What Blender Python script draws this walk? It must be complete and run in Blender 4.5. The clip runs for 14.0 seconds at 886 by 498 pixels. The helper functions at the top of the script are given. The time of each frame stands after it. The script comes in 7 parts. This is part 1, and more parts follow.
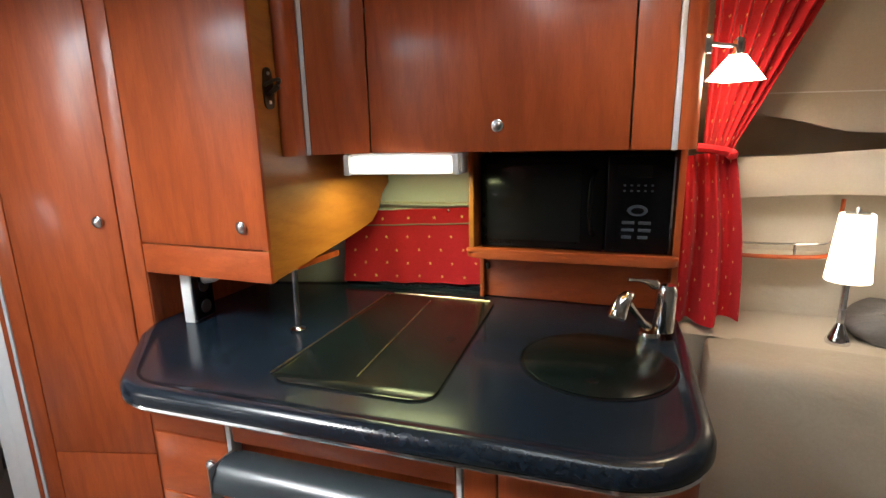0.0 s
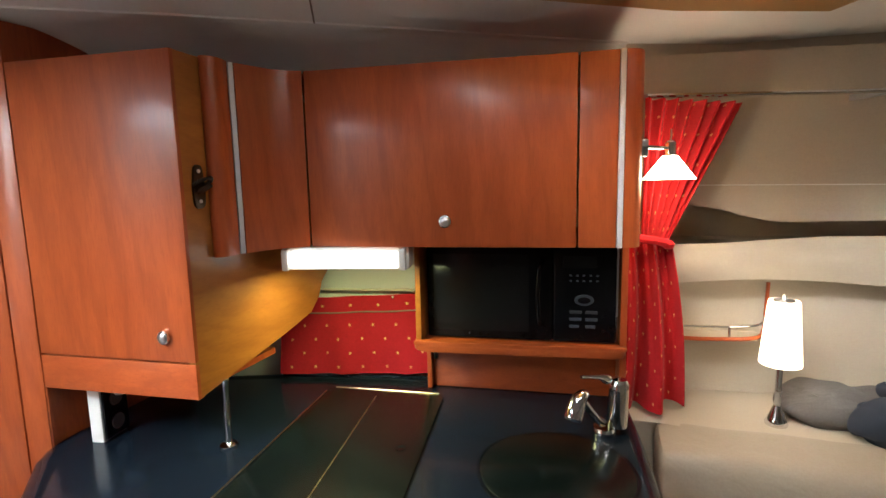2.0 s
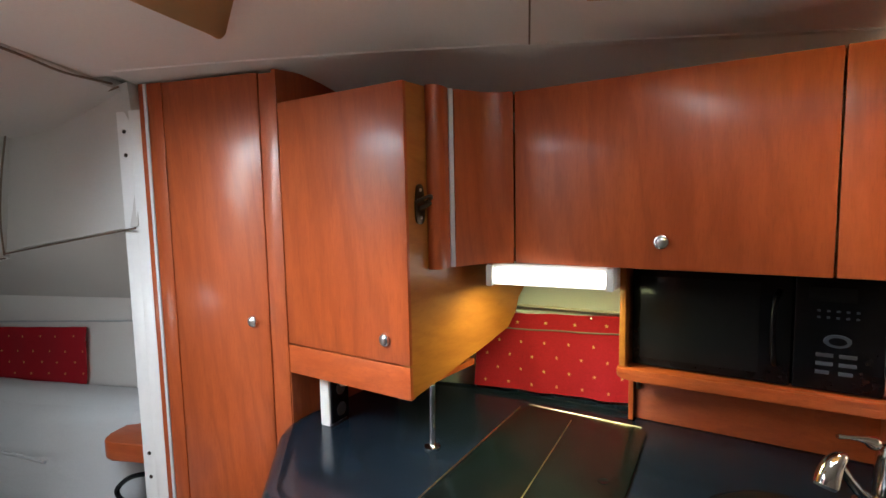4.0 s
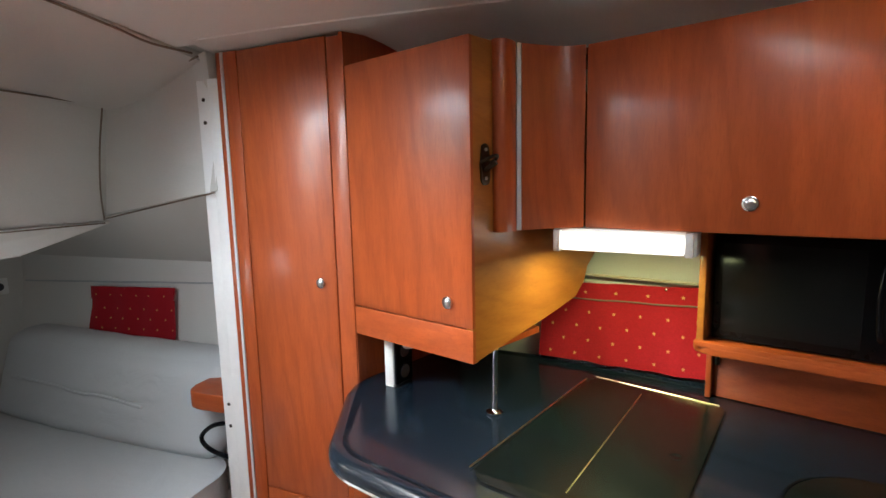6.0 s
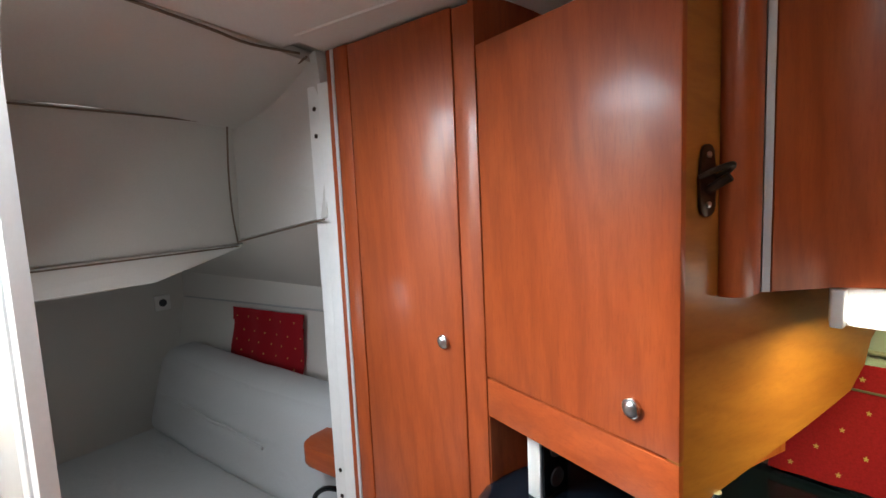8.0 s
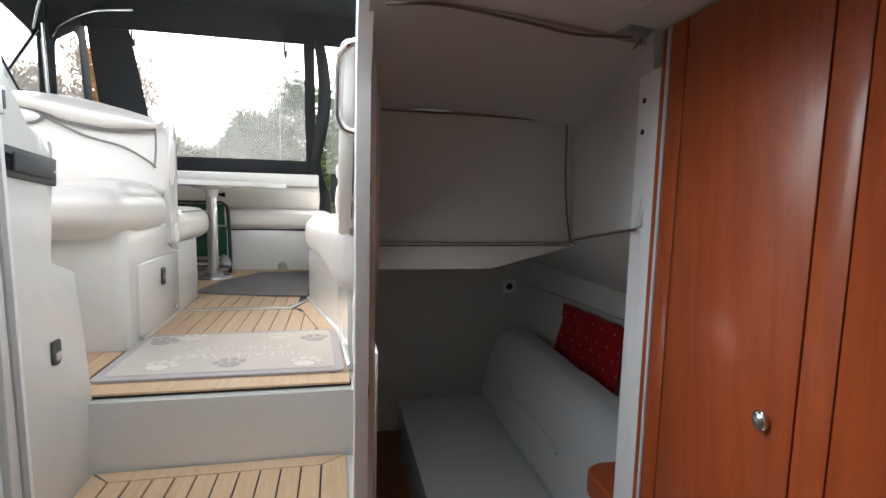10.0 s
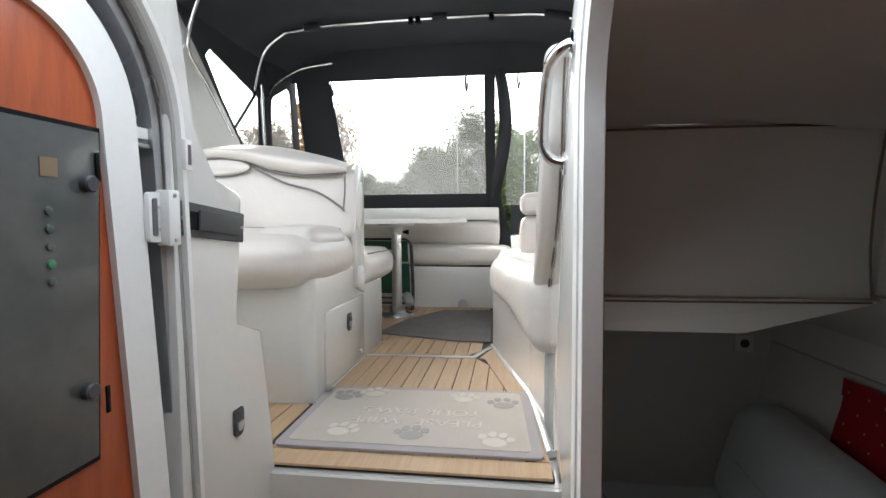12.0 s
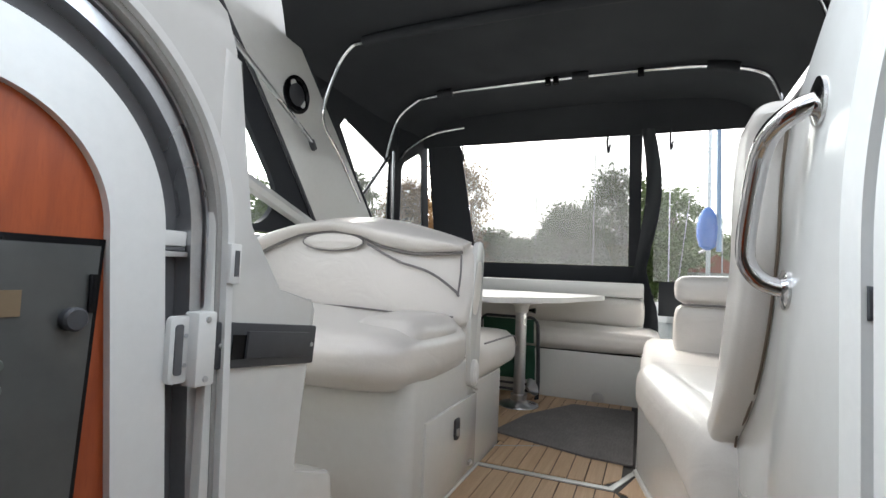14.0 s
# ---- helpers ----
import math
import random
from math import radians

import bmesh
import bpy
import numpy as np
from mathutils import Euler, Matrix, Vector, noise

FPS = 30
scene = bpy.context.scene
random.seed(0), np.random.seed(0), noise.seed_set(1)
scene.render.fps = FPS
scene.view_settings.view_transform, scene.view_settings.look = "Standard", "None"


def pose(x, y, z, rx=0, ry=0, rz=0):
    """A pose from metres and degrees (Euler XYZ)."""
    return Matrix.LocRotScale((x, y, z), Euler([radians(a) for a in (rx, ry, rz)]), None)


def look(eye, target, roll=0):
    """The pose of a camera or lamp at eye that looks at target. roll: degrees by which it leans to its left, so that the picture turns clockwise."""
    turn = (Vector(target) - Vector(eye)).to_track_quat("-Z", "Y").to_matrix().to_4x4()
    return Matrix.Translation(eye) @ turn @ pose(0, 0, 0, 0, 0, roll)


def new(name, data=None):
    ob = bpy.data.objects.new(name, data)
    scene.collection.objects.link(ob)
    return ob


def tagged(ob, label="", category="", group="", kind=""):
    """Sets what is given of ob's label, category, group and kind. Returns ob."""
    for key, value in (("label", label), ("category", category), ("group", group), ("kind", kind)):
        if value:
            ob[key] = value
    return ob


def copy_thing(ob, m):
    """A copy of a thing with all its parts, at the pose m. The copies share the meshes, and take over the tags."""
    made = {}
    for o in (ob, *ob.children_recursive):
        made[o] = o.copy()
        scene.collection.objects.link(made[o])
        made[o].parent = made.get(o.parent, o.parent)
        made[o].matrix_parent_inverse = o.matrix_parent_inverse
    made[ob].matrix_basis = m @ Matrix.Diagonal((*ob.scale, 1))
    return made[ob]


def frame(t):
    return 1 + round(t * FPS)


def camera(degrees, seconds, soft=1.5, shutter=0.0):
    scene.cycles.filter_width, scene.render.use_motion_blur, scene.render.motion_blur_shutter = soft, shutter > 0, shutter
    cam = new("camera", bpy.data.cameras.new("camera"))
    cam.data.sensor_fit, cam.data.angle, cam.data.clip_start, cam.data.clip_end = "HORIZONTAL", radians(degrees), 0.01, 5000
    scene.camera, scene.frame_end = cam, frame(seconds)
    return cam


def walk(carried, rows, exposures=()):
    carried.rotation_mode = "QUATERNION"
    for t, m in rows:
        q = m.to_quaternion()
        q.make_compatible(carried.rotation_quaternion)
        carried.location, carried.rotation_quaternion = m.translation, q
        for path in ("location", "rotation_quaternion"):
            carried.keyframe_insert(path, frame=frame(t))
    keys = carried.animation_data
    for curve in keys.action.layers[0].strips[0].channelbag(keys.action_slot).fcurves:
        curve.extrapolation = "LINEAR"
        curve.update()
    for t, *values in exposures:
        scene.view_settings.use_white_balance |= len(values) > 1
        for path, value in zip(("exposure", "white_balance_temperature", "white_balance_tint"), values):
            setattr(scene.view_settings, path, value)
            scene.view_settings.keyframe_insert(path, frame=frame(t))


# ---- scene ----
cam = camera(83.4, 14.0)
METRES, EYE, TILT, LEAN, TURN = 1.75, 1.36, 0.0, 0.0, 0.0
ROWS = [
    (0.0, 0.0, 0.0, 0.0, -0.28, -12.66, 1.22),
    (0.5, 0.013, 0.0103, 0.0248, -2.77, -10.39, 1.42),
    (1.0, 0.0012, 0.0068, 0.0416, -3.27, -8.73, 1.61),
    (1.5, -0.0081, 0.0162, 0.0559, -4.84, -8.08, 2.14),
    (2.0, -0.0152, 0.0408, 0.0625, -7.97, -7.4, 1.2),
    (2.5, -0.0225, 0.0452, 0.0708, -3.37, -4.96, 0.8),
    (3.0, -0.0395, 0.0422, 0.0712, 4.2, -3.76, 0.96),
    (3.5, -0.0507, 0.0443, 0.0682, 8.67, -4.39, 1.25),
    (4.0, -0.0566, 0.0447, 0.0669, 11.97, -5.3, 1.19),
    (6.5, -0.0587, 0.0657, 0.0428, 20.1, -8.12, 1.36),
    (7.0, -0.0765, 0.1307, 0.0437, 20.86, -8.58, 1.69),
    (7.5, -0.1212, 0.1994, 0.0584, 25.36, -8.55, 2.86),
    (8.0, -0.1578, 0.2654, 0.0651, 36.45, -6.37, 2.6),
    (8.5, -0.154, 0.3661, 0.0715, 53.38, -4.72, 0.85),
    (11.0, -0.2341, 0.3779, 0.0712, 83.82, -6.81, -0.76),
    (11.5, -0.2914, 0.3442, 0.0824, 88.85, -5.75, -0.27),
    (12.0, -0.3633, 0.3383, 0.0989, 97.66, -3.31, 0.39),
    (12.5, -0.4516, 0.3679, 0.1105, 106.75, -2.23, -0.89),
    (13.0, -0.5056, 0.3608, 0.1256, 112.39, -1.01, -2.04),
    (13.5, -0.5405, 0.3323, 0.1454, 113.63, 0.82, -2.52),
    (14.0, -0.5527, 0.3103, 0.1714, 112.64, 2.74, -2.34),
]
walk(cam, [(t, pose(0, 0, EYE, TILT, LEAN, TURN) @ pose(METRES * x, METRES * y, METRES * z, 90 + pitch, roll, yaw)) for t, x, y, z, yaw, pitch, roll in ROWS],
     [(0.0, 3.85), (3.0, 3.95), (7.5, 4.0), (8.5, 3.6), (11.0, 2.47), (12.0, 2.4), (13.0, 2.22), (14.0, 1.92)])


# ---- world, sun, lights ----
world = bpy.data.worlds.new("world")
scene.world = world
world.use_nodes = True
_n, _l = world.node_tree.nodes, world.node_tree.links
_sky = _n.new("ShaderNodeTexSky")
_sky.sky_type, _sky.sun_disc = "NISHITA", False
_sky.sun_elevation, _sky.sun_rotation = radians(32), radians(238)
_sky.air_density, _sky.dust_density = 1.0, 6.0
_hsv = _n.new("ShaderNodeHueSaturation")
_hsv.inputs["Saturation"].default_value = 0.25
_l.new(_sky.outputs[0], _hsv.inputs["Color"])
_l.new(_hsv.outputs[0], _n["Background"].inputs["Color"])
_n["Background"].inputs["Strength"].default_value = 0.15


def lamp(name, kind, energy, colour, m, **kw):
    data = bpy.data.lights.new(name, kind)
    data.energy, data.color = energy, colour
    ob = new(name, data)
    ob.matrix_world = m
    if "size" in kw:
        data.shape, data.size, data.size_y = "RECTANGLE", kw["size"][0], kw["size"][1]
    if "radius" in kw:
        data.shadow_soft_size = kw["radius"]
    if "angle" in kw:
        data.angle = radians(kw["angle"])
    if "spot" in kw:
        data.spot_size, data.spot_blend = radians(kw["spot"]), 0.6
    return ob


lamp("sun", "SUN", 0.65, (1.0, 0.96, 0.9), look((0, 0, 10), (3.2, 2.0, 7.6)), angle=30)
lamp("skylight_daylight", "AREA", 0.4, (0.95, 0.98, 1.0), pose(0.43, 0.73, 1.97), size=(0.9, 0.6))
lamp("roof_daylight", "AREA", 2.0, (0.72, 0.87, 1.0), look((-1.24, 0.16, 2.19), (-0.5, 0.7, 1.4)), size=(0.9, 0.55))
# fill lamp added to brighten the aft sofa; no porthole there
lamp("aft_fill", "AREA", 0.11, (0.9, 0.96, 1.0), look((-1.66, 0.79, 1.12), (-1.85, 1.5, 0.55)), size=(0.3, 0.14))
lamp("tube_light", "AREA", 0.17, (0.92, 1.0, 0.46), pose(-0.105, 1.287, 1.258, 0, 0, -13), size=(0.27, 0.05))
lamp("reading_bulb", "POINT", 0.03, (1.0, 0.72, 0.4), pose(0.66, 1.16, 1.455), radius=0.02)
lamp("table_bulb", "POINT", 0.007, (1.0, 0.72, 0.4), pose(0.98, 1.157, 1.08), radius=0.03)

# ---- mesh helpers ----


def thing(name, at, label, category, group="", kind=""):
    ob = new(name)
    ob.empty_display_size = 0.05
    ob.location = at
    tagged(ob, label, category, group, kind)
    bpy.context.view_layer.update()
    return ob


def finish(bm, sharp=38):
    bmesh.ops.recalc_face_normals(bm, faces=bm.faces)
    for f in bm.faces:
        f.smooth = True
    for e in bm.edges:
        if len(e.link_faces) == 2 and e.calc_face_angle(0) > radians(sharp):
            e.smooth = False


def part(name, bm, material, parent=None, label="", sharp=38, kind="", recalc=True):
    if recalc:
        finish(bm, sharp)
    me = bpy.data.meshes.new(name)
    bm.to_mesh(me)
    bm.free()
    me.materials.append(material)
    ob = new(name, me)
    if parent is not None:
        ob.parent = parent
        ob.matrix_parent_inverse = Matrix.Translation(-parent.matrix_world.translation) if parent.type == "EMPTY" else parent.matrix_world.inverted()
    if label:
        ob["label"] = label
    if kind:
        ob["kind"] = kind
    return ob


def structure(name, bm, material, label, category):
    return tagged(part(name, bm, material), label, category, "", "structure")


def B():
    return bmesh.new()


def box(bm, x0, x1, y0, y1, z0, z1, bevel=0.0, m=None, seg=2):
    mat = Matrix.Translation(((x0 + x1) / 2, (y0 + y1) / 2, (z0 + z1) / 2)) @ Matrix.Diagonal((abs(x1 - x0), abs(y1 - y0), abs(z1 - z0), 1))
    if m is not None:
        mat = m @ mat
    r = bmesh.ops.create_cube(bm, size=1, matrix=mat)
    if bevel:
        es = list({e for v in r["verts"] for e in v.link_edges})
        bmesh.ops.bevel(bm, geom=es, offset=bevel, segments=seg, profile=0.5, affect="EDGES")
    return bm


def prism(bm, poly, a, b, axis="z", bevel=0.0, seg=2):
    """A polygon drawn out along an axis: z takes (x, y), y takes (x, z), x takes (y, z)."""
    def put(p, h):
        return {"z": (p[0], p[1], h), "y": (p[0], h, p[1]), "x": (h, p[0], p[1])}[axis]
    lo = [bm.verts.new(put(p, a)) for p in poly]
    hi = [bm.verts.new(put(p, b)) for p in poly]
    n = len(poly)
    fs = [bm.faces.new(lo), bm.faces.new(hi[::-1])]
    for i in range(n):
        bm.faces.new((lo[i], lo[(i + 1) % n], hi[(i + 1) % n], hi[i]))
    if bevel:
        es = list({e for f in fs for e in f.edges})
        bmesh.ops.bevel(bm, geom=es, offset=bevel, segments=seg, profile=0.5, affect="EDGES")
    return bm


def rounded(corners, n=8):
    """A polygon from (x, y, radius) corners."""
    out = []
    c = len(corners)
    for i in range(c):
        p, q, s = Vector(corners[i - 1][:2]), Vector(corners[i][:2]), Vector(corners[(i + 1) % c][:2])
        r = corners[i][2]
        if r <= 0:
            out.append((q.x, q.y))
            continue
        u, v = (p - q).normalized(), (s - q).normalized()
        half = u.angle(v) / 2
        d = min(r / math.tan(half), 0.49 * (p - q).length, 0.49 * (s - q).length)
        r = d * math.tan(half)
        o = q + (u + v).normalized() * (r / math.sin(half))
        a, b = (q + u * d) - o, (q + v * d) - o
        t0 = math.atan2(a.y, a.x)
        dt = (math.atan2(b.y, b.x) - t0 + math.pi) % (2 * math.pi) - math.pi
        for k in range(n + 1):
            t = t0 + dt * k / n
            out.append((o.x + r * math.cos(t), o.y + r * math.sin(t)))
    return out


def tube(bm, pts, r, n=10, closed=False):
    pts = [Vector(p) for p in pts]
    rings = []
    up = None
    m = len(pts)
    for i, p in enumerate(pts):
        a = pts[i - 1] if (i or closed) else p
        b = pts[(i + 1) % m] if (i < m - 1 or closed) else p
        t = (b - a).normalized()
        if up is None:
            up = Vector((0, 0, 1)) if abs(t.z) < 0.9 else Vector((1, 0, 0))
        s = t.cross(up).normalized()
        up = s.cross(t).normalized()
        rr = r[i] if isinstance(r, (list, tuple)) else r
        rings.append([bm.verts.new(p + (s * math.cos(k * math.tau / n) + up * math.sin(k * math.tau / n)) * rr) for k in range(n)])
    last = m if closed else m - 1
    for i in range(last):
        a, b = rings[i], rings[(i + 1) % m]
        for k in range(n):
            bm.faces.new((a[k], a[(k + 1) % n], b[(k + 1) % n], b[k]))
    if not closed:
        bm.faces.new(rings[0][::-1])
        bm.faces.new(rings[-1])
    return bm


def smooth_line(pts, n=6):
    """Points of a smooth curve through pts."""
    p = [Vector(q) for q in pts]
    p = [p[0] * 2 - p[1]] + p + [p[-1] * 2 - p[-2]]
    out = []
    for i in range(1, len(p) - 2):
        for k in range(n):
            t = k / n
            out.append(0.5 * ((2 * p[i]) + (p[i + 1] - p[i - 1]) * t + (2 * p[i - 1] - 5 * p[i] + 4 * p[i + 1] - p[i + 2]) * t * t + (3 * p[i] - p[i - 1] - 3 * p[i + 1] + p[i + 2]) * t ** 3))
    return out + [p[-2]]


def lathe(bm, profile, m=None, n=24):
    """A profile of (radius, height) turned about z."""
    m = m or Matrix()
    rings = []
    for r, h in profile:
        rings.append([bm.verts.new(m @ Vector((max(r, 1e-4) * math.cos(k * math.tau / n), max(r, 1e-4) * math.sin(k * math.tau / n), h))) for k in range(n)])
    for a, b in zip(rings, rings[1:]):
        for k in range(n):
            bm.faces.new((a[k], a[(k + 1) % n], b[(k + 1) % n], b[k]))
    bm.faces.new(rings[0][::-1])
    bm.faces.new(rings[-1])
    return bm


def surf(bm, f, nu, nv, size=(1.0, 1.0), thick=0.0):
    """A sheet f(u, v) with its own measure in metres as UV; thick gives it a back."""
    uv = bm.loops.layers.uv.verify()
    P = [[Vector(f(i / nu, j / nv)) for j in range(nv + 1)] for i in range(nu + 1)]

    def normal(i, j):
        a, b = P[min(i + 1, nu)][j] - P[max(i - 1, 0)][j], P[i][min(j + 1, nv)] - P[i][max(j - 1, 0)]
        return a.cross(b).normalized()
    layers = [[[bm.verts.new(P[i][j]) for j in range(nv + 1)] for i in range(nu + 1)]]
    if thick:
        layers.append([[bm.verts.new(P[i][j] - normal(i, j) * thick) for j in range(nv + 1)] for i in range(nu + 1)])
    for k, V in enumerate(layers):
        for i in range(nu):
            for j in range(nv):
                ids = ((i, j), (i + 1, j), (i + 1, j + 1), (i, j + 1))
                if k:
                    ids = ids[::-1]
                face = bm.faces.new([V[a][b] for a, b in ids])
                for loop, (a, b) in zip(face.loops, ids):
                    loop[uv].uv = (a / nu * size[0], b / nv * size[1])
    if thick:
        a, b = layers
        edge = [(i, 0) for i in range(nu)] + [(nu, j) for j in range(nv)] + [(i, nv) for i in range(nu, 0, -1)] + [(0, j) for j in range(nv, 0, -1)]
        for p, q in zip(edge, edge[1:] + edge[:1]):
            bm.faces.new((a[p[0]][p[1]], b[p[0]][p[1]], b[q[0]][q[1]], a[q[0]][q[1]]))
    return bm


def cushion(bm, x0, x1, y0, y1, z0, z1, r=0.05, puff=0.02, n=10, warp=None, m=None, seed=0):
    """A padded block with round edges and swollen faces; warp(x, y, z) bends it."""
    c = Vector(((x0 + x1) / 2, (y0 + y1) / 2, (z0 + z1) / 2))
    h = Vector((abs(x1 - x0) / 2, abs(y1 - y0) / 2, abs(z1 - z0) / 2))
    r = min(r, *h)
    made = {}

    def vert(a, b, d):
        key = (round(a, 4), round(b, 4), round(d, 4))
        if key in made:
            return made[key]
        p = Vector((a, b, d))
        q = Vector([(math.sin(t * math.pi / 2) * 0.5 + t * 0.5) for t in p])
        w = Vector((q.x * h.x, q.y * h.y, q.z * h.z))
        core = Vector([max(-(h[i] - r), min(h[i] - r, w[i])) for i in range(3)])
        off = w - core
        if off.length > 1e-9:
            w = core + off.normalized() * r
        for i in range(3):
            j, k = (i + 1) % 3, (i + 2) % 3
            if abs(p[i]) > 0.999:
                w[i] += math.copysign(puff * (1 - q[j] ** 2) * (1 - q[k] ** 2), p[i])
        w += c
        s = noise.noise(w * 6 + Vector((seed, seed, 0))) * 0.004
        w += Vector((s, s, s))
        if warp:
            w = Vector(warp(*w))
        if m is not None:
            w = m @ w
        made[key] = bm.verts.new(w)
        return made[key]
    g = [-1 + 2 * i / n for i in range(n + 1)]
    for i in range(3):
        for s in (-1, 1):
            for a in range(n):
                for b in range(n):
                    quad = []
                    for da, db in ((0, 0), (1, 0), (1, 1), (0, 1)):
                        p = [0, 0, 0]
                        p[i], p[(i + 1) % 3], p[(i + 2) % 3] = s, g[a + da], g[b + db]
                        quad.append(vert(*p))
                    bm.faces.new(quad if s > 0 else quad[::-1])
    return bm


def upright(bm, p0, p1, z0, z1, depth, bevel=0.002, proud=0.0):
    """A flat panel whose front runs from p0 to p1; it goes back (to the left of the way) by depth."""
    a, b = Vector(p0), Vector(p1)
    u = (b - a).normalized()
    nrm = Vector((-u.y, u.x))
    a, b = a - nrm * proud, b - nrm * proud
    m = Matrix(((u.x, nrm.x, 0, a.x), (u.y, nrm.y, 0, a.y), (0, 0, 1, 0), (0, 0, 0, 1)))
    return box(bm, 0, (b - a).length, 0, depth, z0, z1, bevel, m)


def words(name, text, size, m, material, parent, depth=0.0006):
    cu = bpy.data.curves.new(name, "FONT")
    cu.body, cu.size, cu.extrude, cu.align_x, cu.align_y = text, size, depth, "CENTER", "CENTER"
    tmp = new(name + "_curve", cu)
    bpy.context.view_layer.update()
    me = bpy.data.meshes.new_from_object(tmp.evaluated_get(bpy.context.evaluated_depsgraph_get()))
    bpy.data.objects.remove(tmp)
    me.transform(m)
    me.materials.clear()
    me.materials.append(material)
    ob = new(name, me)
    ob.parent = parent
    ob.matrix_parent_inverse = Matrix.Translation(-parent.matrix_world.translation) if parent.type == "EMPTY" else parent.matrix_world.inverted()
    return ob


# ---- materials ----


def mix_colour(nt, fac, a, b):
    mx = nt.nodes.new("ShaderNodeMix")
    mx.data_type = "RGBA"
    for sock, val in ((mx.inputs[0], fac), (mx.inputs[6], a), (mx.inputs[7], b)):
        if isinstance(val, (tuple, list)):
            sock.default_value = (*val[:3], 1)
        elif isinstance(val, (int, float)):
            sock.default_value = val
        else:
            nt.links.new(val, sock)
    return mx.outputs[2]


def noise_node(nt, scale, detail=4, rough=0.55, vector=None, stretch=None, warp=0.0):
    tx = nt.nodes.new("ShaderNodeTexNoise")
    tx.inputs["Scale"].default_value, tx.inputs["Detail"].default_value, tx.inputs["Roughness"].default_value = scale, detail, rough
    tx.inputs["Distortion"].default_value = warp
    if vector is None:
        tc = nt.nodes.new("ShaderNodeTexCoord")
        vector = tc.outputs["Object"]
    if stretch:
        mp = nt.nodes.new("ShaderNodeMapping")
        mp.inputs["Scale"].default_value = stretch
        nt.links.new(vector, mp.inputs["Vector"])
        vector = mp.outputs[0]
    nt.links.new(vector, tx.inputs["Vector"])
    return tx.outputs["Fac"]


def span(nt, value, a, b, c=0.0, d=1.0):
    mr = nt.nodes.new("ShaderNodeMapRange")
    nt.links.new(value, mr.inputs[0])
    for i, v in enumerate((a, b, c, d)):
        mr.inputs[i + 1].default_value = v
    return mr.outputs[0]


def material(name, base, dark=None, rough=0.5, metal=0.0, coat=0.0, grain=60.0, grain_bump=0.1, blotch=3.0, stretch=None, wear=0.15, sheen=0.0, spec=0.5, crease=0.0):
    """Colour wandering between base and dark at two scales, with fine relief and uneven gloss."""
    mt = bpy.data.materials.new(name)
    mt.use_nodes = True
    nt = mt.node_tree
    bs = nt.nodes["Principled BSDF"]
    dark = dark or tuple(c * 0.8 for c in base)
    big = noise_node(nt, blotch, 3, 0.6)
    fine = noise_node(nt, grain, 5, 0.6, stretch=stretch)
    col = mix_colour(nt, span(nt, big, 0.3, 0.7), base, tuple(0.6 * b + 0.4 * d for b, d in zip(base, dark)))
    col = mix_colour(nt, span(nt, fine, 0.35, 0.75), col, dark)
    nt.links.new(mix_colour(nt, 0.55, base, col), bs.inputs["Base Color"])
    nt.links.new(span(nt, big, 0.3, 0.75, max(0.02, rough * (1 - wear)), min(1, rough * (1 + wear))), bs.inputs["Roughness"])
    bs.inputs["Metallic"].default_value, bs.inputs["Coat Weight"].default_value = metal, coat
    bs.inputs["Coat Roughness"].default_value = 0.06
    bs.inputs["Sheen Weight"].default_value = sheen
    bs.inputs["Specular IOR Level"].default_value = spec
    if grain_bump:
        bp = nt.nodes.new("ShaderNodeBump")
        bp.inputs["Strength"].default_value, bp.inputs["Distance"].default_value = grain_bump, 0.002
        nt.links.new(fine, bp.inputs["Height"])
        nt.links.new(bp.outputs[0], bs.inputs["Normal"])
        if crease:
            b2 = nt.nodes.new("ShaderNodeBump")
            b2.inputs["Strength"].default_value, b2.inputs["Distance"].default_value = crease, 0.02
            nt.links.new(noise_node(nt, 6.0, 3, 0.5, stretch=(1.0, 1.0, 1.6), warp=1.6), b2.inputs["Height"])
            nt.links.new(b2.outputs[0], bp.inputs["Normal"])
    return mt


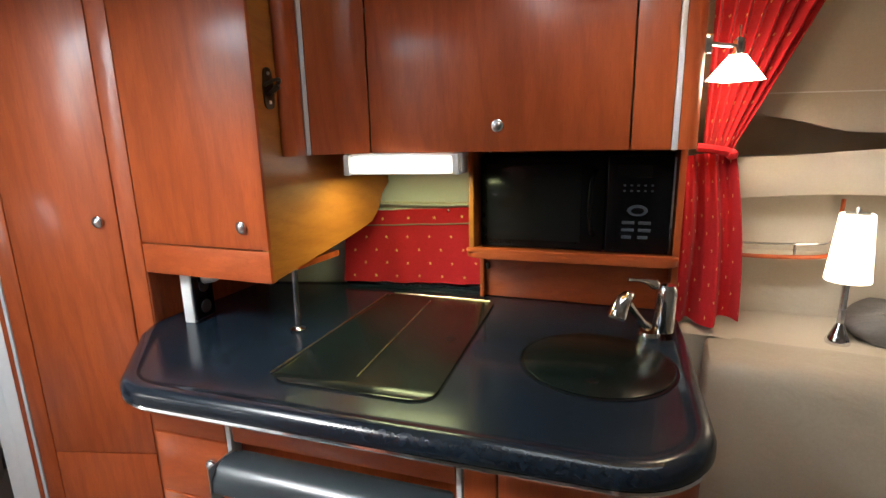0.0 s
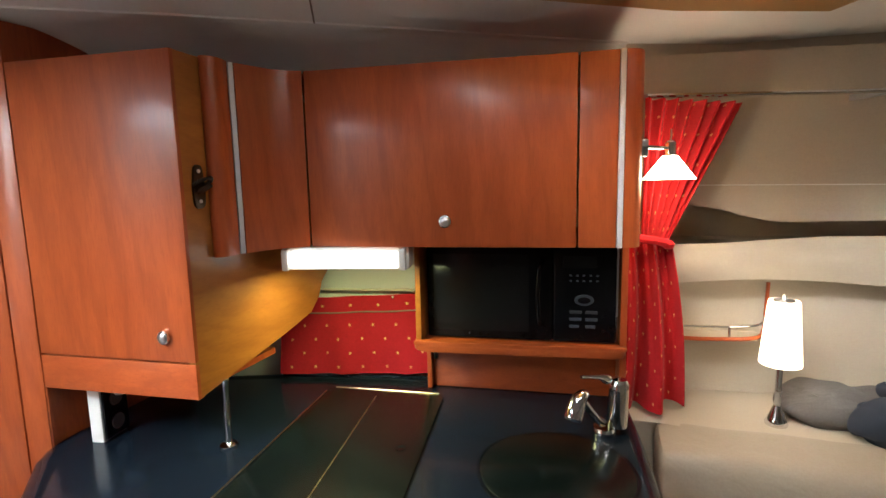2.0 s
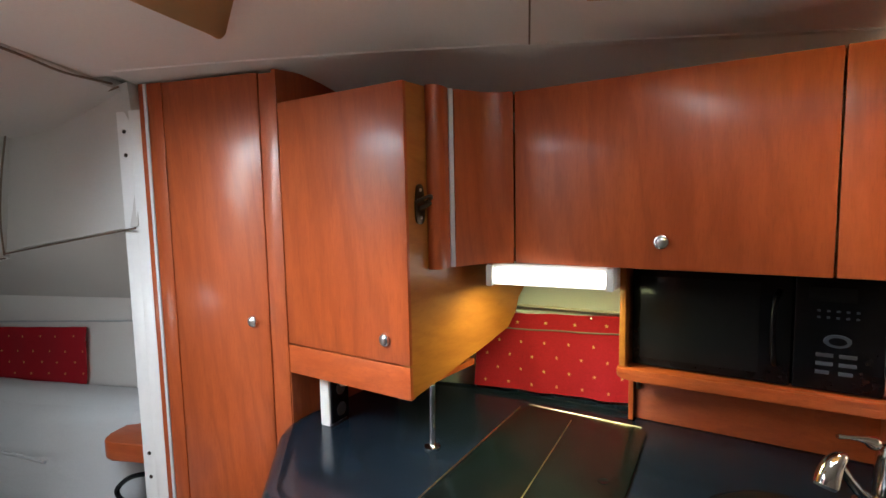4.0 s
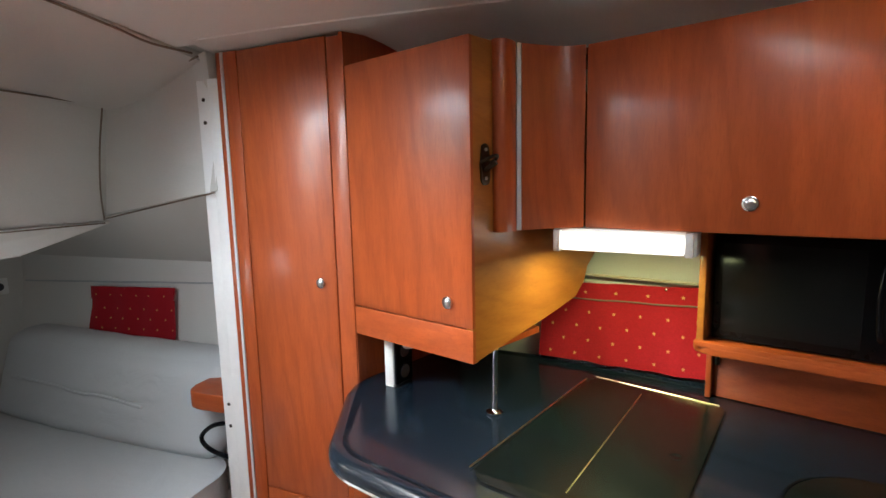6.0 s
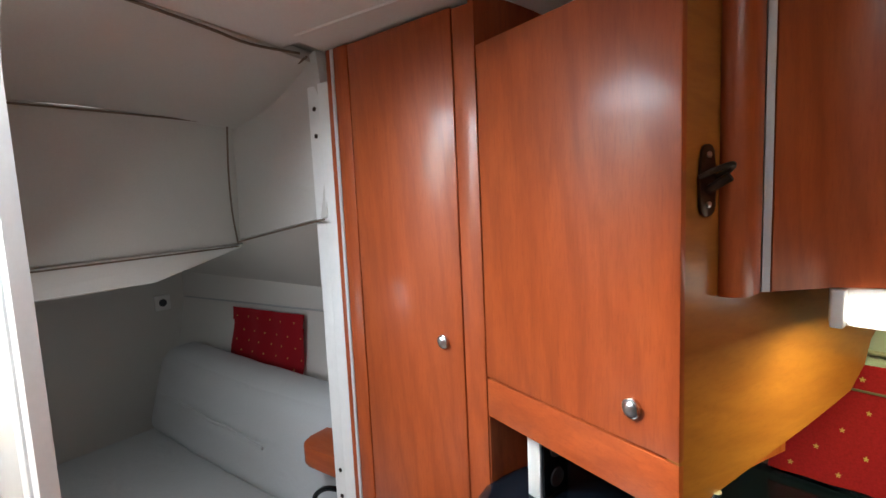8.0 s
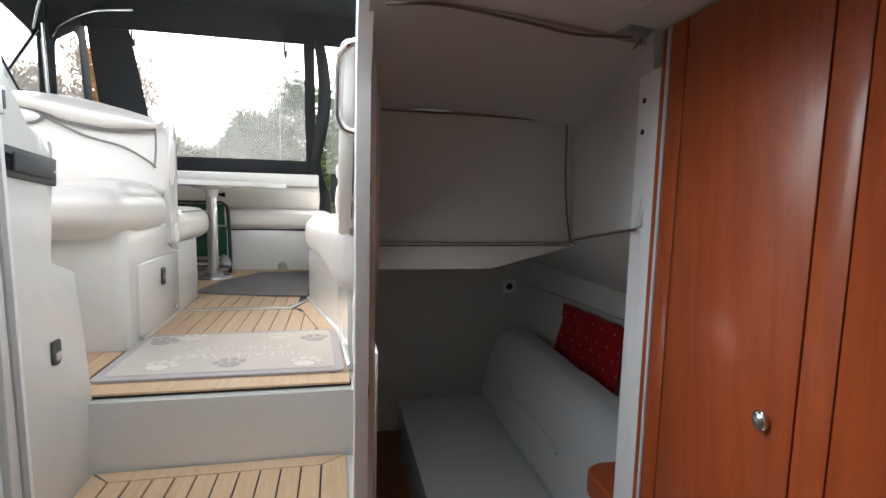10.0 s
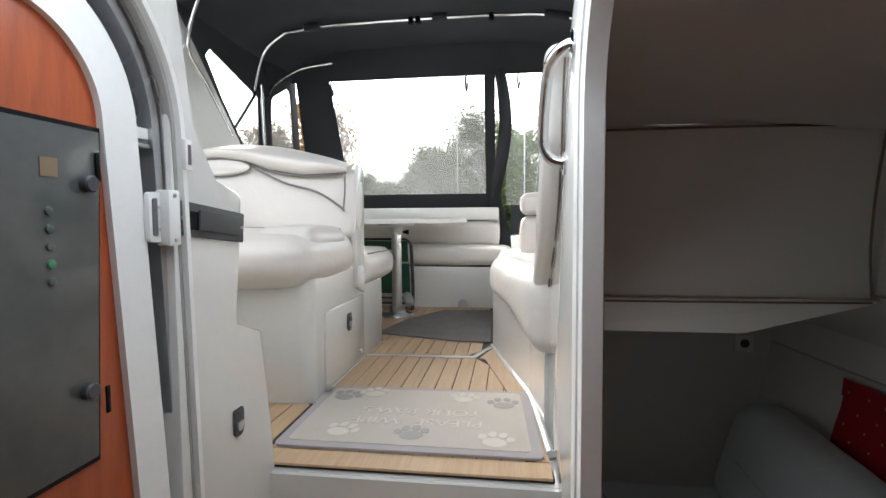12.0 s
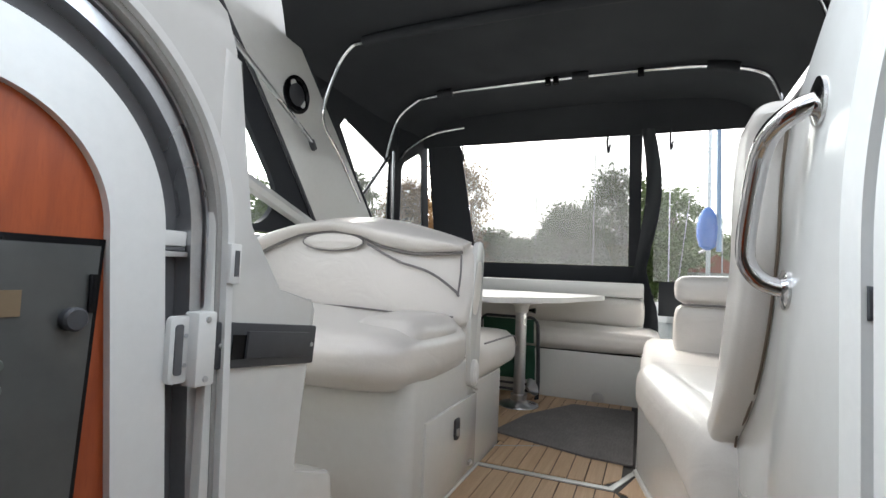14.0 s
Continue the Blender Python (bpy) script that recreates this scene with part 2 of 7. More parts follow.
def wood(name, light, dark, stretch, gloss=0.42, coat=0.36, figure=0.0):
    """Lacquered veneer with long wavering figure along the stretched axis."""
    mt = bpy.data.materials.new(name)
    mt.use_nodes = True
    nt = mt.node_tree
    bs = nt.nodes["Principled BSDF"]
    a = noise_node(nt, 2.2, 5, 0.62, stretch=stretch, warp=1.2)
    b = noise_node(nt, 14.0, 6, 0.6, stretch=stretch, warp=0.6)
    c = noise_node(nt, 1.6, 2, 0.5)
    mid = tuple((p + q) / 2 for p, q in zip(light, dark))
    col = mix_colour(nt, span(nt, a, 0.35, 0.68), light, mid)
    col = mix_colour(nt, span(nt, b, 0.48, 0.8, 0.0, 0.5), col, dark)
    col = mix_colour(nt, span(nt, c, 0.35, 0.75, 0.0, 0.3), col, mid)
    if figure:
        tc, mp, wv = nt.nodes.new("ShaderNodeTexCoord"), nt.nodes.new("ShaderNodeMapping"), nt.nodes.new("ShaderNodeTexWave")
        mp.inputs["Scale"].default_value = tuple(s / max(stretch) for s in stretch)
        nt.links.new(tc.outputs["Object"], mp.inputs["Vector"])
        nt.links.new(mp.outputs[0], wv.inputs["Vector"])
        wv.bands_direction = "DIAGONAL"
        wv.inputs["Scale"].default_value, wv.inputs["Distortion"].default_value = 13.0, 8.0
        wv.inputs["Detail"].default_value, wv.inputs["Detail Scale"].default_value = 4.0, 1.4
        col = mix_colour(nt, span(nt, wv.outputs["Fac"], 0.45, 1.0, 0.0, figure), col, dark)
    d = noise_node(nt, 46.0, 4, 0.6, stretch=stretch, warp=0.3)
    col = mix_colour(nt, span(nt, d, 0.5, 0.72, 0.0, 0.38), col, dark)
    nt.links.new(col, bs.inputs["Base Color"])
    nt.links.new(span(nt, c, 0.3, 0.7, gloss * 0.85, gloss * 1.2), bs.inputs["Roughness"])
    bs.inputs["Specular IOR Level"].default_value = 0.32
    bs.inputs["Coat Weight"].default_value, bs.inputs["Coat Roughness"].default_value = coat, 0.19
    bp = nt.nodes.new("ShaderNodeBump")
    bp.inputs["Strength"].default_value, bp.inputs["Distance"].default_value = 0.04, 0.001
    nt.links.new(b, bp.inputs["Height"])
    nt.links.new(bp.outputs[0], bs.inputs["Normal"])
    return mt


def starry(name, cloth, star, pitch=0.055):
    """Red cloth printed with small five-pointed stars in staggered rows, on the sheet's own measure."""
    mt = bpy.data.materials.new(name)
    mt.use_nodes = True
    nt = mt.node_tree
    bs = nt.nodes["Principled BSDF"]

    def calc(op, a, b=None):
        nd = nt.nodes.new("ShaderNodeMath")
        nd.operation = op
        for i, v in enumerate((a, b)):
            if v is None:
                continue
            if isinstance(v, (int, float)):
                nd.inputs[i].default_value = v
            else:
                nt.links.new(v, nd.inputs[i])
        return nd.outputs[0]
    uv = nt.nodes.new("ShaderNodeUVMap")
    sp = nt.nodes.new("ShaderNodeSeparateXYZ")
    nt.links.new(uv.outputs[0], sp.inputs[0])
    row = calc("FLOOR", calc("DIVIDE", sp.outputs[1], pitch * 0.5))
    shift = calc("MULTIPLY", calc("MODULO", row, 2.0), 0.5)
    fx = calc("SUBTRACT", calc("FRACT", calc("ADD", calc("DIVIDE", sp.outputs[0], pitch), shift)), 0.5)
    fy = calc("SUBTRACT", calc("FRACT", calc("DIVIDE", sp.outputs[1], pitch * 0.5)), 0.5)
    px, py = calc("MULTIPLY", fx, pitch), calc("MULTIPLY", fy, pitch * 0.5)
    rad = calc("SQRT", calc("ADD", calc("MULTIPLY", px, px), calc("MULTIPLY", py, py)))
    ang = calc("ARCTAN2", py, px)
    edge = calc("MULTIPLY", calc("ADD", calc("MULTIPLY", calc("SINE", calc("MULTIPLY", ang, 5.0)), 0.32), 0.78), 0.0048)
    on = calc("LESS_THAN", rad, edge)
    weave = noise_node(nt, 260, 3)
    base = mix_colour(nt, span(nt, weave, 0.3, 0.7), cloth, tuple(c * 0.75 for c in cloth))
    nt.links.new(mix_colour(nt, on, base, star), bs.inputs["Base Color"])
    bs.inputs["Roughness"].default_value = 0.85
    bs.inputs["Sheen Weight"].default_value = 0.04
    bs.inputs["Specular IOR Level"].default_value = 0.2
    bp = nt.nodes.new("ShaderNodeBump")
    bp.inputs["Strength"].default_value, bp.inputs["Distance"].default_value = 0.15, 0.001
    nt.links.new(weave, bp.inputs["Height"])
    nt.links.new(bp.outputs[0], bs.inputs["Normal"])
    return mt


def glow(name, colour, strength):
    mt = bpy.data.materials.new(name)
    mt.use_nodes = True
    bs = mt.node_tree.nodes["Principled BSDF"]
    bs.inputs["Base Color"].default_value = (0.9, 0.88, 0.84, 1)
    bs.inputs["Emission Color"].default_value = (*colour, 1)
    bs.inputs["Emission Strength"].default_value = strength
    return mt


def pane(name, haze, tint=(0.92, 0.95, 0.95)):
    """A clear sheet: what passes straight through, a little haze, and the gloss on top."""
    mt = bpy.data.materials.new(name)
    mt.use_nodes = True
    nt = mt.node_tree
    out = nt.nodes["Material Output"]
    nt.nodes.remove(nt.nodes["Principled BSDF"])
    tr, gl, df = nt.nodes.new("ShaderNodeBsdfTransparent"), nt.nodes.new("ShaderNodeBsdfGlossy"), nt.nodes.new("ShaderNodeBsdfTranslucent")
    tr.inputs[0].default_value = (*tint, 1)
    df.inputs[0].default_value = (0.8, 0.82, 0.82, 1)
    gl.inputs["Roughness"].default_value = 0.04
    m1, m2, lw, pw = nt.nodes.new("ShaderNodeMixShader"), nt.nodes.new("ShaderNodeMixShader"), nt.nodes.new("ShaderNodeLayerWeight"), nt.nodes.new("ShaderNodeMath")
    pw.operation = "POWER"
    pw.inputs[1].default_value = 5.0
    nt.links.new(lw.outputs["Facing"], pw.inputs[0])
    smear = noise_node(nt, 2.2, 4)
    nt.links.new(span(nt, smear, 0.3, 0.75, haze * 0.5, haze * 1.5), m1.inputs[0])
    nt.links.new(tr.outputs[0], m1.inputs[1])
    nt.links.new(df.outputs[0], m1.inputs[2])
    nt.links.new(span(nt, pw.outputs[0], 0.0, 1.0, 0.03, 0.7), m2.inputs[0])
    nt.links.new(m1.outputs[0], m2.inputs[1])
    nt.links.new(gl.outputs[0], m2.inputs[2])
    nt.links.new(m2.outputs[0], out.inputs[0])
    return mt


CHERRY = wood("cherry_veneer", (0.42, 0.086, 0.02), (0.24, 0.039, 0.009), (6, 6, 0.8), figure=0.34)
# cherry recoloured golden: the tube lamp's light is put into this copy
CHERRY_LIT = wood("cherry_veneer_lit", (0.38, 0.13, 0.022), (0.24, 0.07, 0.011), (1.2, 1.2, 5), figure=0.3)
CHERRY_H = wood("cherry_veneer_level", (0.42, 0.086, 0.02), (0.24, 0.039, 0.009), (0.8, 6, 6), figure=0.25)
TEAK = wood("teak_planking", (0.62, 0.44, 0.28), (0.42, 0.27, 0.16), (0.8, 16, 16), 0.6, 0.0)
COUNTER = material("blue_black_laminate", (0.007, 0.012, 0.019), (0.004, 0.007, 0.012), 0.24, coat=0.16, spec=0.32, grain=90, grain_bump=0.03)
LID = material("smoked_glass_lid", (0.004, 0.007, 0.006), (0.003, 0.005, 0.0045), 0.22, spec=0.2, grain=20, grain_bump=0.02)
CHROME = material("chrome", (0.75, 0.75, 0.76), (0.6, 0.6, 0.62), 0.09, metal=1, grain_bump=0.01)
STEEL = material("brushed_aluminium", (0.62, 0.63, 0.64), (0.5, 0.5, 0.52), 0.3, metal=1, grain=120, grain_bump=0.04)
PALE_STRIP = material("satin_anodised_strip", (0.6, 0.6, 0.63), (0.52, 0.52, 0.55), 0.38, grain=120, grain_bump=0.02)
BRASS = material("dull_brass_line", (0.55, 0.45, 0.25), (0.4, 0.3, 0.15), 0.3, metal=1, grain_bump=0.02)
BRONZE = material("dark_bronze", (0.08, 0.065, 0.05), (0.04, 0.03, 0.025), 0.3, metal=1, grain_bump=0.05)
LINER = material("white_headliner", (0.74, 0.73, 0.7), (0.66, 0.65, 0.62), 0.75, grain=180, grain_bump=0.15, blotch=1.5)
CREAM = material("cream_vinyl_lining", (0.52, 0.455, 0.36), (0.45, 0.385, 0.3), 0.6, grain=160, grain_bump=0.2, blotch=1.5, crease=0.12)
AFT_VINYL = material("pale_grey_vinyl_lining", (0.6, 0.585, 0.55), (0.53, 0.515, 0.48), 0.6, grain=160, grain_bump=0.2, blotch=1.5, crease=0.1)
GREIGE = material("grey_vinyl_upholstery", (0.5, 0.52, 0.53), (0.42, 0.44, 0.45), 0.5, grain=220, grain_bump=0.2, blotch=2, crease=0.25)
PIPING = material("brown_piping", (0.19, 0.14, 0.1), (0.12, 0.085, 0.06), 0.6)
WHITE_PLASTIC = material("white_plastic", (0.78, 0.78, 0.76), (0.7, 0.7, 0.68), 0.35, grain_bump=0.02)
GELCOAT = material("white_gelcoat", (0.71, 0.71, 0.685), (0.66, 0.655, 0.625), 0.14, coat=0.8, grain=40, grain_bump=0.006, blotch=1.2)
SEAT_VINYL = material("ivory_seat_vinyl", (0.74, 0.705, 0.66), (0.66, 0.62, 0.57), 0.36, grain=300, grain_bump=0.06, blotch=2, coat=0.3, crease=0.14)
# piping grey, darkened to carry the shadow line below the head roll
SEAT_GREY = material("grey_seat_piping", (0.2, 0.185, 0.18), (0.14, 0.13, 0.125), 0.5)
CANVAS = material("charcoal_canvas", (0.022, 0.025, 0.03), (0.014, 0.016, 0.02), 0.8, grain=350, grain_bump=0.25, blotch=1.2)
BLACK = material("black_plastic", (0.004, 0.004, 0.005), (0.003, 0.003, 0.004), 0.22, grain_bump=0.02, spec=0.14)
BLACK_MATT = material("dark_grey_plastic", (0.05, 0.052, 0.058), (0.035, 0.035, 0.04), 0.5)
GREY_RUBBER = material("grey_rubber_channel", (0.13, 0.13, 0.135), (0.09, 0.09, 0.095), 0.6)
BRUSH = material("grey_pile_seal", (0.4, 0.39, 0.37), (0.25, 0.24, 0.22), 0.95, grain=400, grain_bump=0.6)
BLIND = material("tan_blind_fabric", (0.5, 0.33, 0.15), (0.38, 0.24, 0.1), 0.85, grain=200, grain_bump=0.2, blotch=4)
_bn = BLIND.node_tree
_bt, _bm = _bn.nodes.new("ShaderNodeBsdfTranslucent"), _bn.nodes.new("ShaderNodeMixShader")
_bt.inputs[0].default_value = (0.6, 0.42, 0.2, 1)
_bm.inputs[0].default_value = 0.45
_bn.links.new(_bn.nodes["Principled BSDF"].outputs[0], _bm.inputs[1])
_bn.links.new(_bt.outputs[0], _bm.inputs[2])
_bn.links.new(_bm.outputs[0], _bn.nodes["Material Output"].inputs[0])
# cream vinyl darkened: the settee's shade is put into its colour
CREAM_SHADED = material("cream_vinyl_shaded", (0.4, 0.335, 0.26), (0.33, 0.27, 0.2), 0.5, grain=180, grain_bump=0.2, blotch=1.5, crease=0.2)
RED_CLOTH = starry("red_star_cloth", (0.42, 0.012, 0.022), (0.62, 0.38, 0.12), 0.085)
RED_CURTAIN = starry("red_star_curtain", (0.5, 0.014, 0.02), (0.7, 0.42, 0.15), 0.085)
FRIDGE = material("dark_teal_front", (0.03, 0.042, 0.048), (0.02, 0.028, 0.033), 0.35, coat=0.2)
ACRYLIC = material("grey_smoked_acrylic", (0.075, 0.077, 0.074), (0.05, 0.052, 0.05), 0.12, grain=30, grain_bump=0.0, spec=0.5, blotch=5)
SMOKED = material("smoked_acrylic", (0.01, 0.01, 0.011), (0.008, 0.008, 0.009), 0.17, grain_bump=0.0, spec=0.16)
BOUNCE_FLOOR = material("beige_bounce_floor", (0.55, 0.49, 0.41), (0.43, 0.38, 0.31), 0.95, grain=240, grain_bump=0.6, blotch=3)
FLOOR_WOOD = wood("cabin_sole", (0.3, 0.12, 0.045), (0.16, 0.055, 0.02), (0.8, 12, 12), 0.35, 0.3)
CAULK = material("black_caulking", (0.03, 0.026, 0.022), (0.02, 0.018, 0.015), 0.7)
MAT = material("taupe_door_mat", (0.6, 0.55, 0.485), (0.42, 0.38, 0.32), 0.95, grain=260, grain_bump=0.6, blotch=6, sheen=0.2)
MAT_EDGE = material("grey_mat_border", (0.47, 0.44, 0.44), (0.38, 0.35, 0.35), 0.9, grain=200, grain_bump=0.4)
MAT_PALE = material("pale_mat_print", (0.72, 0.67, 0.6), (0.6, 0.55, 0.48), 0.95, grain=260, grain_bump=0.6)
MAT_GREY = material("grey_mat_print", (0.41, 0.385, 0.365), (0.31, 0.29, 0.275), 0.95, grain=260, grain_bump=0.6)
RUG = material("dark_grey_carpet", (0.21, 0.195, 0.19), (0.085, 0.08, 0.078), 0.98, grain=60, grain_bump=0.8, blotch=9, stretch=(0.5, 2.2, 1))
GREEN_CLOTH = material("dark_green_canvas", (0.012, 0.075, 0.04), (0.008, 0.05, 0.028), 0.8, grain=260, grain_bump=0.2)
BAG_CLOTH = material("grey_cloth", (0.13, 0.118, 0.112), (0.08, 0.073, 0.07), 0.9, grain=200, grain_bump=0.3, crease=0.8)
STRAP = material("grey_webbing", (0.17, 0.155, 0.14), (0.12, 0.11, 0.1), 0.85, grain=300, grain_bump=0.3)
NAVY = material("navy_cloth", (0.014, 0.02, 0.035), (0.01, 0.012, 0.02), 0.8)
TUBE = glow("lit_tube_diffuser", (1.0, 0.96, 0.84), 0.16)
SHADE_LIT = glow("lit_opal_shade", (1.0, 0.82, 0.58), 0.32)
READING_LIT = glow("bright_opal_shade", (1.0, 0.82, 0.58), 1.9)
GLASS = pane("clear_glass", 0.012)
VINYL = pane("clear_vinyl", 0.05, (0.46, 0.475, 0.475))
WATER = material("harbour_water", (0.03, 0.045, 0.045), (0.02, 0.03, 0.03), 0.12, grain=6, grain_bump=0.4, blotch=0.2)
BANK = material("grassy_bank", (0.09, 0.1, 0.045), (0.06, 0.06, 0.03), 0.95, grain=4, blotch=0.3)
LEAF = material("leaves_green", (0.13, 0.19, 0.055), (0.075, 0.115, 0.03), 0.6, grain=8, grain_bump=0, blotch=0.6)
LEAF_AUTUMN = material("leaves_autumn", (0.4, 0.21, 0.06), (0.24, 0.13, 0.04), 0.6, grain=8, grain_bump=0, blotch=0.6)
BARK = material("bark", (0.09, 0.07, 0.05), (0.05, 0.04, 0.03), 0.9, grain=15, grain_bump=0.6)
BLUE_COVER = material("blue_sail_cover", (0.02, 0.14, 0.5), (0.015, 0.1, 0.38), 0.7)
FURLED = material("furled_sailcloth", (0.3, 0.42, 0.6), (0.2, 0.3, 0.48), 0.8)
BRICK_FAR = material("red_roof_far", (0.3, 0.1, 0.06), (0.22, 0.07, 0.04), 0.8, grain=10)

# ---- the setting: cabin ----
CREASE = [(-1.32, 1.2), (-1.11, 1.195), (-0.67, 1.208), (-0.14, 1.264), (0.665, 1.371), (0.95, 1.36), (1.5, 1.16), (2.6, 0.5)]
HULL = [(-1.32, 1.78), (-0.8, 1.76), (-0.331, 1.7), (0.131, 1.57), (0.67, 1.43), (0.95, 1.385), (1.5, 1.18), (2.6, 0.5)]


def along(line, x):
    for (x0, y0), (x1, y1) in zip(line, line[1:]):
        if x <= x1:
            return y0 + (y1 - y0) * max(0.0, (x - x0) / (x1 - x0))
    return line[-1][1]


# unseen floor; its pale colour is chosen to bounce light upwards
structure("floor", box(B(), -1.4, 2.7, -1.75, 1.9, -0.06, 0.0), BOUNCE_FLOOR, "unseen cabin sole, pale beige to bounce light up", "floor")

# hull side behind the galley: upright to 1.2, then leaning in to the ceiling crease
def north(u, v, x0=-1.245, x1=0.662):
    x = x0 + (x1 - x0) * u
    yh, yc = along(HULL, x), along(CREASE, x)
    z = 1.84 * min(1.0, v * 1.4) if v < 0.5 else 1.84 * (0.7 + 0.3 * math.sin((v - 0.5) * math.pi))
    y = yh if z < 1.3 else yc + (yh - yc) * math.sqrt(max(0.0, 1 - ((z - 1.3) / 0.54) ** 2))
    k = max(0.0, min(1.0, (z - 1.24) / 0.04)) * max(0.0, min(1.0, (1.47 - z) / 0.04)) * max(0.0, min(1.0, (x - 0.66) / 0.04))
    return (x, y + 0.17 * k, z)


structure("wall_north", surf(B(), north, 60, 80, (1.9, 1.85), 0.04), LINER, "white lined hull side behind the galley", "wall")
structure("wall_north_forward", surf(B(), lambda u, v: north(u, v, 0.662, 2.6), 60, 80, (1.95, 1.85), 0.04), CREAM, "cream lined hull side of the saloon", "wall")
# unseen closing walls, white so that they bounce light to the ceiling
bm = B()
box(bm, -1.4, 2.7, -1.8, -1.72, 0, 1.86)
structure("wall_south", bm, LINER, "plain white lined hull side", "wall")
# added, unseen: shields the saloon corner from light; white for bounce
structure("shade_partition", box(B(), 0.06, 0.1, -1.72, -0.4, 0, 1.858), LINER, "unseen white partition added to keep light off the saloon", "wall")
structure("wall_bow", box(B(), 2.6, 2.68, -1.75, 0.6, 0, 1.86), LINER, "plain white bow bulkhead", "wall")

# ceiling with the companionway's roof opening and the skylight cut out
HOLES = [(-1.4, -0.85, -0.13, 0.78), (-0.03, 0.9, 0.42, 1.05)]
XS = [-1.4, -1.1, -0.85, -0.6, -0.4, -0.14, -0.03, 0.25, 0.5, 0.7, 0.9, 1.2, 1.6, 2.1, 2.66]
YS = [-1.8, -1.2, -0.35, -0.13, 0.2, 0.42, 0.6, 0.78, 0.9, 1.05, None]
bm = B()
top, low = {}, {}
for i, x in enumerate(XS):
    for j, y in enumerate(YS):
        yy = along(CREASE, x) + 0.03 if y is None else min(y, along(CREASE, x) + 0.03 - 0.001 * (len(YS) - j))
        z = 1.862 if yy < 0.8 else 1.862 - 0.03 * min(1.0, ((yy - 0.8) / max(0.05, along(CREASE, x) - 0.8))) ** 1.5
        low[i, j], top[i, j] = bm.verts.new((x, yy, z)), bm.verts.new((x, yy, z + 0.05))
solid = {}
for i in range(len(XS) - 1):
    for j in range(len(YS) - 1):
        cx, cy = (XS[i] + XS[i + 1]) / 2, ((YS[j] + YS[j + 1]) / 2 if YS[j + 1] is not None else 1.1)
        solid[i, j] = not any(a < cx < b and c < cy < d for a, b, c, d in HOLES)
for (i, j), s in solid.items():
    if not s:
        continue
    ids = [(i, j), (i + 1, j), (i + 1, j + 1), (i, j + 1)]
    bm.faces.new([low[k] for k in ids[::-1]])
    bm.faces.new([top[k] for k in ids])
    for (a, b), (di, dj) in zip(zip(ids, ids[1:] + ids[:1]), ((0, -1), (1, 0), (0, 1), (-1, 0))):
        if not solid.get((i + di, j + dj), False):
            bm.faces.new((low[a], low[b], top[b], top[a]))
structure("ceiling", bm, LINER, "white padded headliner of the cabin", "ceiling")
# seams of the headliner
bm = B()
tube(bm, [(-0.127, 0.5, 1.861), (-0.13, 0.963, 1.857), (-0.142, 1.262, 1.832)], 0.002, 6)
structure("headliner_seam", bm, PIPING, "thin brown seam across the headliner", "trim")
bm = B()
tube(bm, smooth_line([(x, along(CREASE, x), 1.834) for x in (-1.2, -0.9, -0.5, -0.1, 0.3, 0.66)]), 0.004, 6)
structure("headliner_edge", bm, LINER, "white welt where the headliner meets the hull lining", "trim")

# ---- the setting: aft cabin under the cockpit ----
bm = B()
surf(bm, lambda u, v: (-1.29 - 0.54 * v, 0.72 + (0.63 + 0.12 * v) * u, 1.852 - 0.03 * u - (0.117 - 0.025 * u) * v - 0.02 * math.sin(v * math.pi) + 0.012 * math.sin(u * math.pi * 1.5)), 14, 8, (0.8, 0.7), -0.03)
structure("aft_ceiling", bm, AFT_VINYL, "sloping padded ceiling panel of the aft cabin", "ceiling")
bm = B()
surf(bm, lambda u, v: (-2.125 + 0.30 * v - 0.02 * math.sin(v * math.pi), 0.72 + (0.7 + 0.18 * (1 - v)) * u, 1.305 + 0.435 * v), 14, 10, (0.8, 0.45), 0.03)
structure("aft_panel", bm, AFT_VINYL, "padded vinyl panel across the aft cabin", "wall")
bm = B()
prism(bm, [(0.72, 1.215), (1.24, 1.21), (1.575, 1.3), (1.575, 1.308), (0.72, 1.308)], -2.135, -2.11, "x", 0.004)
structure("aft_lip", bm, LINER, "white moulded lip under the padded panel", "trim")
bm = B()
surf(bm, lambda u, v: (-2.13 - 0.92 * v, 0.765 + 1.035 * u, 1.214 + 0.262 * max(0.0, 0.765 + 1.035 * u - 1.24)), 20, 4, (1.0, 0.9), 0.008)
structure("berth_ceiling", bm, AFT_VINYL, "low ceiling over the aft berth", "ceiling")
bm = B()
surf(bm, lambda u, v: (-1.26 - (0.93 - 0.3 * v) * u, 1.3 + (0.295 - 0.18 * v) * u + 0.012 * math.sin(v * math.pi), (1.43 - 0.105 * u) + (0.405 + 0.005 * u) * v), 10, 8, (0.8, 0.4), -0.03)
structure("aft_side_upper", bm, AFT_VINYL, "padded upper side panel of the aft cabin", "wall")
# cover added behind the panels to block daylight at their gap
bm = B()
surf(bm, lambda u, v: (-1.25 - 0.75 * u, 1.2 + 0.13 * u + 0.24 * v, 1.885 - 0.115 * u - 0.07 * v), 10, 4, (0.8, 0.25), 0.02)
structure("corner_light_seal", bm, AFT_VINYL, "added cover that stops daylight leaking in at the aft corner", "wall")
bm = B()
surf(bm, lambda u, v: (-1.26 - 1.8 * u, (1.3 + 0.28 * min(1.0, u * 2.03)) * v + 1.76 * (1 - v), 1.12 + (0.31 - 0.105 * min(1.0, u * 2.03)) * v), 16, 5, (1.8, 0.5), -0.03)
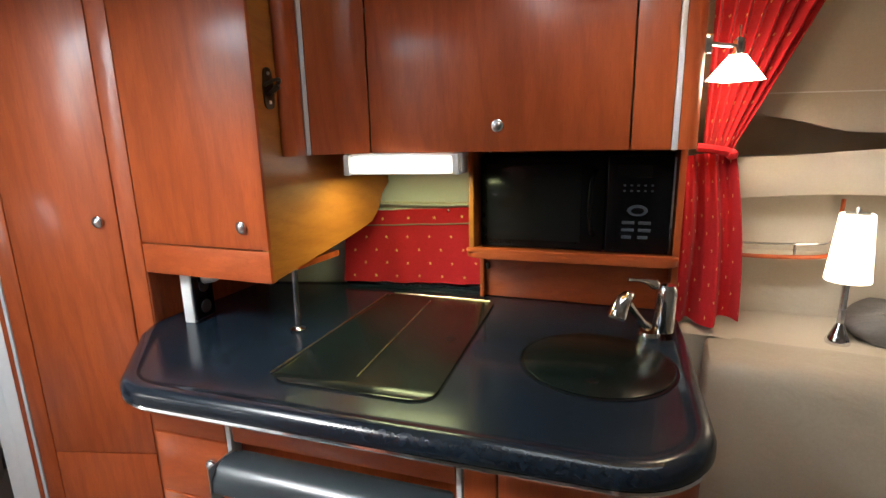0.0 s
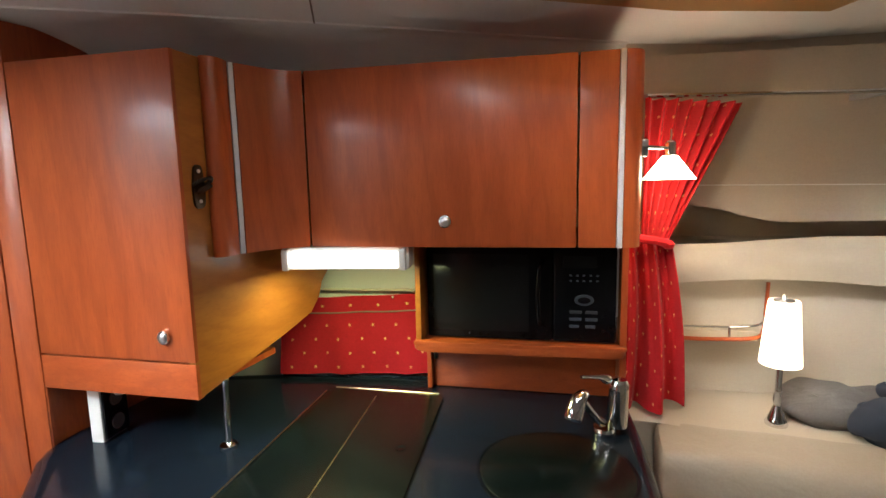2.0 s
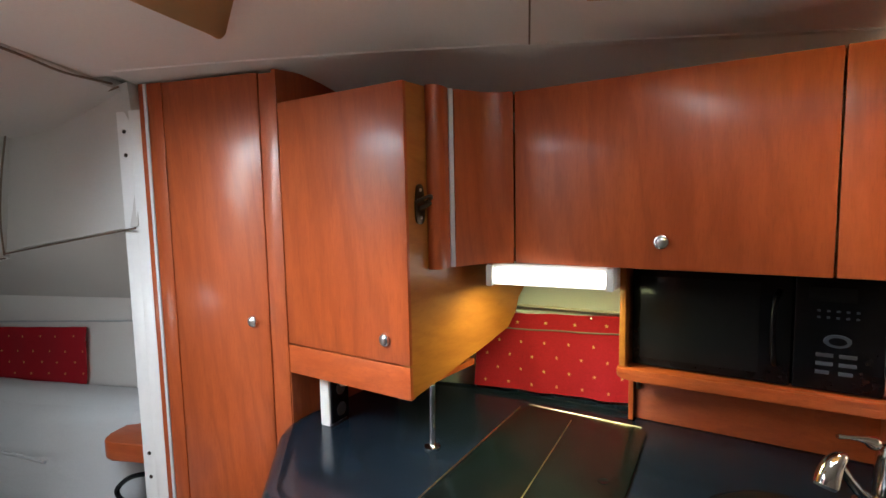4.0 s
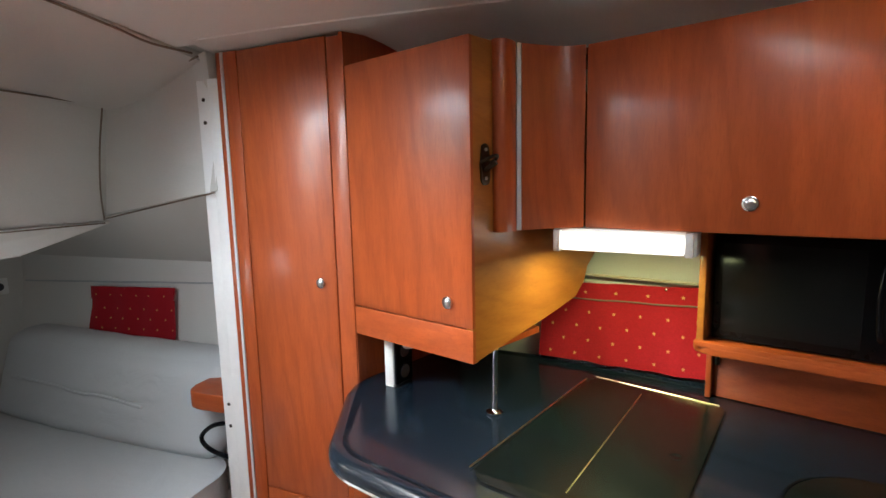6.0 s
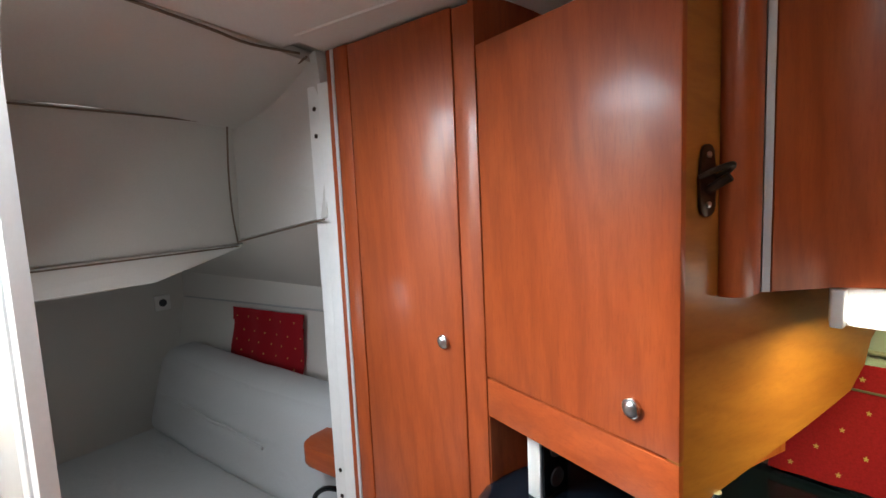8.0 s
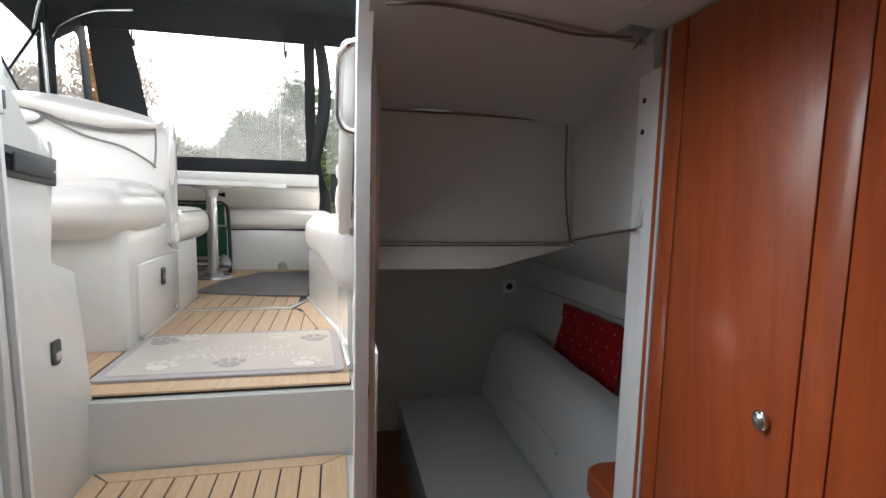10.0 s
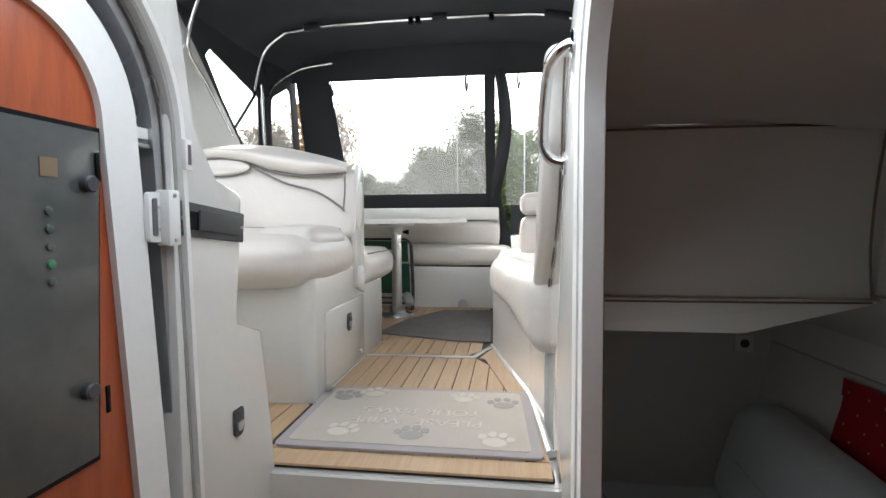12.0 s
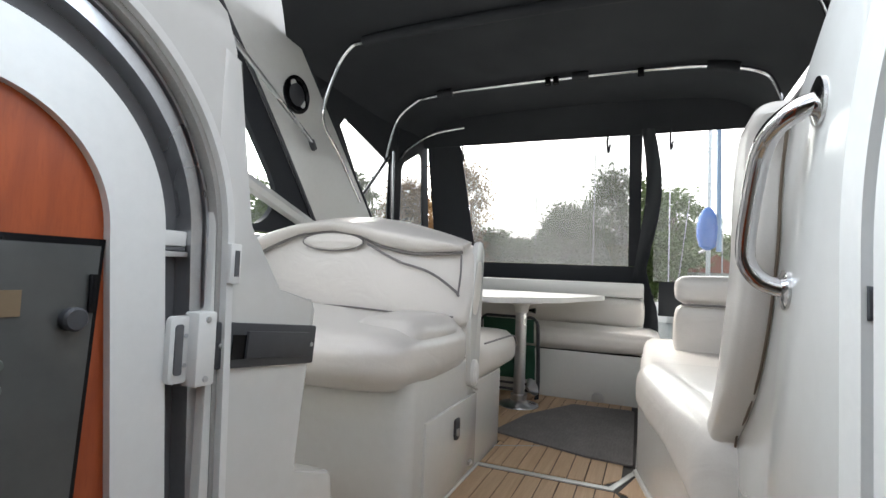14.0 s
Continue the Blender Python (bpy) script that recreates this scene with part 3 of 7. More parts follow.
structure("aft_side_slope", bm, AFT_VINYL, "padded slope under the side deck", "wall")
bm = B()
surf(bm, lambda u, v: (-1.26 - 1.8 * u, 1.64 + 0.12 * min(1.0, v * 1.25), 0.4 + 0.73 * v), 12, 8, (1.8, 0.7), -0.03)
structure("aft_hull_side", bm, LINER, "white lined hull side beside the berth", "wall")
structure("aft_trim", tube(B(), [(-1.27, 1.75, 1.045), (-2.99, 1.75, 0.985)], 0.004, 6), GREIGE, "thin seam along the hull lining", "trim")
structure("aft_bulkhead", box(B(), -3.06, -3.02, 0.7, 1.85, 0, 1.3), AFT_VINYL, "aft bulkhead behind the berth", "wall")
bm = B()
prism(bm, [(-2.1, 1.25), (-1.7, 1.25), (-1.7, 1.765), (-1.83, 1.7)], 0.762, 0.775, "y")
# opening left for the added fill lamp; the well moulding covers it
for x0, x1, z0, z1 in ((-3.05, -1.7, 0, 1.03), (-3.05, -1.83, 1.03, 1.25), (-1.83, -1.7, 1.21, 1.25)):
    box(bm, x0, x1, 0.762, 0.775, z0, z1)
structure("aft_well_side", bm, AFT_VINYL, "inner side of the aft cabin beside the steps", "wall")
structure("aft_floor", box(B(), -3.05, -1.4, 0.72, 1.8, 0.1, 0.14), FLOOR_WOOD, "dark aft cabin floor", "floor")

# piping along the aft panels
for name, pts in (
    ("piping_ceiling", [(-1.3, 0.76, 1.853), (-1.3, 0.87, 1.862), (-1.3, 1.05, 1.845), (-1.3, 1.15, 1.832), (-1.28, 1.27, 1.83)]),
    ("piping_panel_top", [(-1.82, 0.73, 1.742), (-1.82, 1.1, 1.742), (-1.82, 1.39, 1.738)]),
    ("piping_panel_side", [(-1.82, 1.39, 1.738), (-1.93, 1.445, 1.6), (-2.04, 1.51, 1.45), (-2.12, 1.57, 1.325)]),
    ("piping_side_low", [(-1.27, 1.3, 1.432), (-1.6, 1.405, 1.392), (-2.12, 1.57, 1.328)]),
    ("piping_panel_low", [(-2.105, 0.73, 1.31), (-2.105, 1.1, 1.31), (-2.11, 1.565, 1.312)]),
    ("piping_corner", [(-1.28, 1.29, 1.826), (-1.5, 1.33, 1.795), (-1.82, 1.39, 1.738)]),
):
    structure(name, tube(B(), smooth_line([(a + 0.01, b - 0.01, c - 0.009) for a, b, c in pts]), 0.0032, 6), PIPING, "thin brown piping on the aft cabin lining", "trim")

# ---- the setting: companionway ----
# frame members bent from upright to level: centre of the bend at x -1.21, z 1.69
def jamb(bm, r0, r1, y0, y1, z_low=0.35, reach=-0.8):
    cx, cz = -1.21, 1.69
    rings = []
    for k in range(27):
        if k == 0:
            d, o = Vector((-1, 0)), Vector((cx, z_low))
            rake = (0.07 - 0.04 * max(0.0, min(1.0, (r0 - 0.22) / 0.08))) * (cz - z_low) if y0 < 0 else 0.0
            o.x -= rake
        elif k <= 25:
            t = math.pi - (k - 1) / 24 * math.pi / 2
            d, o = Vector((math.cos(t), math.sin(t))), Vector((cx, cz))
        else:
            d, o = Vector((0, 1)), Vector((reach, cz))
        ring = []
        for r, y in ((r0, y0), (r1, y0), (r1, y1), (r0, y1)):
            p = o + d * r
            ring.append(bm.verts.new((p.x, y, p.y)))
        rings.append(ring)
    for a, b in zip(rings, rings[1:]):
        for k in range(4):
            bm.faces.new((a[k], a[(k + 1) % 4], b[(k + 1) % 4], b[k]))
    bm.faces.new(rings[0])
    bm.faces.new(rings[-1][::-1])
    return bm


door_1 = tagged(new("door_1"), "white companionway frame bent up into the roof", "door frame", "", "structure")
part("inner_frame", jamb(B(), 0.148, 0.221, -0.1, -0.05), WHITE_PLASTIC, door_1)
part("groove", jamb(B(), 0.221, 0.265, -0.11, -0.085), GREY_RUBBER, door_1, "dark grey recessed channel")
part("track", jamb(B(), 0.265, 0.284, -0.11, -0.055), STEEL, door_1)
part("track", jamb(B(), 0.284, 0.2865, -0.11, -0.06), GREY_RUBBER, door_1)
part("track", jamb(B(), 0.2865, 0.2905, -0.11, -0.05), STEEL, door_1)
part("track", jamb(B(), 0.2905, 0.2935, -0.11, -0.058), GREY_RUBBER, door_1)
part("pile_seal", jamb(B(), 0.2935, 0.302, -0.11, -0.036), BRUSH, door_1, "worn grey pile seal")
part("outer_frame", jamb(B(), 0.302, 0.314, -0.11, -0.024), WHITE_PLASTIC, door_1)
part("inner_frame", jamb(B(), 0.19, 0.235, 0.7, 0.73), WHITE_PLASTIC, door_1)
part("track", jamb(B(), 0.235, 0.26, 0.712, 0.735), STEEL, door_1)
part("outer_frame", jamb(B(), 0.26, 0.31, 0.7, 0.735), WHITE_PLASTIC, door_1)

# wooden side of the companionway that holds the switch panel
bm = B()
prism(bm, rounded([(-1.489, 0.0, 0), (-1.374, 1.66, 0), (-1.374, 1.86, 0.17), (-0.75, 1.86, 0), (-0.75, 0.0, 0)]), -0.14, -0.062, "y")
structure("wall_companionway", bm, CHERRY, "cherry veneered panel beside the companionway", "wall")
bm = B()
box(bm, -1.55, -0.75, -0.18, -0.142, 0, 1.92)
structure("wall_head", bm, LINER, "white wall behind the switch panel", "wall")
structure("wall_aft_port", box(B(), -1.42, -1.38, -1.75, -0.15, 0, 1.9), LINER, "plain white bulkhead", "wall")

# steps and cockpit moulding
structure("riser", box(B(), -1.9, -1.845, -0.06, 0.72, 0.6, 0.866), GELCOAT, "white moulded riser below the cockpit sill", "step")
structure("step_lower", box(B(), -1.86, -1.5, -0.08, 0.72, 0.3, 0.648, 0.01), GELCOAT, "white moulded companionway step", "step")
structure("step_bottom", box(B(), -1.5, -1.2, -0.08, 0.7, 0.0, 0.36, 0.01), GELCOAT, "white moulded bottom step", "step")
bm = B()
box(bm, -5.1, -1.86, -1.3, 0.72, 0.8, 0.868)
box(bm, -5.1, -3.1, 0.72, 1.3, 0.8, 0.868)
structure("cockpit_floor", bm, GELCOAT, "white cockpit sole under the teak", "floor")

bm = B()
prism(bm, [(-1.5, 0.5), (-1.5, 1.98), (-1.535, 1.97), (-1.565, 1.72), (-1.64, 1.615), (-1.735, 1.6), (-1.745, 1.58), (-1.705, 1.31), (-1.7, 1.29), (-1.81, 1.262), (-1.825, 1.25), (-1.872, 0.88), (-1.872, 0.5)], -0.2, -0.038, "y", 0.006)
prism(bm, [(-1.21 + 0.313 * math.cos(t), 1.69 + 0.313 * math.sin(t)) for t in [math.pi - k * math.pi / 24 for k in range(13)]] + [(-0.9, 2.003), (-0.9, 2.1), (-1.25, 2.1), (-1.42, 2.075), (-1.5, 2.03), (-1.523, 1.98)], -0.2, -0.04, "y")
structure("console_side", bm, GELCOAT, "white moulded console side beside the companionway", "wall")
bm = B()
prism(bm, [(-1.51, 1.9), (-1.57, 1.71), (-1.66, 1.68), (-1.66, 1.62), (-1.73, 1.6), (-1.73, 0.86), (-1.51, 0.86)], -1.25, -0.2, "y", 0.01)
structure("dashboard", bm, GELCOAT, "white helm console moulding", "wall")
bm = B()
prism(bm, [(-1.5, 0.5), (-1.5, 2.01), (-1.52, 1.99), (-1.67, 1.915), (-1.74, 1.895), (-1.8, 1.85), (-1.83, 1.714), (-1.88, 1.605), (-2.0, 1.46), (-2.2, 1.32), (-2.22, 1.2), (-2.24, 0.87), (-2.24, 0.5)], 0.712, 0.752, "y", 0.006)
structure("wall_starboard_well", bm, GELCOAT, "glossy white moulding beside the companionway", "wall")
structure("cockpit_side_port", box(B(), -5.05, -1.45, -1.34, -1.25, 0.5, 1.82, 0.02), GELCOAT, "white cockpit coaming", "wall")
structure("cockpit_side_starboard", box(B(), -5.05, -2.2, 1.28, 1.36, 1.26, 1.62, 0.02), GELCOAT, "white cockpit coaming", "wall")
structure("transom", box(B(), -5.12, -4.98, -1.34, 0.5, 0.5, 1.63, 0.02), GELCOAT, "white transom behind the aft bench", "wall")
structure("hull_port", box(B(), -5.15, 2.7, -1.86, -1.8, -0.5, 1.3), GELCOAT, "white outer hull side", "wall")
# unseen slab, added to close off light leaking in from outside
structure("side_light_cover", box(B(), -3.1, -0.2, 1.3, 1.9, 1.87, 1.9), GELCOAT, "unseen white slab added to keep daylight out of the aft cabin", "deck")
structure("hull_starboard", box(B(), -5.15, 0.3, 1.84, 1.9, -0.5, 1.9), GELCOAT, "white outer hull side", "wall")

# ---- the ground outside ----
bm = B()
box(bm, -2500, 2500, -2500, 2500, -0.6, -0.5)
structure("water", bm, WATER, "calm grey harbour water", "water")
bm = B()
surf(bm, lambda u, v: (-44 - 120 * v, -160 + 320 * u, -0.5 + 1.3 * min(1, v * 8) + 3 * v), 20, 12)
structure("ground", bm, BANK, "grassy bank across the water", "ground")

# ---- galley ----
WL, WR, LC = (-1.245, 1.303), (-0.785, 1.27), (-0.405, 1.128)


def knob(parent, x, y, z, nx, ny):
    """An oval push knob with a raised rim, facing (nx, ny)."""
    m = Matrix.Translation((x, y, z)) @ Vector((nx, ny, 0)).to_track_quat("Z", "Y").to_matrix().to_4x4()
    k = part("knob", lathe(B(), [(0.0145, 0.0), (0.0155, 0.003), (0.0145, 0.006), (0.0125, 0.007)], m, 20), CHROME, parent, "chrome push knob")
    part("button", lathe(B(), [(0.0115, 0.005), (0.0115, 0.008), (0.009, 0.0105), (0.004, 0.012), (0.0, 0.012)], m, 20), STEEL, k)
    return k


# wardrobe: door between two narrow fixed strips, over a plinth panel
wardrobe = thing("wardrobe", (-1.0, 1.45, 0), "tall cherry veneered wardrobe with a closed door", "wardrobe")
dv = (Vector(WR) - Vector(WL)).normalized()
nv = Vector((-dv.y, dv.x))


def on_w(s, off=0.0):
    p = Vector(WL) + dv * s + nv * off
    return (p.x, p.y)


wlen = (Vector(WR) - Vector(WL)).length
bm = B()
prism(bm, [on_w(0.02, 0.02), on_w(wlen - 0.001, 0.02), (-0.62, 1.7), (-1.215, 1.75)], 0.0, 1.815)
part("body", bm, CHERRY, wardrobe)
bm = B()
upright(bm, on_w(0.0465), on_w(0.0965), 0, 1.826, 0.021)
part("front_strip", bm, CHERRY, wardrobe)
bm = B()
upright(bm, on_w(0.0995), on_w(0.4065), 0.488, 1.824, 0.021, 0.0025)
wdoor = part("door", bm, CHERRY, wardrobe)
knob(wdoor, *on_w(0.356, -0.001), 1.165, -nv.x, -nv.y)
bm = B()
upright(bm, on_w(0.4095), on_w(wlen), 0, 1.82, 0.021)
part("front_strip", bm, CHERRY, wardrobe)
bm = B()
upright(bm, on_w(0.0995), on_w(0.4065), 0, 0.4845, 0.021)
part("plinth_panel", bm, CHERRY, wardrobe)
bm = B()
upright(bm, on_w(0.018), on_w(0.0335), 0, 1.826, 0.022, 0.001)
part("edge_strip", bm, CHERRY, wardrobe, "red-brown edge band")
bm = B()
upright(bm, on_w(0.035), on_w(0.0445), 0, 1.826, 0.022, 0.0015, 0.0015)
part("metal_strip", bm, PALE_STRIP, wardrobe, "pale metal edge strip")
bm = B()
prism(bm, [on_w(wlen - 0.012, 0.0), on_w(wlen, 0.0), (-0.56, 1.62), (-0.58, 1.63)], 1.742, 1.828, "z", 0.002)
part("side_cheek", bm, CHERRY, wardrobe)

# white door post of the aft cabin with its screws
post = tagged(new("door_2"), "white door post of the aft cabin", "door frame", "", "structure")
part("post", box(B(), -1.318, -1.268, 1.312, 1.345, 0, 1.757, 0.004), WHITE_PLASTIC, post)
part("post", box(B(), -1.268, -1.229, 1.304, 1.345, 0, 1.757, 0.002), WHITE_PLASTIC, post)
for z in (1.7, 1.633, 0.735, 0.66):
    part("screw", lathe(B(), [(0.006, 0.0), (0.006, 0.002), (0.003, 0.0035)], pose(-1.293, 1.312, z, 90, 0, 0), 10), BRONZE, post)

# hung locker beside the wardrobe
locker = thing("wall_locker", (-0.55, 1.35, 1.03), "cherry veneered locker hung over the worktop", "cabinet")
ld = (Vector(LC) - Vector(WR)).normalized()
ln = Vector((-ld.y, ld.x))
llen = (Vector(LC) - Vector(WR)).length


def on_l(s, off=0.0):
    p = Vector(WR) + ld * s + ln * off
    return (p.x, p.y)


bm = B()
upright(bm, on_l(0.002), on_l(llen), 1.1105, 1.742, 0.02, 0.0025)
ldoor = part("door", bm, CHERRY, locker)
knob(ldoor, *on_l(0.337, -0.001), 1.164, -ln.x, -ln.y)
bm = B()
upright(bm, on_l(0.002), on_l(llen), 1.03, 1.107, 0.02, 0.002)
part("bottom_rail", bm, CHERRY_H, locker)
SIDE = (Vector((-0.17, 1.6)) - Vector(LC)).normalized()
bm = B()
back = Vector((-0.17, 1.6))
sn = Vector((-SIDE.y, SIDE.x))
slen = (back - Vector(LC)).length
prof = [(0.001, 1.031), (0.30, 1.085), (0.37, 1.1)] + [(0.37 + 0.12 * math.sin(t), 1.1 + 0.11 * (1 - math.cos(t))) for t in (0.5, 1.0, 1.4)] + [(0.53, 1.225), (0.53, 1.74), (0.001, 1.74)]
front, rear = [], []
for s, z in prof:
    p = Vector(LC) + SIDE * s + ln * 0.0 + sn * 0.001
    front.append(bm.verts.new((p.x, p.y, z)))
    q = p + sn * 0.018
    rear.append(bm.verts.new((q.x, q.y, z)))
bm.faces.new(front)
bm.faces.new(rear[::-1])
for i in range(len(prof)):
    j = (i + 1) % len(prof)
    bm.faces.new((front[i], rear[i], rear[j], front[j]))
part("side_panel", bm, CHERRY_LIT, locker, "cherry side panel with the tube's golden light in its colour")
bm = B()
prism(bm, [on_l(0.004, 0.021), on_l(llen - 0.02, 0.021), (-0.3, 1.4), (-0.62, 1.5)], 1.034, 1.05)
part("bottom_panel", bm, CHERRY, locker)
bm = B()
prism(bm, [on_l(0.004, 0.021), on_l(llen - 0.02, 0.021), (-0.2, 1.52), (-0.6, 1.6)], 1.72, 1.74)
part("top_panel", bm, CHERRY, locker)

# bottle opener on the locker's side
opener = thing("bottle_opener", (-0.375, 1.18, 1.43), "dark bronze bottle opener screwed to the locker", "bottle opener")
om = Matrix.Translation((-0.385, 1.168, 1.475)) @ Vector((-sn.x, -sn.y, 0)).to_track_quat("Z", "Y").to_matrix().to_4x4()
bm = B()
prism(bm, rounded([(-0.014, -0.045, 0.013), (0.014, -0.045, 0.013), (0.016, 0.0, 0.008), (0.01, 0.045, 0.009), (-0.01, 0.045, 0.009), (-0.016, 0.0, 0.008)]), 0, 0.004, "z", 0.001)
bm.transform(om)
part("plate", bm, BRONZE, opener)
bm = B()
tube(bm, smooth_line([(-0.016, 0.004, 0.004), (-0.014, 0.012, 0.022), (0.0, 0.018, 0.034), (0.014, 0.012, 0.022), (0.016, 0.004, 0.004)]), 0.0038, 8)
tube(bm, smooth_line([(0.0, -0.012, 0.003), (0.0, -0.004, 0.018), (0.004, 0.004, 0.03)]), 0.006, 8)
bm.transform(om)
part("hook", bm, BRONZE, opener)
part("screw", lathe(B(), [(0.004, 0.004), (0.004, 0.006), (0.002, 0.007)], om @ pose(0, 0.032, 0), 10), STEEL, opener)
part("screw", lathe(B(), [(0.004, 0.004), (0.004, 0.006), (0.002, 0.007)], om @ pose(0, -0.03, 0), 10), STEEL, opener)

# upper cabinet: rounded column, hollow corner panel, flap door, end panel and rounded end
upper = thing("upper_cabinet", (0.1, 1.35, 1.32), "long cherry veneered upper cabinet with a flap door", "cabinet")
Z0, Z1 = 1.3235, 1.742


def u_line(x):
    return 1.116 - 0.345 * (x - 0.417)


def shell(pts, name, z0=Z0, z1=Z1, mat=CHERRY, thick=0.018, label=""):
    bm = B()
    fr = [Vector(p) for p in pts]
    nrm = []
    for i in range(len(fr)):
        t = (fr[min(i + 1, len(fr) - 1)] - fr[max(i - 1, 0)]).normalized()
        nrm.append(Vector((-t.y, t.x)))
    bk = [p + n * thick for p, n in zip(fr, nrm)]
    poly = [(p.x, p.y) for p in fr] + [(p.x, p.y) for p in bk[::-1]]
    lo = [bm.verts.new((*p, z0)) for p in poly]
    hi = [bm.verts.new((*p, z1)) for p in poly]
    n = len(fr)
    for i in range(2 * n):
        j = (i + 1) % (2 * n)
        bm.faces.new((lo[i], lo[j], hi[j], hi[i]))
    for i in range(n - 1):
        for ring in (lo, hi):
            bm.faces.new((ring[i], ring[i + 1], ring[2 * n - 2 - i], ring[2 * n - 1 - i]))
    return part(name, bm, mat, upper, label)


column = [tuple(p.xy) for p in smooth_line([(-0.375, 1.205, 0), (-0.372, 1.192, 0), (-0.359, 1.187, 0), (-0.344, 1.195, 0), (-0.334, 1.214, 0), (-0.329, 1.2385, 0)], 5)]
shell(column, "column", mat=CHERRY, label="rounded cherry column")
shell([(-0.3275, 1.241), (-0.3185, 1.2465)], "metal_strip", mat=PALE_STRIP, thick=0.012, label="pale metal edge strip")
hollow = [tuple(p.xy) for p in smooth_line([(-0.3165, 1.248, 0), (-0.29, 1.272, 0), (-0.255, 1.302, 0), (-0.22, 1.318, 0), (-0.184, u_line(-0.184) - 0.002, 0)], 5)]
shell(hollow, "corner_panel")
bm = B()
upright(bm, (-0.181, u_line(-0.181)), (0.4155, u_line(0.4155)), Z0, Z1, 0.018, 0.0025)
flap = part("flap_door", bm, CHERRY, upper)
kx = 0.136
knob(flap, kx, u_line(kx), 1.384, -0.326, -0.945)
bm = B()
upright(bm, (0.419, u_line(0.419)), (0.4955, u_line(0.4955)), Z0, Z1, 0.018, 0.002)
part("end_panel", bm, CHERRY, upper)
bm = B()
upright(bm, (0.4965, u_line(0.4965)), (0.5075, u_line(0.5075)), Z0 - 0.001, Z1 + 0.001, 0.018, 0.0015, 0.0015)
part("metal_strip", bm, PALE_STRIP, upper, "pale metal edge strip")
shell([tuple(p.xy) for p in smooth_line([(0.5085, u_line(0.5085), 0), (0.535, 1.083, 0), (0.556, 1.1, 0), (0.567, 1.13, 0), (0.6, 1.24, 0), (0.645, 1.385, 0)], 4)], "rounded_end")
base_poly = [(-0.362, 1.235), (-0.362, 1.207), (-0.35, 1.208), (-0.343, 1.222), (-0.334, 1.252), (-0.32, 1.262), (-0.262, 1.313), (-0.18, 1.344), (0.417, 1.137), (0.52, 1.11), (0.55, 1.14), (0.63, 1.39), (0.13, 1.5), (-0.18, 1.57)]
part("bottom_panel", prism(B(), base_poly, Z0 + 0.002, Z0 + 0.018), CHERRY, upper)
part("top_panel", prism(B(), base_poly, Z1 - 0.018, Z1 - 0.002), CHERRY, upper)

# tube light under the upper cabinet
tl = thing("tube_lamp", (-0.1, 1.3, 1.262), "lit fluorescent lamp under the upper cabinet", "lamp")
lm = Matrix.Translation((-0.101, 1.292, 0)) @ pose(0, 0, 0, 0, 0, -13.3)
part("housing", box(B(), -0.158, 0.158, 0.001, 0.07, 1.268, 1.323, 0.004, lm), WHITE_PLASTIC, tl)
part("diffuser", box(B(), -0.135, 0.135, -0.02, 0.0, 1.272, 1.314, 0.008, lm), TUBE, tl, "glowing white diffuser")
part("end_cap", box(B(), -0.152, -0.136, -0.022, 0.0, 1.268, 1.32, 0.003, lm), WHITE_PLASTIC, tl)
part("end_cap", box(B(), 0.136, 0.152, -0.022, 0.0, 1.268, 1.32, 0.003, lm), WHITE_PLASTIC, tl)

# worktop
EDGE = [(-0.80, 1.275, 0), (-0.79, 1.21, 0.05), (-0.672, 0.918, 0.16), (0.392, 0.58, 0.17), (0.583, 1.127, 0.03), (0.665, 1.385, 0), (0.13, 1.525, 0), (-0.33, 1.655, 0), (-0.74, 1.69, 0)]


def inset(poly, d):
    out = []
    n = len(poly)
    for i in range(n):
        a, b, c = Vector(poly[i - 1]), Vector(poly[i]), Vector(poly[(i + 1) % n])
        t1, t2 = (b - a), (c - b)
        t1 = t1.normalized() if t1.length > 1e-9 else t2.normalized()
        t2 = t2.normalized() if t2.length > 1e-9 else t1
        nn = Vector((-t1.y - t2.y, t1.x + t2.x)).normalized()
        out.append(tuple(b + nn * d))
    return out


worktop = thing("worktop", (0, 1.1, 0.83), "glossy blue-black galley worktop with a rounded edge", "worktop")
poly = rounded(EDGE, 12)
bm = B()
rings = []
PROFILE = [(0.022, 0.845), (0.006, 0.847), (0.0, 0.855), (0.0005, 0.868), (0.006, 0.878), (0.016, 0.8845), (0.026, 0.886), (0.034, 0.8845), (0.04, 0.882), (0.05, 0.882)]
for d, z in PROFILE:
    rings.append([bm.verts.new((*p, z)) for p in inset(poly, d)])
for a, b in zip(rings, rings[1:]):
    for i in range(len(poly)):
        j = (i + 1) % len(poly)
        bm.faces.new((a[i], a[j], b[j], b[i]))
bm.faces.new(rings[0][::-1])
bm.faces.new(rings[-1])
part("top", bm, COUNTER, worktop)
# bright trim under the bullnose
trim = [p for p in inset(poly, 0.006)][:len(poly) - 4]
bm = B()
tube(bm, [(x, y, 0.8445) for x, y in trim[2:-1]], 0.0045, 6)
part("trim", bm, CHROME, worktop, "bright metal trim under the edge")
part("backsplash", upright(B(), (-0.33, 1.628), (0.125, 1.5), 0.88, 0.894, 0.012, 0.003), COUNTER, worktop)

# hob cover set into the worktop
A, Bq, C, D = Vector((-0.366, 0.935)), Vector((-0.175, 1.5)), Vector((0.15, 1.39)), Vector((-0.03, 0.825))
hob = thing("hob_cover", (-0.1, 1.16, 0.882), "smoked glass hob cover with fine bright dividing lines", "hob")
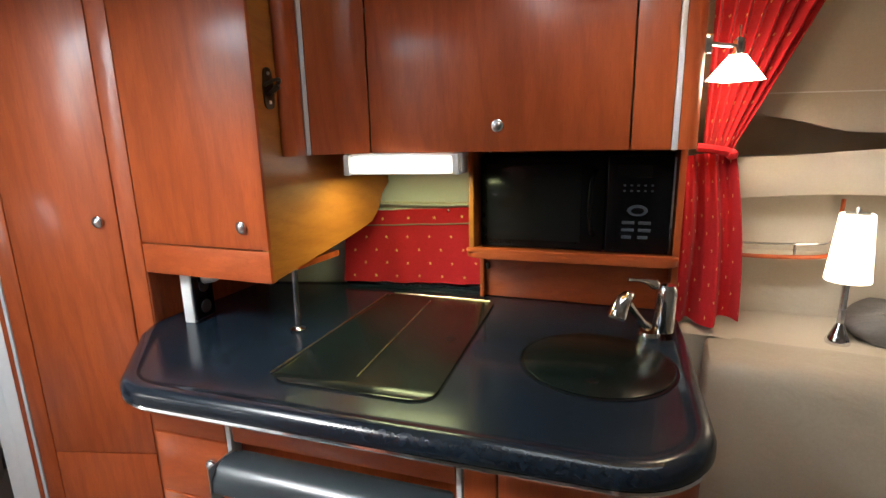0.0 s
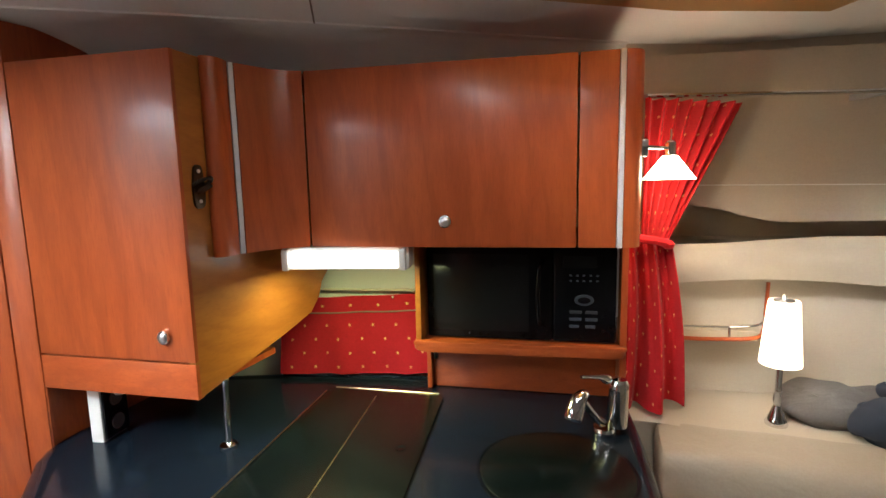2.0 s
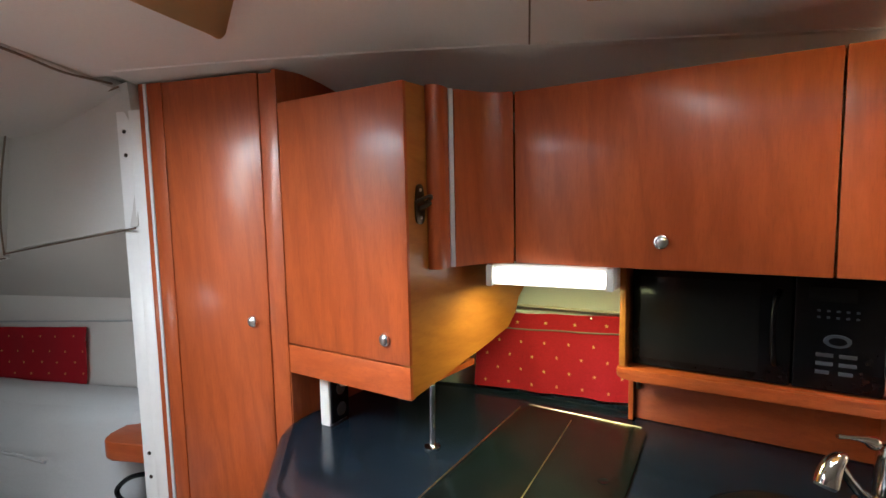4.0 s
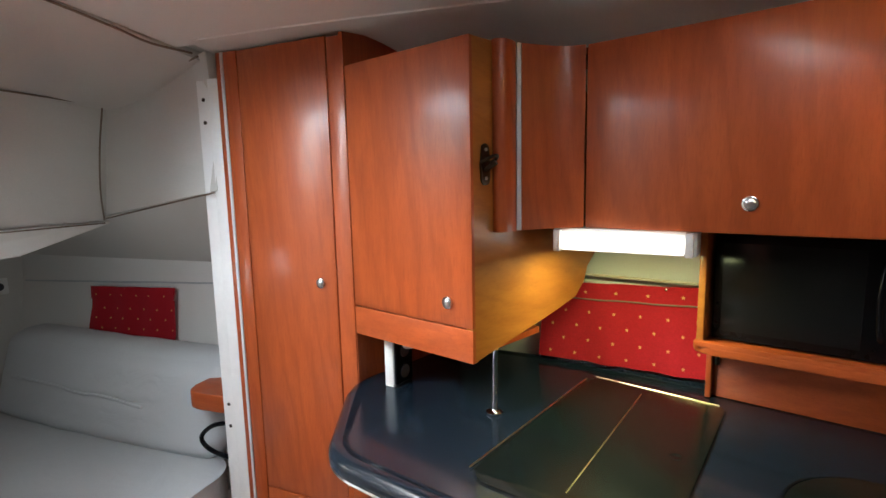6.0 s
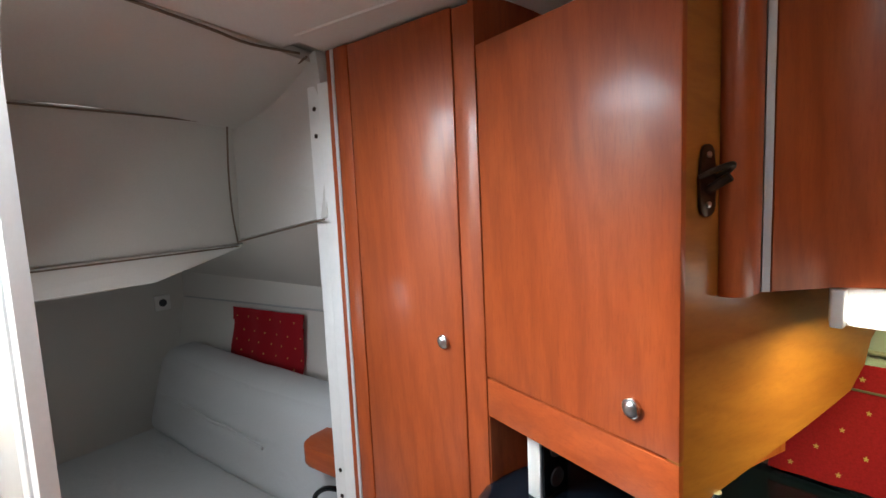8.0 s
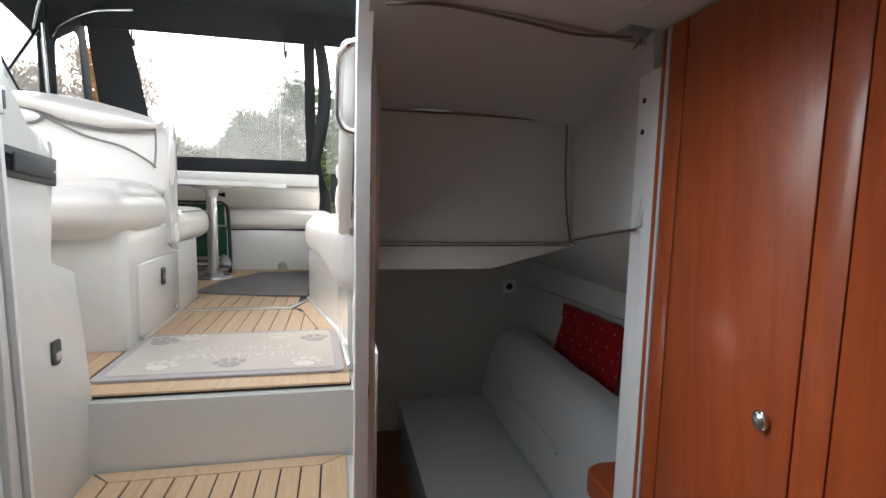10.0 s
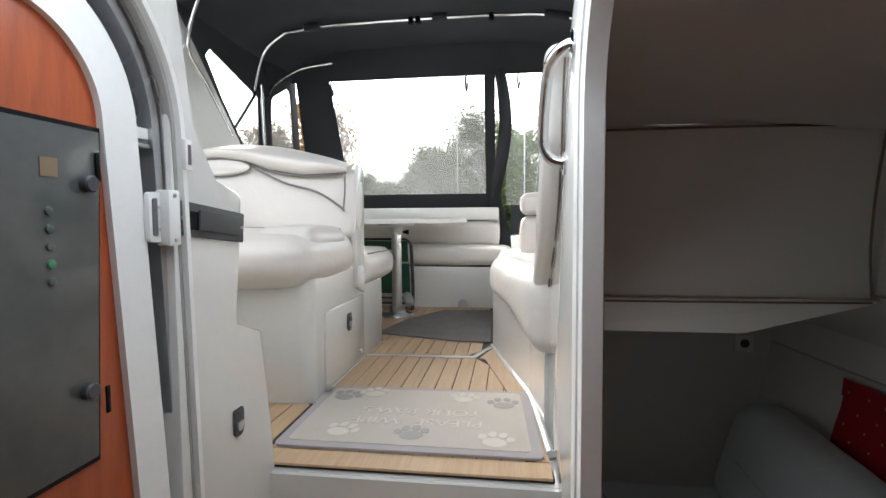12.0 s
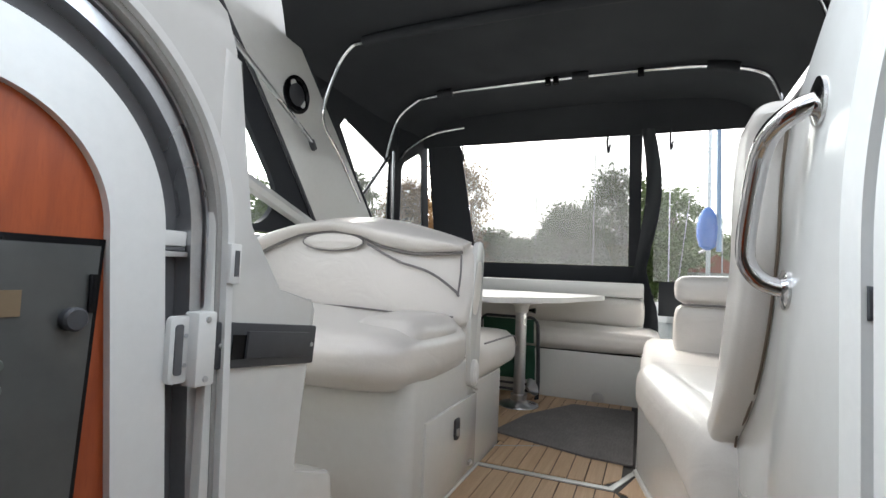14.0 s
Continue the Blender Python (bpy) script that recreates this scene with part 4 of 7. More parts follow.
pl = rounded([(D.x, D.y, 0.045), (C.x, C.y, 0.03), (Bq.x, Bq.y, 0.03), (A.x, A.y, 0.045)], 6)
part("gasket", prism(B(), inset(pl, -0.004), 0.8815, 0.8832), BLACK, hob, "black rubber gasket")
part("lid", prism(B(), pl, 0.8815, 0.886, "z", 0.0015), LID, hob)
M1, M2 = A.lerp(D, 0.5), Bq.lerp(C, 0.45)
p0, p1 = M1.lerp(M2, 0.1), M1.lerp(M2, 0.93)
part("divider", tube(B(), [(p0.x, p0.y, 0.8863), (p1.x, p1.y, 0.8863)], 0.0014, 6), BRASS, hob, "thin bright dividing line")
part("edge_line", tube(B(), [(A.x - 0.002, A.y + 0.03, 0.8858), (Bq.x - 0.005, Bq.y - 0.02, 0.8858)], 0.0018, 6), BRASS, hob, "thin bright edge line")
part("edge_line", tube(B(), [(Bq.x + 0.02, Bq.y, 0.8858), (C.x - 0.015, C.y + 0.007, 0.8858)], 0.0018, 6), BRASS, hob, "thin bright edge line")
part("finger_hole", lathe(B(), [(0.013, 0.8862), (0.0115, 0.8872), (0.0105, 0.8868)], pose(0.0125, 1.122, 0), 20), BLACK, hob, "round black finger hole")

# round sink cover
sink = thing("sink_cover", (0.323, 0.985, 0.882), "round dark cover over the sink", "sink")
part("gasket", lathe(B(), [(0.163, 0.8815), (0.163, 0.8835), (0.158, 0.8842), (0.157, 0.8815)], pose(0.323, 0.985, 0), 48), BLACK, sink, "black rubber gasket")
part("lid", lathe(B(), [(0.1555, 0.8815), (0.1555, 0.885), (0.153, 0.8862), (0.0, 0.8862)], pose(0.323, 0.985, 0), 48), LID, sink)
part("finger_hole", lathe(B(), [(0.013, 0.8865), (0.0115, 0.8872), (0.0105, 0.8866)], pose(0.287, 0.895, 0), 20), BLACK, sink, "round black finger hole")

# mixer tap
tap = thing("mixer_tap", (0.488, 1.109, 0.885), "chrome mixer tap with a pull-out head beside the sink", "tap")
part("base_ring", lathe(B(), [(0.026, 0.884), (0.027, 0.89), (0.025, 0.894), (0.024, 0.9)], pose(0.488, 1.112, 0), 24), CHROME, tap)
part("body", lathe(B(), [(0.0235, 0.9), (0.024, 0.93), (0.0235, 0.99), (0.022, 1.004), (0.017, 1.013), (0.006, 1.017)], pose(0.488, 1.112, 0) @ pose(0, 0, 0, 0, 2, 0), 28), CHROME, tap)
part("spout", tube(B(), [(0.48, 1.107, 0.912), (0.463, 1.096, 0.928), (0.432, 1.076, 0.966), (0.415, 1.065, 0.988)], [0.012, 0.009, 0.0085, 0.0095], 14), CHROME, tap)
part("spray_head", tube(B(), smooth_line([(0.428, 1.074, 0.998), (0.418, 1.067, 1.004), (0.402, 1.057, 0.998), (0.39, 1.049, 0.978), (0.384, 1.045, 0.962)], 4), [0.006 + 0.0145 * math.sin(k / 16 * math.pi / 2) for k in range(17)], 18), CHROME, tap)
part("nozzle", tube(B(), [(0.384, 1.045, 0.9625), (0.382, 1.0438, 0.957)], 0.017, 16), BLACK_MATT, tap)
part("lever", tube(B(), smooth_line([(0.497, 1.116, 1.012), (0.48, 1.108, 1.021), (0.45, 1.096, 1.03), (0.418, 1.084, 1.036)], 4), [0.012, 0.013, 0.0125, 0.011, 0.009, 0.0075, 0.006, 0.005, 0.0045, 0.004, 0.004, 0.0045, 0.004], 10), CHROME, tap)

# steel post between worktop and locker
pole = thing("support_post", (-0.378, 1.225, 0.885), "thin steel post between the worktop and the locker", "post")
part("rod", tube(B(), [(-0.378, 1.21, 0.886), (-0.372, 1.2, 1.046)], 0.0075, 14), CHROME, pole)
part("flange", lathe(B(), [(0.02, 0.884), (0.02, 0.887), (0.01, 0.892)], pose(-0.378, 1.21, 0), 20), CHROME, pole)

# socket box under the locker
sock = thing("socket_box", (-0.715, 1.29, 0.885), "white double socket box standing on the worktop under the locker", "socket")
sm = Matrix.Translation((-0.716, 1.285, 0)) @ pose(0, 0, 0, 0, 0, -15)
part("box", box(B(), 0.01, 0.042, 0.0, 0.075, 0.882, 1.02, 0.003, sm), WHITE_PLASTIC, sock)
part("faceplate", box(B(), 0.042, 0.049, 0.004, 0.075, 0.888, 1.014, 0.002, sm), BLACK, sock, "black faceplate with two outlets")
for z in (0.92, 0.98):
    part("outlet", lathe(B(), [(0.019, 0.0), (0.018, 0.003), (0.014, 0.001), (0.0, 0.001)], sm @ pose(0.049, 0.04, z, 0, 90, 0), 18), BLACK_MATT, sock)
part("plug", lathe(B(), [(0.018, 0.0), (0.018, 0.025), (0.012, 0.045), (0.005, 0.05)], sm @ pose(0.05, 0.045, 1.0, 0, 80, 10), 16), WHITE_PLASTIC, sock, "white plug")
structure("galley_cheek", upright(B(), (-0.782, 1.273), (-0.735, 1.6), 0.88, 1.035, 0.01), CHERRY, "cherry end panel under the locker", "wall")

# curtain over the galley window, hung flat
gc = thing("window_curtain", (-0.1, 1.58, 0.89), "red curtain with gold stars over the galley window", "curtain")
FBL, FBR, FTL, FTR = Vector((-0.333, 1.612, 0.897)), Vector((0.13, 1.5, 0.905)), Vector((-0.318, 1.65, 1.126)), Vector((0.117, 1.515, 1.15))


def drape(u, v, lift=0.0):
    lo, hi = FBL.lerp(FBR, u), FTL.lerp(FTR, u)
    p = lo.lerp(hi, v)
    w = 0.004 * math.sin(u * 17 + v * 2) + 0.003 * math.sin(u * 31 + 1) * (1 - v)
    return p + Vector((-0.26, -0.96, 0)) * (w + lift)


part("cloth", surf(B(), lambda u, v: drape(u, v * 0.8), 40, 10, (0.54, 0.19), 0.002), RED_CLOTH, gc)
part("pelmet", surf(B(), lambda u, v: drape(u, 0.795 + v * 0.205, 0.004), 40, 6, (0.44, 0.05), 0.002), RED_CLOTH, gc)
part("hem", tube(B(), [drape(k / 20, 0.795, 0.005) for k in range(21)], 0.0022, 6), PIPING, gc)
for u in (0.02, 0.78, 0.97):
    part("stud", lathe(B(), [(0.005, 0), (0.004, 0.004), (0.0, 0.006)], Matrix.Translation(drape(u, 0.97, 0.006)) @ pose(0, 0, 0, 90, 0, -15), 10), CHROME, gc)
# window recess above it
bm = B()
wa, wb = Vector((-0.24, 1.612)), Vector((0.13, 1.507))
for z in (1.16, 1.3):
    tube(bm, [(wa.x, wa.y, z), (wb.x, wb.y, z)], 0.004, 6)
structure("window_1", bm, CREAM, "cream framed recess above the red curtain", "window")

# microwave in its niche
mwn = thing("microwave_niche", (0.35, 1.35, 0.9), "cherry niche with a rounded shelf for the microwave", "shelf")
ma, mb = Vector((0.105, 1.418)), Vector((0.585, 1.245))
md = (mb - ma).normalized()
mn = Vector((-md.y, md.x))


def on_m(s, off=0.0):
    p = ma + md * s + mn * off
    return (p.x, p.y)


ml = (mb - ma).length
part("side_board", upright(B(), on_m(-0.012, -0.06), on_m(0.003, -0.06), 1.052, 1.322, 0.17, 0.002), CHERRY_LIT, mwn)
part("side_board", upright(B(), on_m(ml + 0.004, -0.02), on_m(ml + 0.02, -0.02), 0.884, 1.322, 0.17, 0.002), CHERRY, mwn)
sh = rounded([(*on_m(-0.02, -0.085), 0.04), (*on_m(ml + 0.015, -0.07), 0.03), (*on_m(ml + 0.015, 0.12), 0), (*on_m(-0.02, 0.12), 0)])
part("shelf_board", prism(B(), sh, 1.032, 1.05, "z", 0.004, 3), CHERRY_H, mwn)
lip = rounded([(*on_m(-0.02, -0.085), 0.04), (*on_m(ml + 0.015, -0.07), 0.03), (*on_m(ml + 0.015, -0.05), 0.02), (*on_m(-0.004, -0.065), 0.03)])
part("shelf_lip", prism(B(), lip, 1.05, 1.06, "z", 0.003), CHERRY_H, mwn)
part("back_board", upright(B(), on_m(0.008, 0.05), on_m(ml + 0.01, 0.05), 0.884, 1.032, 0.015, 0.002), CHERRY_H, mwn)
part("bracket", upright(B(), on_m(-0.006, 0.03), on_m(0.007, 0.03), 0.884, 1.032, 0.08, 0.002), CHERRY, mwn)
part("back_panel", upright(B(), on_m(0.0, 0.15), on_m(ml + 0.02, 0.15), 1.05, 1.322, 0.01), CHERRY, mwn)
part("clip", upright(B(), on_m(0.012, 0.035), on_m(0.022, 0.035), 0.97, 0.99, 0.014, 0.003), BRONZE, mwn)

mw = thing("microwave", (0.35, 1.36, 1.05), "black built-in microwave oven with a curved handle", "microwave")
part("body", upright(B(), on_m(0.008, 0.012), on_m(ml - 0.004, 0.012), 1.0515, 1.312, 0.13, 0.003), BLACK, mw)
mdoor = part("door", upright(B(), on_m(0.01, -0.012), on_m(0.345, -0.012), 1.054, 1.305, 0.022, 0.004), BLACK, mw)
part("door_glass", upright(B(), on_m(0.028, -0.0135), on_m(0.285, -0.0135), 1.075, 1.285, 0.003, 0.001), SMOKED, mdoor, "dark reflective door glass")
hp = [(*on_m(0.318, -0.013), 1.1), (*on_m(0.312, -0.035), 1.115), (*on_m(0.308, -0.045), 1.18), (*on_m(0.312, -0.036), 1.25), (*on_m(0.32, -0.013), 1.268)]
part("handle", tube(B(), smooth_line(hp), 0.0065, 10), BLACK, mdoor, "glossy black bow handle")
panel = part("control_panel", upright(B(), on_m(0.348, -0.012), on_m(ml - 0.006, -0.012), 1.054, 1.305, 0.022, 0.004), BLACK, mw)
KEY = material("grey_key_print", (0.06, 0.075, 0.095), (0.04, 0.05, 0.065), 0.5, grain_bump=0)
part("display", upright(B(), on_m(0.372, -0.0135), on_m(0.455, -0.0135), 1.25, 1.282, 0.003, 0.001), SMOKED, panel)
for r in range(2):
    for c in range(5):
        part("key", upright(B(), on_m(0.388 + 0.0165 * c, -0.0135), on_m(0.394 + 0.0165 * c, -0.0135), 1.214 + 0.014 * r, 1.2185 + 0.014 * r, 0.003, 0.0005), KEY, panel)
part("dial", lathe(B(), [(0.018, 0.0), (0.0175, 0.003), (0.011, 0.004), (0.0105, 0.002), (0.0, 0.002)], Matrix.Translation((*on_m(0.425, -0.012), 1.166)) @ Vector((-mn.x, -mn.y, 0)).to_track_quat("Z", "Y").to_matrix().to_4x4() @ Matrix.Diagonal((1.35, 0.8, 1, 1)), 24), KEY, panel)
part("dial_centre", lathe(B(), [(0.0105, 0.003), (0.0105, 0.0055), (0.009, 0.006), (0.0, 0.006)], Matrix.Translation((*on_m(0.425, -0.012), 1.166)) @ Vector((-mn.x, -mn.y, 0)).to_track_quat("Z", "Y").to_matrix().to_4x4() @ Matrix.Diagonal((1.5, 0.8, 1, 1)), 20), BLACK, panel)
for r in range(3):
    for c in range(2):
        part("key", upright(B(), on_m(0.389 + 0.04 * c, -0.0135), on_m(0.389 + 0.04 * c + (0.03 if r else 0.024), -0.0135), 1.092 + 0.019 * r, 1.1 + 0.019 * r, 0.003, 0.0008), KEY if r != 2 else BLACK_MATT, panel)
part("edge_gleam_strip", upright(B(), on_m(ml - 0.005, -0.012), on_m(ml - 0.002, -0.012), 1.06, 1.3, 0.02, 0.001), STEEL, panel, "bright metal edge")

# base cabinets under the worktop
FD = (Vector((0.31, 0.64)) - Vector((-0.6, 0.93))).normalized()
FN = Vector((-FD.y, FD.x))


def on_f(s, off=0.0):
    p = Vector((-0.655, 0.985)) + FD * s + FN * off
    return (p.x, p.y)


base = thing("galley_base", (-0.1, 1.2, 0), "cherry veneered galley base cabinet with drawers", "cabinet")
part("body", prism(B(), [on_f(0.03, 0.03), on_f(1.06, 0.03), (0.52, 1.14), (0.6, 1.36), (-0.3, 1.62), (-0.74, 1.6), (-0.76, 1.29)], 0.0, 0.8445), CHERRY, base)
part("drawer_front", upright(B(), on_f(0.015), on_f(0.205), 0.75, 0.843, 0.03, 0.003), CHERRY_H, base)
dr = part("drawer_front", upright(B(), on_f(0.015), on_f(0.205), 0.6, 0.746, 0.03, 0.003), CHERRY_H, base)
knob(dr, *on_f(0.165, -0.001), 0.69, -FN.x, -FN.y)
part("drawer_front", upright(B(), on_f(0.015), on_f(0.205), 0.1, 0.596, 0.03, 0.003), CHERRY_H, base)
part("metal_strip", upright(B(), on_f(0.208), on_f(0.22), 0.0, 0.843, 0.03, 0.002, 0.002), PALE_STRIP, base, "pale metal edge strip")
part("top_rail", upright(B(), on_f(0.223), on_f(0.70), 0.755, 0.843, 0.03, 0.003), CHERRY_H, base)
part("metal_strip", upright(B(), on_f(0.703), on_f(0.713), 0.0, 0.843, 0.03, 0.002, 0.002), PALE_STRIP, base, "pale metal edge strip")
part("end_front", upright(B(), on_f(0.716), on_f(0.775), 0.0, 0.843, 0.03, 0.003), CHERRY, base)
part("end_front", upright(B(), on_f(0.778), on_f(0.96), 0.0, 0.843, 0.03, 0.003), CHERRY, base)
ER = [on_f(0.962)] + [tuple(p.xy) for p in smooth_line([(*on_f(1.02, 0.005), 0), (0.4, 0.7, 0), (0.455, 0.79, 0), (0.5, 0.92, 0), (0.55, 1.1, 0), (0.59, 1.21, 0)], 4)]
bm = B()
rr = [bm.verts.new((*p, 0.0)) for p in ER], [bm.verts.new((*p, 0.843)) for p in ER]
for i in range(len(ER) - 1):
    bm.faces.new((rr[0][i], rr[0][i + 1], rr[1][i + 1], rr[1][i]))
part("rounded_end", bm, CHERRY, base)

fridge = thing("fridge", (-0.25, 0.85, 0.1), "dark teal-grey fridge front under the worktop", "fridge")
part("door", upright(B(), on_f(0.226), on_f(0.698), 0.1, 0.735, 0.035, 0.012, 0.02), FRIDGE, fridge)
bm = B()
prof = [(0.0, 0.735), (-0.03, 0.742), (-0.055, 0.735), (-0.07, 0.715), (-0.072, 0.69), (-0.06, 0.688), (-0.05, 0.705), (0.0, 0.71)]
for s0, s1 in ((0.226, 0.698),):
    ra = [bm.verts.new((*on_f(s0, o), z)) for o, z in prof]
    rb = [bm.verts.new((*on_f(s1, o), z)) for o, z in prof]
    for i in range(len(prof)):
        j = (i + 1) % len(prof)
        bm.faces.new((ra[i], ra[j], rb[j], rb[i]))
    bm.faces.new(ra[::-1])
    bm.faces.new(rb)
part("handle", bm, FRIDGE, fridge, "curved full-width grip")
part("side_band", upright(B(), on_f(0.223, -0.074), on_f(0.2255, -0.074), 0.66, 0.742, 0.07, 0.001), STEEL, fridge)

# ---- saloon corner beyond the galley ----
# red curtain tied back
cur = thing("tied_curtain", (0.7, 1.27, 0.88), "red curtain with gold stars, gathered by a tieback", "curtain")


def upper_fold(u, v):
    top = Vector((0.665, 1.285, 1.675)).lerp(Vector((0.885, 1.222, 1.655)), u)
    tie = Vector((0.665, 1.285, 1.31)).lerp(Vector((0.728, 1.262, 1.318)), u)
    p = tie.lerp(top, v ** 0.9)
    amp = 0.008 + 0.013 * v
    return p + Vector((-0.29, -0.957, 0)) * (amp * math.sin(u * 44) + 0.004 * math.sin(u * 19 + 3 * v))


def lower_fold(u, v):
    tie = Vector((0.625, 1.292, 1.3)).lerp(Vector((0.73, 1.26, 1.315)), u)
    foot = Vector((0.597, 1.277, 0.853 + 0.012 * math.sin(u * 9))).lerp(Vector((0.77, 1.238, 0.872)), u)
    p = foot.lerp(tie, v)
    p.x += 0.012 * math.sin(v * 3.1)
    amp = 0.032 * (1 - v) + 0.009
    return p + Vector((-0.29, -0.957, 0)) * (amp * math.sin(u * 13 + 0.5 * v) + 0.007 * math.sin(u * 31 + 2 * v))


part("cloth", surf(B(), upper_fold, 70, 16, (0.55, 0.37), 0.002), RED_CURTAIN, cur)
part("cloth", surf(B(), lower_fold, 60, 20, (0.55, 0.43), 0.002), RED_CURTAIN, cur)
part("tieback", tube(B(), smooth_line([(0.64, 1.262, 1.322), (0.67, 1.25, 1.318), (0.7, 1.242, 1.312), (0.716, 1.25, 1.308), (0.71, 1.28, 1.31)]), 0.011, 8), RED_CURTAIN, cur)
part("knot", lathe(B(), [(0.004, -0.012), (0.013, -0.006), (0.015, 0.004), (0.008, 0.013)], pose(0.716, 1.242, 1.303), 12), RED_CURTAIN, cur)
rail = thing("curtain_rail", (0.9, 1.25, 1.67), "thin steel curtain rail along the hull", "curtain rail")
part("rod", tube(B(), smooth_line([(0.68, 1.3, 1.683), (0.85, 1.245, 1.678), (1.1, 1.17, 1.672), (1.45, 1.02, 1.66)]), 0.006, 8), CHROME, rail)
part("bracket", box(B(), 0.68, 0.695, 1.3, 1.4, 1.676, 1.69, 0.002), STEEL, rail)
part("bracket", box(B(), 1.2, 1.215, 1.12, 1.31, 1.662, 1.676, 0.002), STEEL, rail)

# reading lamp on the cabinet's rounded end
rl = thing("reading_lamp", (0.6, 1.14, 1.5), "lit reading lamp with a conical glass shade", "lamp")
part("wall_plate", box(B(), 0.557, 0.575, 1.105, 1.135, 1.52, 1.56, 0.004), CHROME, rl)
part("arm", tube(B(), [(0.57, 1.122, 1.542), (0.66, 1.162, 1.542)], 0.005, 10), CHROME, rl)
part("holder", lathe(B(), [(0.011, 1.522), (0.012, 1.53), (0.012, 1.555), (0.006, 1.56)], pose(0.66, 1.16, 0), 16), CHROME, rl)
part("stem", tube(B(), [(0.66, 1.16, 1.558), (0.66, 1.16, 1.585)], 0.0025, 8), CHROME, rl)
bm = B()
lathe(bm, [(0.018, 1.524), (0.063, 1.47), (0.061, 1.47), (0.016, 1.522)], pose(0.66, 1.16, 0), 4)
bm.transform(Matrix.Translation((0.66, 1.16, 0)) @ pose(0, 0, 0, 0, 0, -10) @ Matrix.Translation((-0.66, -1.16, 0)))
part("shade", bm, READING_LIT, rl, "glowing opal glass shade", 20)

# ledge and settee
def ledge_front(u, v):
    x = 0.6 + 1.7 * u
    y = 1.03 - 0.30 * (x - 0.6) - 0.12 * (x - 1.3) * (x > 1.3)
    return x, y


structure("saloon_ledge", prism(B(), [(0.585, 1.235), (0.7, 1.235), (0.756, 1.2), (0.812, 1.135), (0.868, 1.1), (0.947, 1.057), (1.044, 0.985), (1.25, 0.86), (2.3, 0.4), (2.6, 0.45), (1.5, 1.22), (0.95, 1.42), (0.67, 1.45)], 0.6, 0.838, "z", 0.02, 4), CREAM, "cream padded ledge along the hull", "ledge")
settee = thing("settee", (1.2, 0.6, 0), "cream vinyl settee below the ledge", "settee")
sm2 = pose(0.6, 1.1, 0, 0, 0, -26)
part("base", box(B(), 0.03, 1.7, -0.62, -0.01, 0, 0.33, 0.02, sm2), CREAM_SHADED, settee)
part("seat", cushion(B(), 0.02, 1.7, -0.64, -0.02, 0.33, 0.46, 0.05, 0.02, 12, m=sm2), CREAM_SHADED, settee)
part("backrest", cushion(B(), 0.02, 1.7, -0.14, 0.05, 0.46, 0.838, 0.03, 0.006, 14, lambda x, y, z: (x, y + (z - 0.46) * 0.35, z), sm2), CREAM_SHADED, settee)

# upholstered shelf front with the recess over it
def fascia(u, v):
    x = 0.69 + 0.95 * u
    y = 1.385 - 0.02 - 0.31 * (x - 0.8)
    low = 1.178 + 0.012 * math.sin((x - 0.8) * 7) + 0.006
    high = 1.29 + 0.026 * max(0.0, min(1.0, (x - 0.9) / 0.25)) + 0.004 * math.sin((x - 0.72) * 9)
    return (x, y - 0.035 - 0.02 * math.sin(v * math.pi), low + (high - low) * v)


shelf = thing("side_shelf", (1.0, 1.33, 1.18), "cream upholstered shelf along the hull with a wavy front", "shelf")
part("front", surf(B(), fascia, 40, 8, (0.95, 0.12), 0.03), CREAM, shelf)
part("floor", surf(B(), lambda u, v: (0.69 + 0.95 * u, 1.335 - 0.31 * (0.69 + 0.95 * u - 0.8) + 0.24 * v, 1.28), 20, 2, (1, 1), 0.012), CREAM, shelf)
part("upper_panel", surf(B(), lambda u, v: (0.69 + 0.95 * u, 1.345 - 0.31 * (0.69 + 0.95 * u - 0.8) + 0.03 - 0.02 * v, (1.349 + 0.023 * (1 + math.cos(math.pi * max(0.0, min(1.0, (0.95 * u - 0.16) / 0.24))))) * (1 - v) + 1.80 * v), 30, 10, (0.95, 0.42), 0.03), CREAM, shelf)
part("seam", tube(B(), [(0.72, 1.352 - 0.31 * (-0.08), 1.455), (1.64, 1.352 - 0.31 * 0.84, 1.44)], 0.0018, 6), LINER, shelf)
pocket = thing("side_pocket", (0.9, 1.3, 1.0), "small wood-edged pocket with a steel rail under the shelf", "shelf")
def pk(x, off=0.0):
    return 1.375 - 0.31 * (x - 0.8) - off
pts = [(0.72, pk(0.72), 1.035), (0.8, pk(0.8, 0.05), 1.03), (0.9, pk(0.9, 0.06), 1.03), (1.0, pk(1.0, 0.05), 1.034), (1.045, pk(1.045, 0.01), 1.05)]
part("wood_edge", tube(B(), smooth_line(pts), 0.006, 8), CHERRY_H, pocket)
part("wood_edge", tube(B(), [(1.045, pk(1.045, 0.01), 1.05), (1.055, pk(1.055, 0.0), 1.18)], 0.005, 8), CHERRY, pocket)
part("rail", tube(B(), smooth_line([(x, y, z + 0.035) for x, y, z in pts]), 0.003, 8), CHROME, pocket)
part("rail_post", tube(B(), [(0.93, pk(0.93, 0.056), 1.032), (0.93, pk(0.93, 0.056), 1.067)], 0.003, 8), CHROME, pocket)
part("tray", prism(B(), [(p[0], p[1]) for p in pts] + [(1.045, pk(1.045, -0.03)), (0.72, pk(0.72, -0.03))], 1.024, 1.03), CREAM, pocket)

tlamp = thing("table_lamp", (0.98, 1.157, 0.838), "lit table lamp with an opal glass shade on the ledge", "lamp")
